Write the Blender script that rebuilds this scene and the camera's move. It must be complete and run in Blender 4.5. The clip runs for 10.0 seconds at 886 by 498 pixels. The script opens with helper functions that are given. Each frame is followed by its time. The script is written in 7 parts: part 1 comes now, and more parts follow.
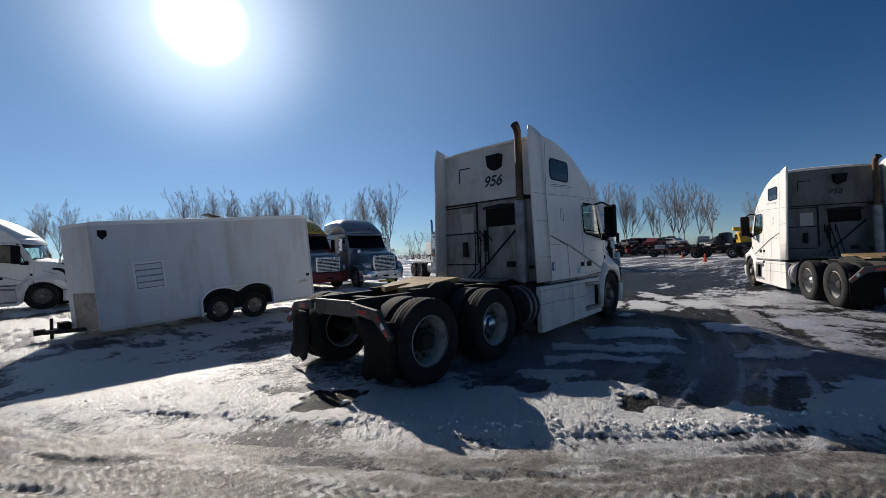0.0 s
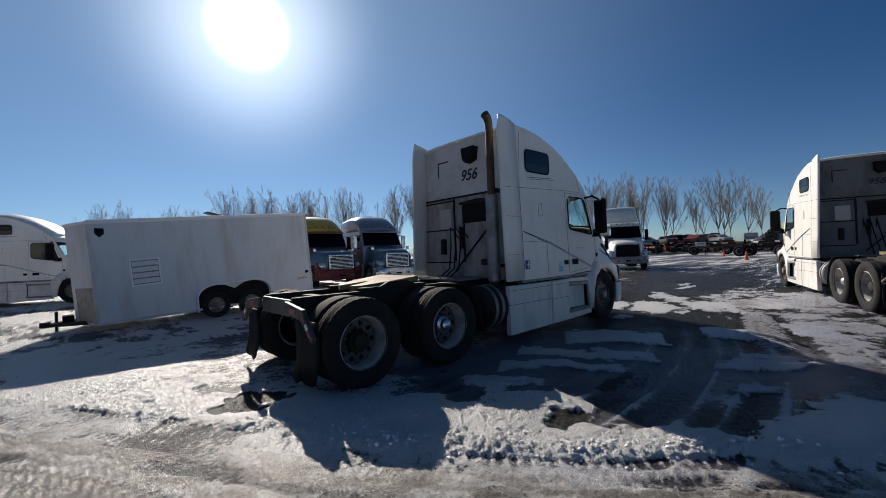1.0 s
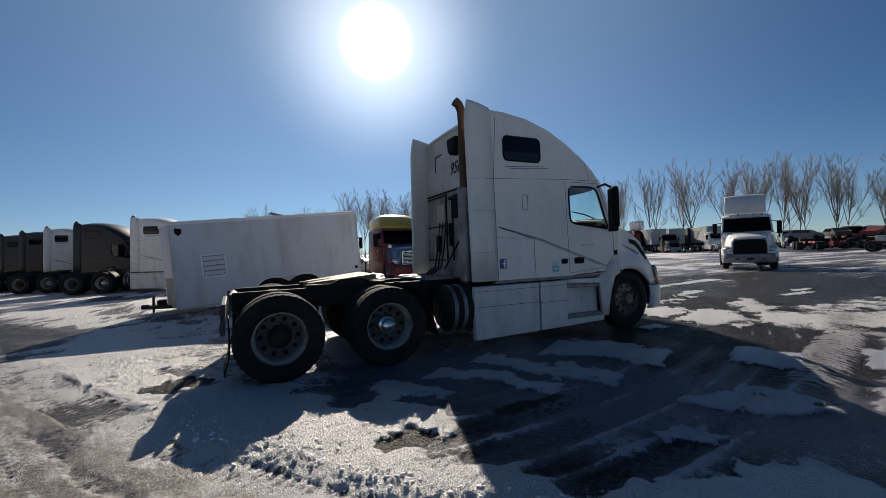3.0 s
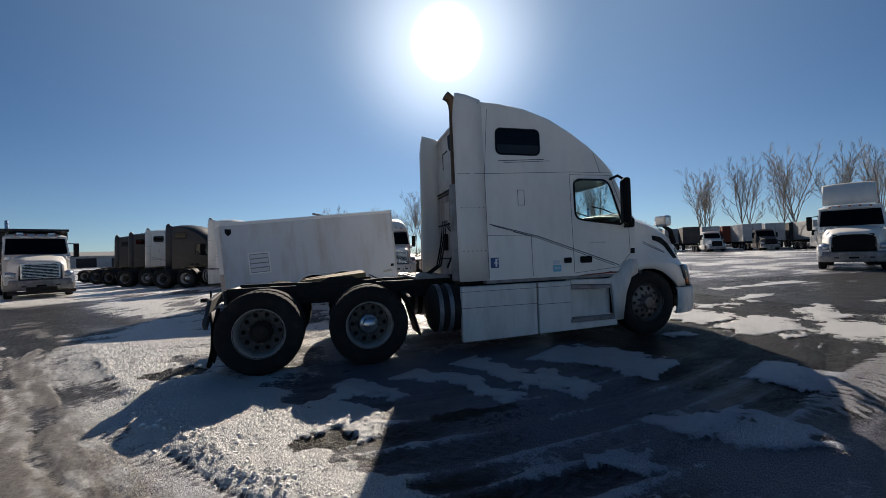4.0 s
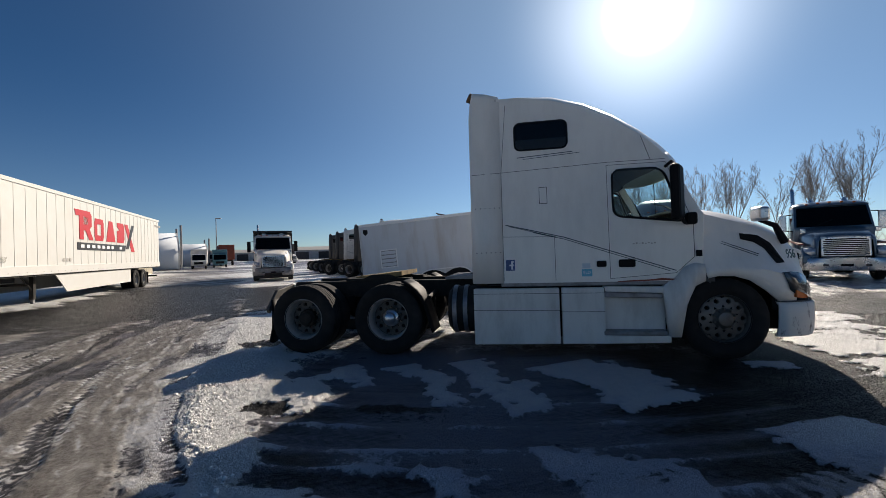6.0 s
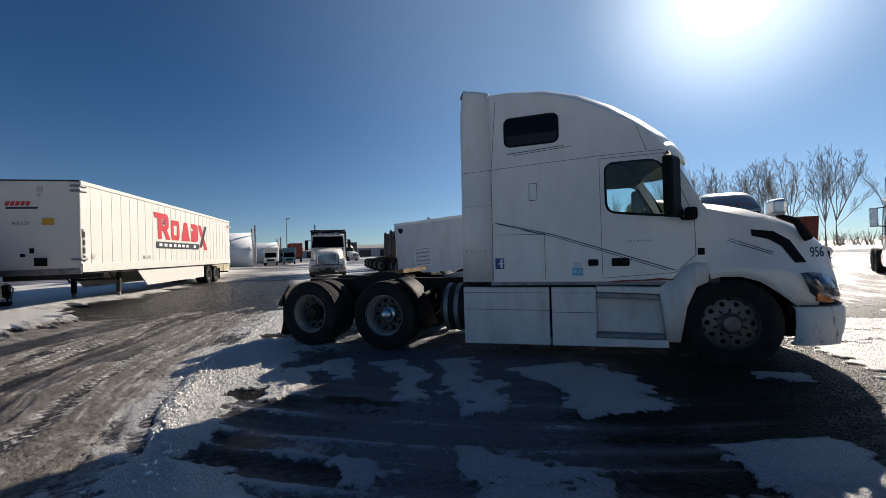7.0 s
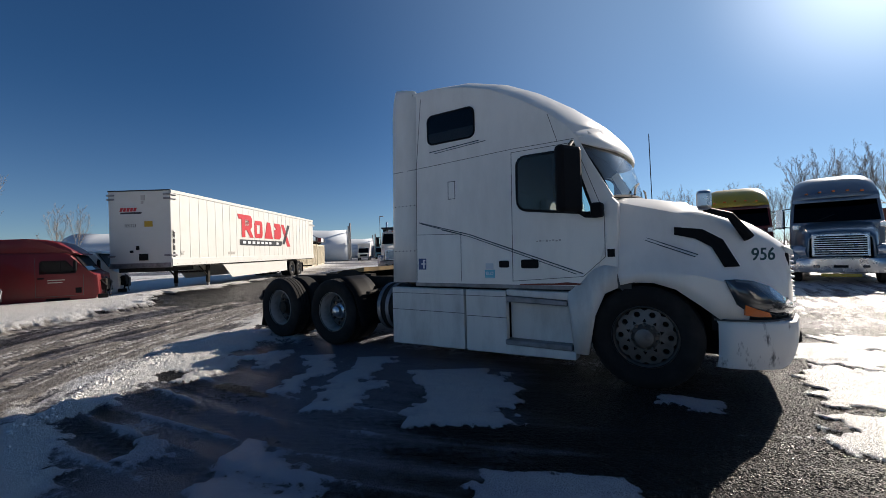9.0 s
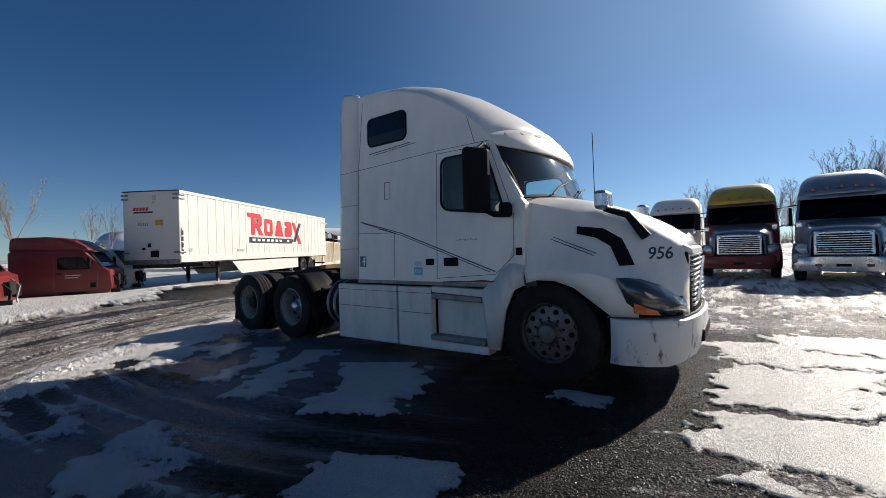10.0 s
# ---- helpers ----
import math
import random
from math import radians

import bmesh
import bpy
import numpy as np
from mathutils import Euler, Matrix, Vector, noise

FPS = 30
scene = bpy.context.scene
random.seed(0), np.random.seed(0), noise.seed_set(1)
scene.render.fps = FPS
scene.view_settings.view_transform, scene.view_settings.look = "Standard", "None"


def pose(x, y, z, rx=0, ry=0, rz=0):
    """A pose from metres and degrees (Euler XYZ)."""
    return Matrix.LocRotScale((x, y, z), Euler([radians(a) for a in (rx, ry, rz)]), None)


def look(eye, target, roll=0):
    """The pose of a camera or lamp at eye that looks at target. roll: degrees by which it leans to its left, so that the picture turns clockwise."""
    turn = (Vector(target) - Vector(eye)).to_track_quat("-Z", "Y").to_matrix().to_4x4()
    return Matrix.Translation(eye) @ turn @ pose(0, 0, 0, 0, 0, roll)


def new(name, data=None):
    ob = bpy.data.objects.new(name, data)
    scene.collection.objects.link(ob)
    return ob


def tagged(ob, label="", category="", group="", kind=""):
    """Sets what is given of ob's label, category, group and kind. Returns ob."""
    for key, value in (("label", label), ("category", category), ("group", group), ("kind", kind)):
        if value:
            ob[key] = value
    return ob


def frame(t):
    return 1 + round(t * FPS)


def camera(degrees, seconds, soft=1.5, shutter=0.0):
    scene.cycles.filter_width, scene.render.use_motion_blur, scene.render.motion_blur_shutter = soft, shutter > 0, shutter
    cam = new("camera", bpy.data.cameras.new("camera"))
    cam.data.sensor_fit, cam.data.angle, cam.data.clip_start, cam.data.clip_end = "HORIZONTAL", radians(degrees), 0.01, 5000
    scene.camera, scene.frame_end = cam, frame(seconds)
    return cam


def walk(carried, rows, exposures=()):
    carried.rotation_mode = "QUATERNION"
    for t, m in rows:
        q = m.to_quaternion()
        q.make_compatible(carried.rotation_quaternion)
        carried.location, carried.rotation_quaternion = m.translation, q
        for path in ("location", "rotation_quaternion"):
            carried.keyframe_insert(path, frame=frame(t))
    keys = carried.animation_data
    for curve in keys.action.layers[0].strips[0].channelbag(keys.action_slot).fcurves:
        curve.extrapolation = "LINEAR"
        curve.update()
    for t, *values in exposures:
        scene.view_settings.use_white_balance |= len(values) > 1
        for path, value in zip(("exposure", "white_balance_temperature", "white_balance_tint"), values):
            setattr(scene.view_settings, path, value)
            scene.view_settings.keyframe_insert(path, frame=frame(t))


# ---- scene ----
cam = camera(95.3, 10.0, soft=0.7)
PATH = [  # seconds, x, y, z, yaw, pitch, roll
    (0.0, -9.072, -4.596, 1.534, -47.02, 0.70, 2.16),
    (0.5, -8.606, -4.902, 1.512, -44.67, 0.63, 2.17),
    (1.0, -8.046, -5.189, 1.491, -41.94, 0.52, 2.10),
    (1.5, -7.537, -5.428, 1.495, -38.26, 0.53, 2.07),
    (2.0, -7.004, -5.646, 1.514, -33.29, 0.52, 2.05),
    (2.5, -6.498, -5.955, 1.483, -29.47, 0.44, 1.95),
    (4.0, -4.824, -6.487, 1.414, -15.47, 0.50, 2.01),
    (4.5, -4.220, -6.584, 1.443, -9.86, 0.42, 1.93),
    (5.0, -3.640, -6.703, 1.456, -4.07, 0.39, 1.83),
    (5.5, -3.052, -6.724, 1.459, 3.95, 0.39, 1.80),
    (6.0, -2.498, -6.743, 1.444, 10.58, 0.51, 1.77),
    (7.5, -1.067, -6.286, 1.416, 22.90, 0.40, 1.75),
    (8.0, -0.556, -5.996, 1.423, 26.58, 0.37, 1.71),
    (8.5, -0.014, -5.805, 1.435, 29.78, 0.26, 1.75),
    (9.0, 0.523, -5.509, 1.413, 33.05, 0.22, 1.70),
    (9.5, 1.087, -5.292, 1.392, 34.85, 0.08, 1.69),
    (10.0, 1.572, -5.009, 1.392, 36.44, -0.07, 1.64),
]
walk(cam, [(t, pose(x, y, z, 90 + pitch, roll, yaw)) for t, x, y, z, yaw, pitch, roll in PATH],
     exposures=[(0.0, 0.24, 6350, 12), (2.5, 0.25, 6600, 12), (5.0, 0.38, 6850, 12), (7.5, 0.48, 6700, 12), (10.0, 0.54, 6550, 12)])

# ---- world and sun ----
SUN_AZ, SUN_EL = 17.0, 27.5          # degrees east of +y, degrees above the ground
sun_dir = Vector((math.sin(radians(SUN_AZ)) * math.cos(radians(SUN_EL)),
                  math.cos(radians(SUN_AZ)) * math.cos(radians(SUN_EL)), math.sin(radians(SUN_EL))))
world = bpy.data.worlds.new("winter_sky")
scene.world = world
world.use_nodes = True
wn, wl = world.node_tree.nodes, world.node_tree.links
wn.clear()
sky = wn.new("ShaderNodeTexSky")
sky.sky_type = "NISHITA"
sky.sun_disc = False
sky.sun_elevation, sky.sun_rotation = radians(SUN_EL), radians(SUN_AZ)
sky.altitude, sky.air_density, sky.dust_density, sky.ozone_density = 2500, 1.0, 0.0, 3.0
wcoord = wn.new("ShaderNodeTexCoord")
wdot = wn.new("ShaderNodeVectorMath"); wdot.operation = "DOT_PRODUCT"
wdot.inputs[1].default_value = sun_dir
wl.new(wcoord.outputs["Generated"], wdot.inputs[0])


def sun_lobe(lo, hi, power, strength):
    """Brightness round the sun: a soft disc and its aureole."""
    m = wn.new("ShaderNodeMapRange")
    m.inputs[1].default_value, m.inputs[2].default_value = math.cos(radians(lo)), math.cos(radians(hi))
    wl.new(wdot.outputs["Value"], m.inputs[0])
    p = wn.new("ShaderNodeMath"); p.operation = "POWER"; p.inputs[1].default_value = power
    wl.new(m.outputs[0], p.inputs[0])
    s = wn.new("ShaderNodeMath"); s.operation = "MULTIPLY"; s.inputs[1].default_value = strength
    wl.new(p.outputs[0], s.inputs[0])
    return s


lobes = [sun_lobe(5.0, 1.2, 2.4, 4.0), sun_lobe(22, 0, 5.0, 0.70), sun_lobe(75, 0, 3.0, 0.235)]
bg = wn.new("ShaderNodeBackground"); bg.inputs[1].default_value = 0.046
clear_air = wn.new("ShaderNodeMix"); clear_air.data_type = "RGBA"; clear_air.blend_type = "MULTIPLY"
clear_air.inputs[0].default_value = 1.0
# winter haze: pale low down, deep blue higher up
wsep = wn.new("ShaderNodeSeparateXYZ")
wl.new(wcoord.outputs["Generated"], wsep.inputs[0])
height = wn.new("ShaderNodeMapRange")
height.interpolation_type = "SMOOTHSTEP"
height.inputs[1].default_value, height.inputs[2].default_value = 0.0, 0.38
wl.new(wsep.outputs[2], height.inputs[0])
haze = wn.new("ShaderNodeMix"); haze.data_type = "RGBA"
haze.inputs[6].default_value, haze.inputs[7].default_value = (0.80, 0.95, 1.06, 1), (0.395, 0.755, 1.0, 1)
wl.new(height.outputs[0], haze.inputs[0])
wl.new(haze.outputs[2], clear_air.inputs[7])
wl.new(sky.outputs[0], clear_air.inputs[6])
wl.new(clear_air.outputs[2], bg.inputs[0])
last = bg
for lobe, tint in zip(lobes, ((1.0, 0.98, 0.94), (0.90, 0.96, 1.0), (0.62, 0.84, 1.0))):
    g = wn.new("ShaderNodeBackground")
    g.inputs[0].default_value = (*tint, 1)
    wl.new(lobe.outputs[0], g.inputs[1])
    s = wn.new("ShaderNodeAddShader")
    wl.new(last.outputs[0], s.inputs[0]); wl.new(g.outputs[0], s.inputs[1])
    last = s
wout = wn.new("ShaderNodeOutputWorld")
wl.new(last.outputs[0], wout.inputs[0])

lamp = bpy.data.lights.new("sun", "SUN")
lamp.energy, lamp.angle, lamp.color = 5.0, radians(0.53), (1.0, 0.91, 0.79)
sun = new("sun", lamp)
sun.matrix_world = look(sun_dir * 60, (0, 0, 0))


# ---- materials ----
def mat(name, color, rough=0.5, metal=0.0, var=0.12, scale=3.0, bump=0.0, bump_scale=40.0, dirt=None, dirt_amount=0.5,
        dirt_scale=1.3, random_var=0.0, coat=0.0, spec=0.5, stretch=1.0, lo=0.45, hi=0.72):
    """Painted, metal or rubber surface: two scales of variation, a grime layer and fine relief."""
    m = bpy.data.materials.new(name)
    m.use_nodes = True
    n, l = m.node_tree.nodes, m.node_tree.links
    b = n["Principled BSDF"]
    b.inputs["Roughness"].default_value, b.inputs["Metallic"].default_value = rough, metal
    b.inputs["Coat Weight"].default_value = coat
    b.inputs["Specular IOR Level"].default_value = spec
    tc = n.new("ShaderNodeTexCoord")
    big = n.new("ShaderNodeTexNoise"); big.inputs["Scale"].default_value = scale; big.inputs["Detail"].default_value = 6
    l.new(tc.outputs["Object"], big.inputs["Vector"])
    mix = n.new("ShaderNodeMix"); mix.data_type = "RGBA"
    a = [c * (1 - var) for c in color]; c2 = [min(1, c * (1 + var)) for c in color]
    mix.inputs[6].default_value, mix.inputs[7].default_value = (*a, 1), (*c2, 1)
    l.new(big.outputs["Fac"], mix.inputs[0])
    out = mix.outputs[2]
    if dirt:
        dn = n.new("ShaderNodeTexNoise"); dn.inputs["Scale"].default_value = dirt_scale; dn.inputs["Detail"].default_value = 9
        dn.inputs["Roughness"].default_value = 0.65
        if stretch != 1.0:
            mp = n.new("ShaderNodeMapping"); mp.inputs["Scale"].default_value = (1, 1, stretch)
            l.new(tc.outputs["Object"], mp.inputs["Vector"]); l.new(mp.outputs[0], dn.inputs["Vector"])
        else:
            l.new(tc.outputs["Object"], dn.inputs["Vector"])
        r = n.new("ShaderNodeMapRange")
        r.inputs[1].default_value, r.inputs[2].default_value = lo, hi
        r.inputs[3].default_value, r.inputs[4].default_value = 0.0, dirt_amount
        l.new(dn.outputs["Fac"], r.inputs[0])
        m2 = n.new("ShaderNodeMix"); m2.data_type = "RGBA"; m2.inputs[7].default_value = (*dirt, 1)
        l.new(r.outputs[0], m2.inputs[0]); l.new(out, m2.inputs[6])
        out = m2.outputs[2]
        rr = n.new("ShaderNodeMapRange")
        rr.inputs[3].default_value, rr.inputs[4].default_value = rough, min(1, rough + 0.3)
        l.new(dn.outputs["Fac"], rr.inputs[0]); l.new(rr.outputs[0], b.inputs["Roughness"])
    if random_var:
        info = n.new("ShaderNodeObjectInfo")
        hsv = n.new("ShaderNodeHueSaturation")
        mr = n.new("ShaderNodeMapRange")
        mr.inputs[3].default_value, mr.inputs[4].default_value = 1 - random_var, 1 + random_var
        l.new(info.outputs["Random"], mr.inputs[0]); l.new(mr.outputs[0], hsv.inputs["Value"])
        l.new(out, hsv.inputs["Color"]); out = hsv.outputs[0]
    l.new(out, b.inputs["Base Color"])
    if bump:
        fn = n.new("ShaderNodeTexNoise"); fn.inputs["Scale"].default_value = bump_scale; fn.inputs["Detail"].default_value = 5
        l.new(tc.outputs["Object"], fn.inputs["Vector"])
        bn = n.new("ShaderNodeBump"); bn.inputs["Strength"].default_value = bump; bn.inputs["Distance"].default_value = 0.01
        l.new(fn.outputs["Fac"], bn.inputs["Height"]); l.new(bn.outputs[0], b.inputs["Normal"])
    return m


GRIME = (0.16, 0.13, 0.10)
M_WHITE = mat("white_truck_paint", (0.80, 0.775, 0.72), 0.28, var=0.04, dirt=(0.42, 0.39, 0.34), dirt_amount=0.28, dirt_scale=2.6, stretch=0.3, coat=0.3)
M_BACKTOP = mat("dusty_white_panel", (0.60, 0.60, 0.58), 0.45, var=0.08, dirt=(0.22, 0.20, 0.17), dirt_amount=0.5, dirt_scale=2.0)
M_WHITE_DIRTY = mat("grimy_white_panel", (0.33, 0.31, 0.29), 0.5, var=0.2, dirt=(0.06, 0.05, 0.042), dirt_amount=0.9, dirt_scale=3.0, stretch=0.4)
# base colour holds both soot and the shade on 958's back wall
M_SOOT_SHADE = mat("sooty_shaded_panel", (0.15, 0.145, 0.14), 0.5, var=0.25, dirt=(0.03, 0.028, 0.025), dirt_amount=0.85, dirt_scale=2.4, stretch=0.4)
M_SKIRT = mat("white_skirt_paint", (0.71, 0.69, 0.645), 0.35, var=0.06, dirt=(0.35, 0.32, 0.28), dirt_amount=0.55, dirt_scale=4.0, stretch=0.3)
M_BUMPER = mat("scuffed_white_plastic", (0.71, 0.70, 0.67), 0.45, var=0.05, dirt=(0.05, 0.048, 0.045), dirt_amount=0.85, dirt_scale=9, stretch=0.35, lo=0.57, hi=0.66)
M_TRAILER = mat("white_trailer_aluminium", (0.60, 0.63, 0.66), 0.38, var=0.05, dirt=(0.45, 0.42, 0.40), dirt_amount=0.7, dirt_scale=2.6, stretch=0.16, lo=0.48, hi=0.70, bump=0.05, bump_scale=2.0)
M_BOX = mat("cream_white_trailer_panel", (0.59, 0.585, 0.55), 0.45, var=0.04, dirt=(0.5, 0.46, 0.38), dirt_amount=0.3, dirt_scale=0.8)
M_BLACK = mat("black_plastic", (0.010, 0.010, 0.011), 0.6, var=0.3, bump=0.04, spec=0.08)
M_DARKPAINT = mat("black_truck_paint", (0.012, 0.013, 0.017), 0.3, var=0.3, dirt=(0.06, 0.055, 0.05), dirt_amount=0.25)
M_FRAME = mat("greasy_black_frame", (0.012, 0.011, 0.010), 0.6, var=0.4, dirt=(0.09, 0.07, 0.05), dirt_amount=0.3, dirt_scale=5, bump=0.2, spec=0.3)
M_PLATE = mat("greasy_rusty_plate", (0.27, 0.18, 0.07), 0.55, 0.0, var=0.4, dirt=(0.05, 0.035, 0.02), dirt_amount=0.8, dirt_scale=4, bump=0.15)
M_TYRE = mat("road_worn_rubber", (0.011, 0.011, 0.011), 0.75, var=0.3, spec=0.3, dirt=(0.06, 0.056, 0.052), dirt_amount=0.35, dirt_scale=3, bump=0.3, bump_scale=60)
M_ALU = mat("dull_aluminium_wheel", (0.20, 0.185, 0.17), 0.42, 0.8, var=0.15, dirt=(0.08, 0.07, 0.06), dirt_amount=0.7, dirt_scale=6)
M_STEELRIM = mat("white_steel_rim", (0.40, 0.385, 0.36), 0.45, 0.1, var=0.2, dirt=(0.10, 0.09, 0.08), dirt_amount=0.8, dirt_scale=5)
M_DISC = mat("grimy_steel_wheel_disc", (0.10, 0.098, 0.095), 0.55, 0.2, var=0.3, dirt=(0.03, 0.027, 0.024), dirt_amount=0.8, dirt_scale=6)
M_CHROME = mat("chrome", (0.62, 0.63, 0.65), 0.14, 1.0, var=0.08, dirt=(0.2, 0.19, 0.18), dirt_amount=0.3, dirt_scale=5)
M_BAR = mat("grimy_dented_metal", (0.11, 0.105, 0.10), 0.45, 0.6, var=0.3, dirt=(0.03, 0.026, 0.022), dirt_amount=0.8, dirt_scale=6)
M_STACK = mat("heat_browned_pipe", (0.10, 0.062, 0.038), 0.5, 0.5, var=0.4, dirt=(0.03, 0.025, 0.02), dirt_amount=0.6, dirt_scale=4)
M_SHIELD = mat("dull_perforated_steel", (0.28, 0.28, 0.29), 0.4, 0.8, var=0.2, dirt=(0.08, 0.07, 0.06), dirt_amount=0.6, dirt_scale=5)
M_STRIPE = mat("dark_green_stripe", (0.02, 0.045, 0.06), 0.4, var=0.2)
M_SEAM = mat("panel_gap", (0.075, 0.075, 0.075), 0.8, var=0.2)
M_NUM = mat("dark_green_number", (0.012, 0.06, 0.055), 0.45, var=0.2)
M_NUMBLACK = mat("black_number", (0.015, 0.015, 0.016), 0.5, var=0.2)
M_AMBER = mat("amber_lens", (0.55, 0.12, 0.015), 0.25, var=0.1, coat=0.6)
M_REDLENS = mat("red_lens", (0.30, 0.012, 0.012), 0.3, var=0.1, coat=0.5)
M_LENS = mat("clouded_headlamp_lens", (0.06, 0.065, 0.07), 0.12, 0.3, var=0.3, coat=1.0)
M_LENSW = mat("clear_headlamp", (0.5, 0.52, 0.55), 0.15, 0.5, var=0.2, coat=1.0)
M_BLUEPAINT = mat("steel_blue_paint", (0.06, 0.115, 0.17), 0.22, 0.35, var=0.12, dirt=(0.16, 0.15, 0.14), dirt_amount=0.4, coat=0.6)
M_GREYPAINT = mat("blue_grey_paint", (0.16, 0.20, 0.25), 0.25, 0.3, var=0.1, dirt=(0.2, 0.19, 0.18), dirt_amount=0.4, coat=0.5)
M_YELLOW = mat("yellow_paint", (0.50, 0.34, 0.02), 0.3, var=0.08, dirt=(0.15, 0.13, 0.08), dirt_amount=0.35, coat=0.4)
M_REDPAINT = mat("maroon_red_paint", (0.14, 0.005, 0.007), 0.38, var=0.12, dirt=(0.09, 0.05, 0.045), dirt_amount=0.3, coat=0.15)
M_RUST = mat("rusty_red_steel", (0.22, 0.05, 0.03), 0.65, var=0.2, dirt=(0.10, 0.05, 0.03), dirt_amount=0.7, dirt_scale=2)
M_ORANGE = mat("orange_paint", (0.45, 0.10, 0.02), 0.5, var=0.1)
M_MACHINE = mat("machine_yellow_paint", (0.55, 0.33, 0.01), 0.4, var=0.1, dirt=(0.2, 0.15, 0.06), dirt_amount=0.4)
M_LOGORED = mat("red_vinyl", (0.50, 0.02, 0.025), 0.45, var=0.06)
M_LOGOBLACK = mat("black_vinyl", (0.02, 0.02, 0.022), 0.45, var=0.1)
M_LOGOBLUE = mat("blue_vinyl", (0.03, 0.07, 0.20), 0.4, var=0.06)
M_STICKER = mat("pale_blue_sticker", (0.15, 0.50, 0.62), 0.5, var=0.1)
M_WHITEPRINT = mat("white_print", (0.8, 0.8, 0.8), 0.5, var=0.04)
M_GREYPRINT = mat("grey_print", (0.42, 0.40, 0.36), 0.5, var=0.1)
M_INTERIOR = mat("grey_cab_interior", (0.07, 0.068, 0.065), 0.8, var=0.2)
M_CONTAINER = mat("beige_container_steel", (0.52, 0.47, 0.36), 0.55, var=0.08, dirt=(0.25, 0.17, 0.10), dirt_amount=0.5, random_var=0.12)
M_SHED = mat("pale_fabric_roof", (0.62, 0.66, 0.70), 0.6, var=0.05, dirt=(0.45, 0.46, 0.48), dirt_amount=0.4, dirt_scale=0.2)
M_FARWHITE = mat("weathered_white_panel", (0.58, 0.58, 0.57), 0.5, var=0.1, dirt=(0.25, 0.23, 0.2), dirt_amount=0.5, random_var=0.18)
M_FARDARK = mat("dark_machine_mix", (0.045, 0.043, 0.045), 0.6, var=0.4, dirt=(0.12, 0.10, 0.09), dirt_amount=0.5, random_var=0.4)
M_FARTEAL = mat("teal_van_paint", (0.06, 0.16, 0.20), 0.4, var=0.1)
M_BARK = mat("grey_brown_bark", (0.24, 0.21, 0.18), 0.85, var=0.25, scale=2, bump=0.4, bump_scale=12, random_var=0.2)
M_TWIG = mat("brown_twigs", (0.30, 0.25, 0.205), 0.85, var=0.2, scale=1, random_var=0.2)
M_CONE = mat("orange_plastic", (0.75, 0.12, 0.02), 0.5, var=0.1)


def glass(name, tint, rough=0.02):
    m = bpy.data.materials.new(name)
    m.use_nodes = True
    n, l = m.node_tree.nodes, m.node_tree.links
    g = n.new("ShaderNodeBsdfGlossy"); g.inputs["Roughness"].default_value = rough
    lw = n.new("ShaderNodeLayerWeight"); lw.inputs[0].default_value = 0.5
    pw = n.new("ShaderNodeMath"); pw.operation = "POWER"; pw.inputs[1].default_value = 3.0
    l.new(lw.outputs["Facing"], pw.inputs[0])
    f = n.new("ShaderNodeMapRange"); f.inputs[3].default_value, f.inputs[4].default_value = 0.022, 0.9
    l.new(pw.outputs[0], f.inputs[0])
    t = n.new("ShaderNodeBsdfTransparent"); t.inputs[0].default_value = (*tint, 1)
    mx = n.new("ShaderNodeMixShader")
    l.new(f.outputs[0], mx.inputs[0])
    l.new(t.outputs[0], mx.inputs[1]); l.new(g.outputs[0], mx.inputs[2])
    l.new(mx.outputs[0], n["Material Output"].inputs[0])
    return m


M_GLASS = glass("cab_glass", (0.86, 0.935, 0.925))
M_DARKGLASS = glass("tinted_glass", (0.16, 0.17, 0.18), 0.03)


# ---- mesh helpers ----
def part(name, bm, material, parent=None, label="", smooth=False, angle=40):
    """Links a bmesh as one mesh object under a thing or part."""
    me = bpy.data.meshes.new(name)
    bmesh.ops.recalc_face_normals(bm, faces=bm.faces)
    bm.to_mesh(me)
    bm.free()
    me.materials.append(material)
    if smooth:
        me.shade_smooth()
        me.set_sharp_from_angle(angle=radians(angle))
    ob = new(name, me)
    ob.parent = parent
    if label:
        tagged(ob, label)
    return ob


def share(name, me, parent, m=None):
    ob = new(name, me)
    ob.parent = parent
    if m is not None:
        ob.matrix_basis = m
    return ob


def thing(name, m, label, category, group="", kind=""):
    ob = new(name)
    ob.empty_display_size = 0.3
    ob.matrix_basis = m
    return tagged(ob, label, category, group, kind)


def box(bm, x0, x1, y0, y1, z0, z1, bevel=0.0, m=None, seg=2):
    vs = [bm.verts.new((x, y, z)) for x in (x0, x1) for y in (y0, y1) for z in (z0, z1)]
    fs = [bm.faces.new([vs[i] for i in f]) for f in ((0, 1, 3, 2), (4, 6, 7, 5), (0, 4, 5, 1), (2, 3, 7, 6), (0, 2, 6, 4), (1, 5, 7, 3))]
    if m is not None:
        bmesh.ops.transform(bm, matrix=m, verts=vs)
    if bevel:
        es = list({e for f in fs for e in f.edges})
        bmesh.ops.bevel(bm, geom=es, offset=bevel, segments=seg, affect="EDGES", profile=0.5)
    return bm


def B(*a, **k):
    return box(bmesh.new(), *a, **k)


def ring_frame(p0, p1):
    d = (Vector(p1) - Vector(p0)).normalized()
    u = d.orthogonal().normalized()
    return d, u, d.cross(u)


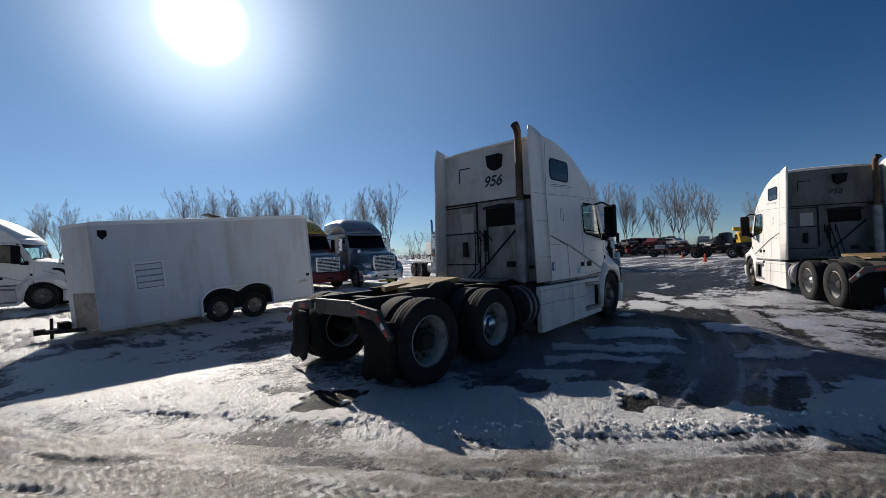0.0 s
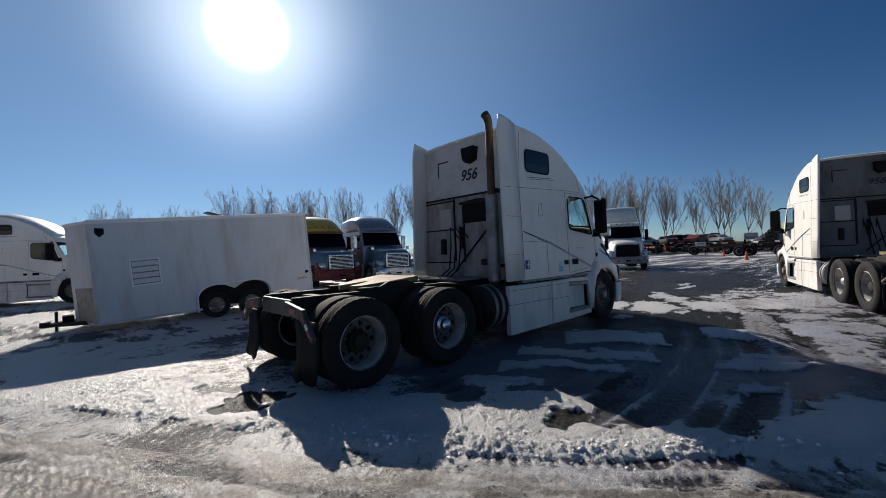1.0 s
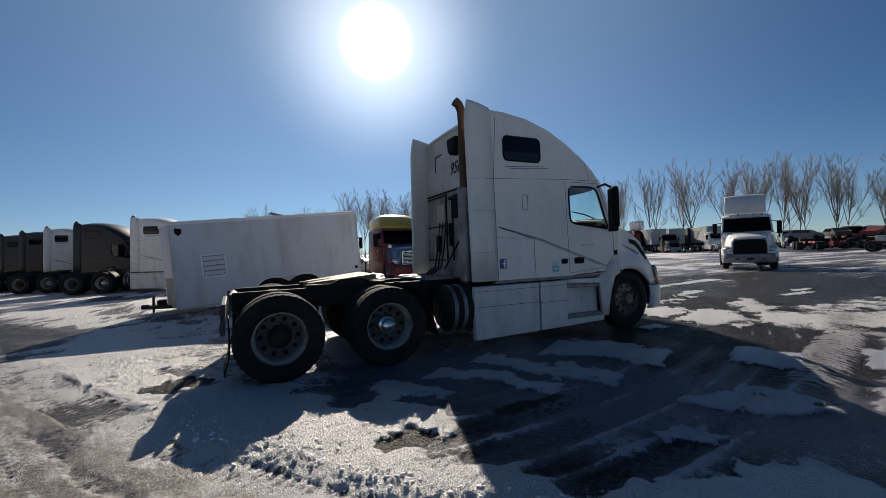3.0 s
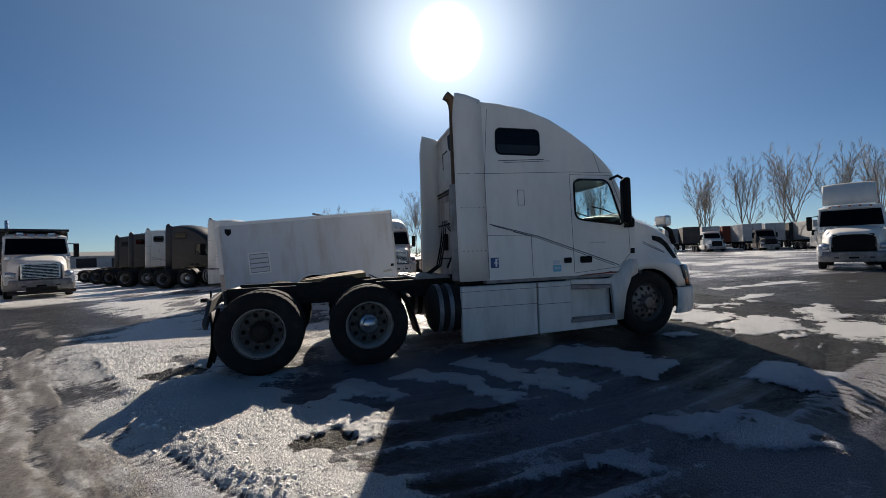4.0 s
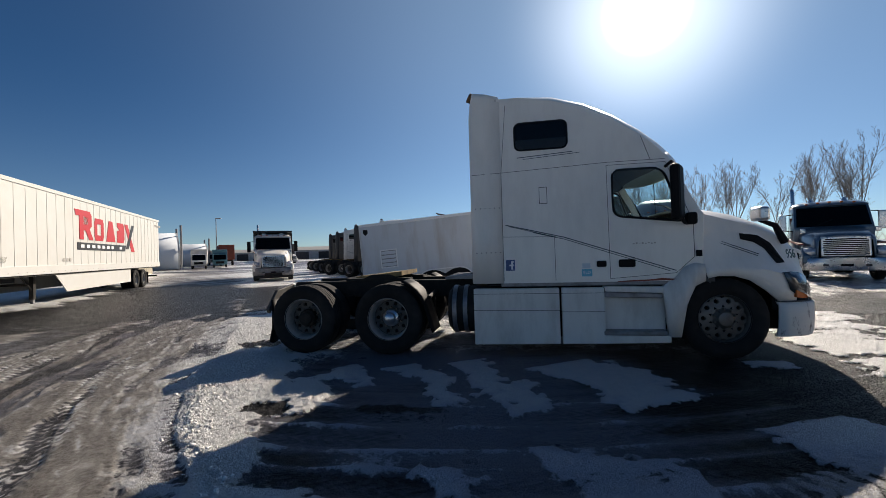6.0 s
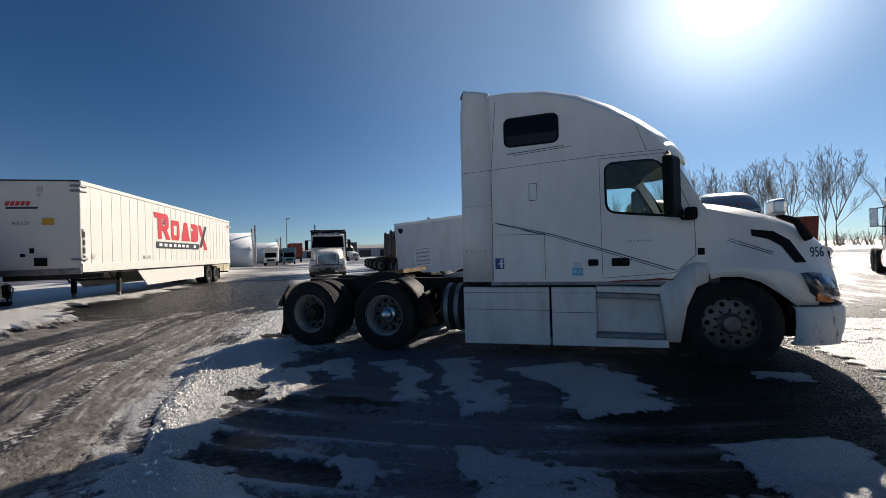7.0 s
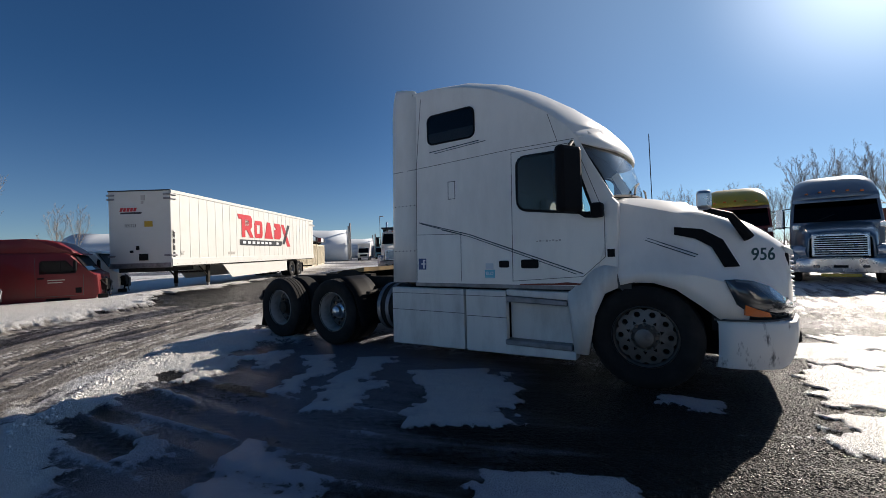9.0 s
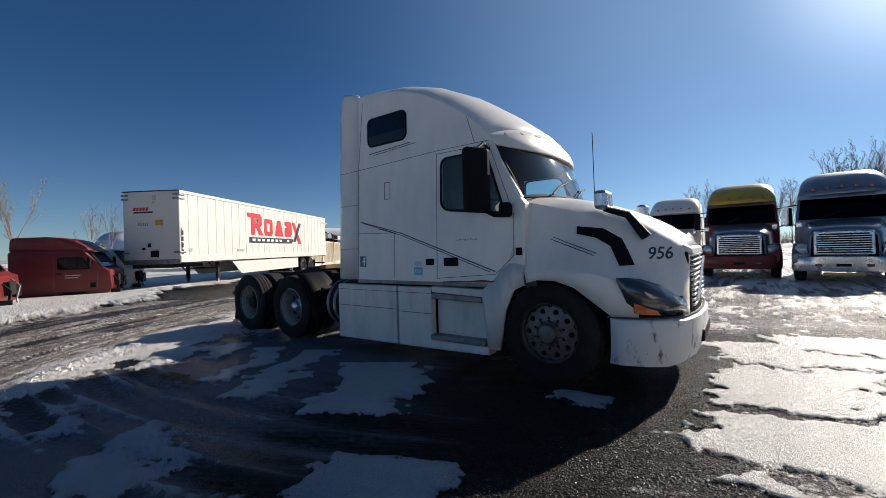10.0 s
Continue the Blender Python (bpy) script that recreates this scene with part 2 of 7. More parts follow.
def tube(bm, pts, rad, seg=8, cap=True):
    """A tube along points; rad is one radius or one a point."""
    pts = [Vector(p) for p in pts]
    rads = rad if isinstance(rad, (list, tuple)) else [rad] * len(pts)
    d, u, w = ring_frame(pts[0], pts[1])
    rings = []
    for i, p in enumerate(pts):
        if 0 < i < len(pts) - 1:
            t = ((pts[i + 1] - p).normalized() + (p - pts[i - 1]).normalized()).normalized()
        elif i == 0:
            t = (pts[1] - p).normalized()
        else:
            t = (p - pts[i - 1]).normalized()
        u = (u - t * u.dot(t)).normalized()
        w = t.cross(u)
        rings.append([bm.verts.new(p + (u * math.cos(a) + w * math.sin(a)) * rads[i]) for a in [2 * math.pi * k / seg for k in range(seg)]])
    for a, b in zip(rings, rings[1:]):
        for k in range(seg):
            bm.faces.new((a[k], a[(k + 1) % seg], b[(k + 1) % seg], b[k]))
    if cap:
        bm.faces.new(rings[0][::-1]); bm.faces.new(rings[-1])
    return bm


def T_(pts, rad, seg=10):
    return tube(bmesh.new(), pts, rad, seg)


def lathe(bm, prof, seg=40, centre=(0, 0, 0)):
    """Turns a profile of (radius, y) round the y axis."""
    cx, cy, cz = centre
    rings = []
    for r, y in prof:
        if r < 1e-5:
            rings.append([bm.verts.new((cx, cy + y, cz))])
        else:
            rings.append([bm.verts.new((cx + r * math.cos(2 * math.pi * k / seg), cy + y, cz + r * math.sin(2 * math.pi * k / seg))) for k in range(seg)])
    for a, b in zip(rings, rings[1:]):
        for k in range(seg):
            q = [a[k % len(a)], a[(k + 1) % len(a)], b[(k + 1) % len(b)], b[k % len(b)]]
            q = list(dict.fromkeys(q))
            if len(q) > 2:
                bm.faces.new(q)
    return bm


def prism(bm, poly, axis, a, b, bevel=0.0, seg=2):
    """Extrudes a polygon between a and b along an axis; poly holds the other two coordinates in x, y, z order."""
    def at(p, t):
        c = list(p); c.insert("xyz".index(axis), t); return c
    va = [bm.verts.new(at(p, a)) for p in poly]
    vb = [bm.verts.new(at(p, b)) for p in poly]
    fs = [bm.faces.new(va), bm.faces.new(vb[::-1])]
    for i in range(len(poly)):
        j = (i + 1) % len(poly)
        fs.append(bm.faces.new((va[i], vb[i], vb[j], va[j])))
    if bevel:
        bmesh.ops.bevel(bm, geom=list({e for f in fs for e in f.edges}), offset=bevel, segments=seg, affect="EDGES", profile=0.5)
    return bm


def PR(*a, **k):
    return prism(bmesh.new(), *a, **k)


def loft(rows, close=False):
    """A sheet of quads through rows of points."""
    bm = bmesh.new()
    vs = [[bm.verts.new(p) for p in r] for r in rows]
    for a, b in zip(vs, vs[1:]):
        n = len(a)
        for k in range(n if close else n - 1):
            q = list(dict.fromkeys([a[k], a[(k + 1) % n], b[(k + 1) % n], b[k]]))
            bm.faces.new(q)
    bmesh.ops.remove_doubles(bm, verts=bm.verts, dist=1e-5)
    return bm


def solid(ob, t, offset=-1, lining=None):
    s = ob.modifiers.new("thickness", "SOLIDIFY")
    s.thickness, s.offset = t, offset
    if lining:
        ob.data.materials.append(lining)
        s.material_offset = 1
    return ob


def lerp_table(tab, x):
    xs = [p[0] for p in tab]
    return np.interp(x, xs, [p[1] for p in tab])


def text_part(name, words, size, material, parent, m, label="", shear=0.0, bold=0.0):
    """Lettering in the built-in font, as a thin mesh."""
    cu = bpy.data.curves.new(name, "FONT")
    cu.body, cu.size, cu.extrude, cu.shear, cu.offset = words, size, 0.002, shear, bold
    cu.align_x, cu.align_y = "CENTER", "CENTER"
    tmp = bpy.data.objects.new(name + "_tmp", cu)
    me = bpy.data.meshes.new_from_object(tmp)
    bpy.data.objects.remove(tmp)
    me.materials.append(material)
    ob = share(name, me, parent, m)
    if label:
        tagged(ob, label)
    return ob


RIGHT = Matrix(((1, 0, 0, 0), (0, 0, -1, 0), (0, 1, 0, 0), (0, 0, 0, 1)))      # faces -y, reads along +x
LEFT = Matrix(((-1, 0, 0, 0), (0, 0, 1, 0), (0, 1, 0, 0), (0, 0, 0, 1)))       # faces +y
BACK = Matrix(((0, 0, -1, 0), (-1, 0, 0, 0), (0, 1, 0, 0), (0, 0, 0, 1)))      # faces -x
FRONT = Matrix(((0, 0, 1, 0), (1, 0, 0, 0), (0, 1, 0, 0), (0, 0, 0, 1)))       # faces +x


# ---- ground: one sheet of packed snow, ice and wet asphalt ----
def hash_noise(x, y, seed):
    """Smooth value noise on arrays."""
    xi, yi = np.floor(x).astype(np.int64), np.floor(y).astype(np.int64)
    fx, fy = x - xi, y - yi
    fx, fy = fx * fx * (3 - 2 * fx), fy * fy * (3 - 2 * fy)

    def h(a, b):
        n = (a * 374761393 + b * 668265263 + seed * 1442695041) & 0x7FFFFFFF
        n = ((n ^ (n >> 13)) * 1274126177) & 0x7FFFFFFF
        return ((n ^ (n >> 16)) & 0xFFFF) / 65535.0
    return (h(xi, yi) * (1 - fx) + h(xi + 1, yi) * fx) * (1 - fy) + (h(xi, yi + 1) * (1 - fx) + h(xi + 1, yi + 1) * fx) * fy


def fbm(x, y, scale, octaves, seed):
    v, amp, tot = 0, 1.0, 0
    for o in range(octaves):
        v = v + amp * hash_noise(x * scale * 2 ** o + 37.1 * o, y * scale * 2 ** o + 11.7 * o, seed + o)
        tot += amp
        amp *= 0.55
    return v / tot


def clods(x, y, scale, seed):
    """Round lumps of random size, one to a cell: height from 0 to 1."""
    xs, ys = x * scale, y * scale
    xi, yi = np.floor(xs).astype(np.int64), np.floor(ys).astype(np.int64)

    def h(a, b, k):
        n = (a * 374761393 + b * 668265263 + (seed + k) * 1442695041) & 0x7FFFFFFF
        n = ((n ^ (n >> 13)) * 1274126177) & 0x7FFFFFFF
        return ((n ^ (n >> 16)) & 0xFFFF) / 65535.0
    best = np.zeros_like(x)
    for dx in (-1, 0, 1):
        for dy in (-1, 0, 1):
            cx, cy = xi + dx, yi + dy
            r = 0.25 + 0.45 * h(cx, cy, 2)
            d2 = ((xs - cx - h(cx, cy, 0)) ** 2 + (ys - cy - h(cx, cy, 1)) ** 2) / (r * r)
            best = np.maximum(best, np.sqrt(np.clip(1 - d2, 0, 1)) * r)
    return best


def axis_lines(lo, hi, step, far):
    inner = np.arange(lo, hi + step / 2, step)
    out, s, x = [], step, hi
    while x < far:
        s *= 1.10
        x += s
        out.append(x)
    back, s, x = [], step, lo
    while x > -far:
        s *= 1.10
        x -= s
        back.append(x)
    return np.array(back[::-1] + list(inner) + out)


def soft_box(x, y, cx, cy, hx, hy, turn=0.0, edge=0.10):
    c, s = math.cos(radians(turn)), math.sin(radians(turn))
    u, w = (x - cx) * c + (y - cy) * s, -(x - cx) * s + (y - cy) * c
    d = np.maximum(np.abs(u) - hx, np.abs(w) - hy)
    return np.clip(0.5 - d / (2 * edge), 0, 1)


def ridge_offset(x, y, n1):
    """Metres from the ploughed edge of the driveway, positive towards the truck."""
    xr = np.interp(y, [-30, -8, -5, -4.4, -3.9, -3.4, -2.65, -1.4, -0.2, 0.75, 2.2, 4.7, 9, 30, 90],
                   [12, -2.6, -4.2, -4.65, -5.25, -5.7, -6.3, -6.98, -7.85, -8.35, -9.0, -10.3, -13.4, -31, -83])
    return (x - xr) * 0.80 + (n1 - 0.5) * 0.35


def unit(v):
    return np.clip(v, 0, 1)


def ground_fields(x, y):
    """Height, snow cover, ice film, dirt, snow tone with painted shade, and looseness of the yard."""
    n1 = fbm(x, y, 0.35, 4, 3)
    n2 = fbm(x, y, 1.7, 4, 9)
    n3 = fbm(x, y, 7.0, 3, 21)
    d = ridge_offset(x, y, n1)
    # along and across the driveway
    al, ac = -0.62 * x + 0.78 * y, d - (n1 - 0.5) * 0.35
    broad = fbm(al * 0.16, ac, 1.6, 3, 33)
    thin = fbm(al * 0.12, ac, 8.0, 3, 35)
    hair = fbm(al * 0.3, ac, 15.0, 2, 37)
    streak = 0.55 * broad + 0.45 * thin
    # along and across the curved wheel tracks beside the truck
    q = y - (-3.75 + 0.045 * (x + 4.5) ** 2)
    ply = fbm(x * 0.10 + 5, q, 9.0, 3, 41)
    band = fbm(x * 0.14, q, 2.4, 3, 43)
    cover = 0.58 + (n1 - 0.5) * 0.8 + (n2 - 0.5) * 0.45 + (n3 - 0.5) * 0.12
    ice = 0.74 + (n1 - 0.5) * 0.5 + (n2 - 0.5) * 0.5 + (ply - 0.5) * 0.6 + (band - 0.5) * 0.5
    dirt = 0.12 + 0.4 * (n2 - 0.45)
    # the driveway: dirty packed snow with bare streaks
    road = unit((-d - 0.10) / 0.4) * unit((17 + d) / 2.5)
    far_road = unit((al - 8.0) / 2.5) * unit((26 - al) / 5)
    rc = 0.62 + (broad - 0.50) * 0.95 + (thin - 0.5) * 0.75 + (n2 - 0.5) * 0.35 - 0.55 * far_road * unit((-d - 0.8) / 1.5) \
        - 0.16 * np.exp(-((d + 3.4) / 0.45) ** 2) - 0.14 * np.exp(-((d + 1.6) / 0.30) ** 2)
    cover = cover * (1 - road) + rc * road
    ice = ice * (1 - road) + (0.60 + (streak - 0.5) * 1.6 - 0.35 * far_road) * road
    dirt = dirt * (1 - road) + (0.80 + (hair - 0.5) * 1.3 + (thin - 0.5) * 1.5 + (broad - 0.5) * 0.8 + (n2 - 0.5) * 0.3) * road
    # wet and bare where the driveway bends
    wetter = np.exp(-((x + 4.6) / 1.6) ** 2 - ((y + 6.6) / 1.5) ** 2)
    cover, dirt = cover - 0.22 * wetter * road, dirt + 0.25 * wetter * road
    # snow bank past the driveway
    bank = unit((-d - 4.55 - 1.9 * unit((al - 8.5) / 3) + (n2 - 0.5) * 1.1 + (thin - 0.5) * 1.2) / 0.25) * unit((17 + d) / 2.5)
    cover = cover * (1 - bank) + 0.95 * bank
    dirt = dirt * (1 - bank) + 0.1 * bank
    # bare wet asphalt ahead of the truck and to its far side
    bare = unit((x + 1.6 + 0.25 * y) / 1.6) * unit((y + 6.5) / 1.5) * unit((3.0 - y + 0.2 * x) / 2.0) * unit((34 - x) / 6)
    cover = cover - 0.26 * bare + 0.07 * bare * unit((x - 1.2) / 1.0)
    cover = cover + bare * unit((x - 0.2) / 0.8) * (cover - 0.47) * 0.9
    east = unit((x - 2.8) / 2.5)
    ice = ice - (0.66 - 0.36 * east) * bare
    cover = cover + 0.12 * east * bare
    # sunlit yard behind the truck
    yard = unit((y - 2.2) / 2) * unit((d - 0.2) / 1) * unit((40 - y) / 6)
    cover = cover + (0.06 + (n2 - 0.5) * 0.7 + (n3 - 0.5) * 0.5 - 0.20 * unit((x - 3.5) / 2)) * yard
    loosen = unit(yard * unit((x + 1) / 2) + east * bare)
    cover = cover + loosen * ((0.52 - cover) * 0.6 + (n3 - 0.5) * 0.5)
    # open gravelly asphalt to the east
    open_gravel = unit((x - 2.6 + (n1 - 0.5)) / 0.8) * unit((6.5 - y + (n1 - 0.5) * 2) / 1.5) * unit((15 - x) / 3) * unit((y + 2.0) / 1.0)
    cover, ice = cover - 0.24 * open_gravel, ice - 0.40 * open_gravel
    # bare asphalt up the driveway
    up = unit((al - 7) / 2.5 + (n2 - 0.5) * 3) * unit((19 - al) / 4) * unit((1.6 - d) / 1.2) * unit((d + 6.5) / 1.5)
    cover, ice = cover - 0.30 * up - 0.5 * up * unit(n2 - 0.42), ice - 0.45 * up
    # far fields
    far = unit((np.hypot(x, y) - 38) / 15)
    cover = cover * (1 - far) + (0.45 + (n1 - 0.5) * 1.6) * far
    # strips and patches left between wheel tracks beside the truck
    strips = [(-1.65, -2.15, 0.78, 0.46, -58), (-2.90, -2.33, 0.90, 0.21, -61), (-3.67, -2.40, 0.75, 0.19, -58), (-4.60, -2.25, 0.45, 0.15, -58),
              (-0.28, -3.40, 0.52, 0.36, 25), (-1.97, -4.10, 0.58, 0.28, -8), (-3.10, -4.30, 0.25, 0.13, -10), (0.35, -1.38, 0.30, 0.12, 10), (-3.6, -5.0, 0.8, 0.30, -12), (-4.3, -4.75, 0.35, 0.2, 5),
              (0.75, -4.3, 0.55, 0.33, 24), (1.85, -0.15, 0.62, 0.62, 8), (2.15, -1.25, 0.85, 0.36, 14), (2.9, -2.15, 0.75, 0.30, 28), (1.75, -2.05, 0.22, 0.16, 40), (3.6, -3.2, 0.7, 0.3, 15), (3.9, -1.2, 0.6, 0.22, 10), (3.4, 0.5, 0.6, 0.16, 5), (1.75, 1.3, 0.5, 0.4, 10), (3.3, -2.9, 0.4, 0.3, 30), (2.7, 2.2, 0.9, 0.4, 5), (2.3, -3.0, 0.3, 0.1, 20),
              (2.1, 1.1, 1.1, 0.5, 6), (4.6, -0.6, 0.7, 0.2, 15), (5.4, 1.2, 0.9, 0.22, 18), (7.5, -0.4, 1.2, 0.15, 12), (8.5, 3.5, 2.2, 0.25, 8)]
    wob = (n2 - 0.5) * 0.8 + (n3 - 0.5) * 0.5
    clear = unit((x + 5.2) / 0.6) * unit((-y - 0.6) / 0.4) * unit((y + 5.2) / 0.5) * unit((1.4 - x) / 0.8) * unit((d - 1.2) / 0.5)
    west = unit((-0.9 - x) / 1.6)
    cover = cover - (0.24 - 0.12 * west) * clear
    # film thinned beside the nose to darken the truck's shadow there
    ice = ice + (0.52 * west - 0.22) * clear
    slab, ragged = np.zeros_like(x), 0.6 + 0.7 * unit(x - 1.0)
    for cx, cy, hx, hy, turn in strips:
        s = soft_box(x + wob * ragged + (n1 - 0.5) * 0.5, y + wob * ragged + (n1 - 0.5) * 0.4, cx, cy, hx, hy, turn, 0.10)
        cover = np.maximum(cover, np.minimum(1, s * 1.3) * (0.86 + (n3 - 0.5) * 0.4 + (n2 - 0.5) * 0.35))
        dirt = dirt * (1 - 0.8 * s)
        slab = np.maximum(slab, s)
    # curved wheel tracks
    on = unit((x + 5.6) / 1.0) * unit((2.4 - x) / 1.2)
    rut = np.zeros_like(x)
    for off, wd in ((0.0, 0.15), (0.42, 0.15), (-0.62, 0.12)):
        rut = rut + np.exp(-((q - off) / wd) ** 4) * on
    rut2 = np.zeros_like(x)
    for r0 in (11.0, 11.35, 13.2, 13.5):
        rut2 = rut2 + np.exp(-((np.hypot(x - 3.0, y - 13.5) - r0) / 0.14) ** 4) * unit((d - 0.2) / 0.6)
    lines = np.zeros_like(x)
    for off, wd in ((0.21, 0.035), (-0.2, 0.035), (-0.82, 0.04), (0.66, 0.04), (0.30, 0.02), (-0.45, 0.02)):
        lines = lines + np.exp(-((q - off) / wd) ** 2) * on
    cover = cover - 0.20 * rut - 0.10 * rut2 + 0.24 * lines * (0.3 + n2)
    ice = ice - 0.12 * rut - 0.08 * rut2 + 0.25 * lines
    # lane of dirty trodden snow with chevron treads, south of the truck
    w = y - (-3.85 + 0.28 * x)
    lane = np.exp(-(w / 0.34) ** 4) * unit((x + 1.4) / 0.6) * unit((5 - x) / 1.0)
    south = unit((-w - 0.15) / 0.4) * unit((x + 2.0) / 1.0) * unit((6 - x) / 2)
    cover = np.maximum(cover, lane * (0.60 + (n2 - 0.5) * 0.5 + (n3 - 0.5) * 0.3))
    cover = np.maximum(cover, south * (0.56 + (n2 - 0.5) * 0.7 + (n3 - 0.5) * 0.4))
    chevron = np.sin(x * 48 + 26 * np.abs(w)) * lane
    cover, dirt = cover - 0.12 * chevron, dirt + 0.40 * lane + 0.25 * south
    # belt of trodden, lumpy snow along the driveway
    reach = unit((y + 6.6) / 1.5) * unit((6 - y) / 3)
    reach = reach * np.interp(y, [-4, -2.5, -1, 1], [1, 1, 0.6, 0.35])
    ridge = np.exp(-((d - 0.02) / 0.13) ** 2) * reach
    rise = unit((d + 0.05) / 0.12) * unit((np.interp(y, [-5.4, -4.6, -3.4, -2.6, 0], [0.2, 0.55, 1.15, 1.45, 1.25]) + (n2 - 0.5) * 1.2 - d) / 0.35) * unit((y + 6) / 1.5) * unit((2.2 - y) / 1.5)
    loose = np.exp(-((d - 0.1) / 0.30) ** 2) * reach
    nearby = (np.hypot(x + 3, y + 1) < 16)
    c_big, c_mid, c_small = np.zeros_like(x), np.zeros_like(x), np.zeros_like(x)
    c_big[nearby] = clods(x[nearby] + 0.3 * n3[nearby], y[nearby], 6.5, 59)
    c_mid[nearby] = np.maximum(clods(x[nearby], y[nearby], 11.0, 61), 0.85 * clods(x[nearby] + 3.3, y[nearby], 13.5, 63))
    c_small[nearby] = np.maximum(clods(x[nearby], y[nearby], 20.0, 71), clods(x[nearby] + 7.7, y[nearby], 24.0, 73))
    cover = np.maximum(cover, ridge * (0.90 + 0.4 * (n3 - 0.4)))
    cover = np.maximum(cover, rise * (0.76 + 0.45 * (n3 - 0.5) + 0.3 * (n2 - 0.5)))
    dirt = dirt * (1 - 0.9 * unit(ridge + rise))
    # high for fresh snow and sunlit yard; the truck's shadow is painted as low
    fresh_lit = unit(0.70 - 0.42 * unit((-2.8 - y) / 0.8) * unit((y + 9) / 2) * unit((x + 7) / 1.0) * (1 - road) - 0.60 * unit((x + 5.4) / 0.6) * unit((0.6 - y) / 0.8) * unit((y + 5.8) / 0.6) * unit((1.8 - x) / 0.8) * unit((d - 1.0) / 0.5) + 0.85 * unit(ridge + rise) + bank + 0.55 * yard + 0.45 * slab)
    # bare gravel spots
    spots = np.zeros_like(x)
    calm = np.zeros_like(x)
    for cx, cy, rx, ry in ((-6.80, -0.68, 0.36, 0.30), (-4.95, -3.24, 0.24, 0.17), (-3.6, -3.1, 0.45, 0.12)):
        e = np.hypot((x - cx) / rx, (y - cy) / ry)
        calm = np.maximum(calm, unit((1.9 - e) * 1.2))
        spots = np.maximum(spots, unit((1.0 - e + 0.9 * wob + 1.3 * (fbm(x, y, 6.0, 3, 57) - 0.5)) * 2.2))
    cover, ice = cover - 0.9 * spots, ice - 0.9 * spots
    near = np.exp(-(np.hypot(x + 3, y + 1) / 22) ** 2)
    sn = unit((cover - 0.47) / 0.14)
    z = near * (0.012 * (n1 - 0.5) * 2 + sn * (0.012 + 0.012 * n2 + 0.012 * (n3 - 0.5)) - 0.012 * rut - 0.008 * rut2 + 0.010 * (ply - 0.5) * (1 - sn))
    lump = c_big * 0.016 * unit((n2 - 0.45) * 5) + c_mid * 0.022 + c_small * 0.027
    z = z + (1 - 0.92 * spots) * (1 - 0.6 * calm) * (ridge * (0.008 + 0.85 * lump) + rise * (0.006 + (0.30 + 0.70 * n2) * lump)) + near * sn * 0.15 * (c_mid * 0.03 + c_small * 0.03)
    # rows of tread blocks pressed into the snow
    knobs = np.zeros_like(x)
    for off, ph in ((-0.14, 0.0), (-0.30, 2.0)):
        knobs = knobs + unit(np.cos(al * 66 + ph + 2 * n2)) * np.exp(-((d - off) / 0.045) ** 2) * reach * unit(0.35 + 1.5 * n1)
    tread2 = np.sin(x * 46 + 3.0 * np.sin(y * 40)) * unit(rut + 0.7 * rut2) * near
    tread3 = np.sin(al * 60 + 2.5 * np.sin(ac * 44)) * unit(np.exp(-((d + 1.05) / 0.3) ** 4) + np.exp(-((d + 2.4) / 0.3) ** 4)) * near
    z = z + near * (0.010 * knobs + 0.009 * chevron + 0.005 * tread2 + 0.007 * tread3 * sn + 0.010 * (thin - 0.5) * road + 0.03 * road * sn * c_small * 0.3) + bank * 0.12
    dirt = dirt + 0.22 * tread3 * road
    cover = cover + 0.20 * knobs - 0.10 * tread3 - 0.06 * tread2
    ice = ice - 0.10 * tread2
    # the land rises a little far off
    z = z + unit((np.hypot(x, y) - 45) / 60) ** 2 * 0.7
    return z, unit(cover), unit(ice), unit(dirt), fresh_lit, loose * (1 - spots)


gx = axis_lines(-9.9, 4.4, 0.018, 1500)
gy = axis_lines(-5.7, 2.4, 0.018, 1500)
GX, GY = np.meshgrid(gx, gy)
gz, gcover, gice, gdirt, gfresh_lit, gloose = ground_fields(GX.ravel(), GY.ravel())
nx, ny = len(gx), len(gy)
gm = bpy.data.meshes.new("ground")
gm.vertices.add(nx * ny)
gm.vertices.foreach_set("co", np.stack([GX.ravel(), GY.ravel(), gz], 1).ravel())
qi = (np.arange(ny - 1)[:, None] * nx + np.arange(nx - 1)[None, :]).ravel()
quads = np.stack([qi, qi + 1, qi + nx + 1, qi + nx], 1).ravel().astype(np.int32)
gm.loops.add(len(quads))
gm.loops.foreach_set("vertex_index", quads)
gm.polygons.add(len(qi))
gm.polygons.foreach_set("loop_start", (np.arange(len(qi)) * 4).astype(np.int32))
gm.update(calc_edges=True)
gm.validate()
for nm, arr in (("cover", gcover), ("ice", gice), ("dirt", gdirt), ("fresh_lit", gfresh_lit)):
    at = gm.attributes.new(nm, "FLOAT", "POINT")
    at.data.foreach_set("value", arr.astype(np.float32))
gm.shade_smooth()


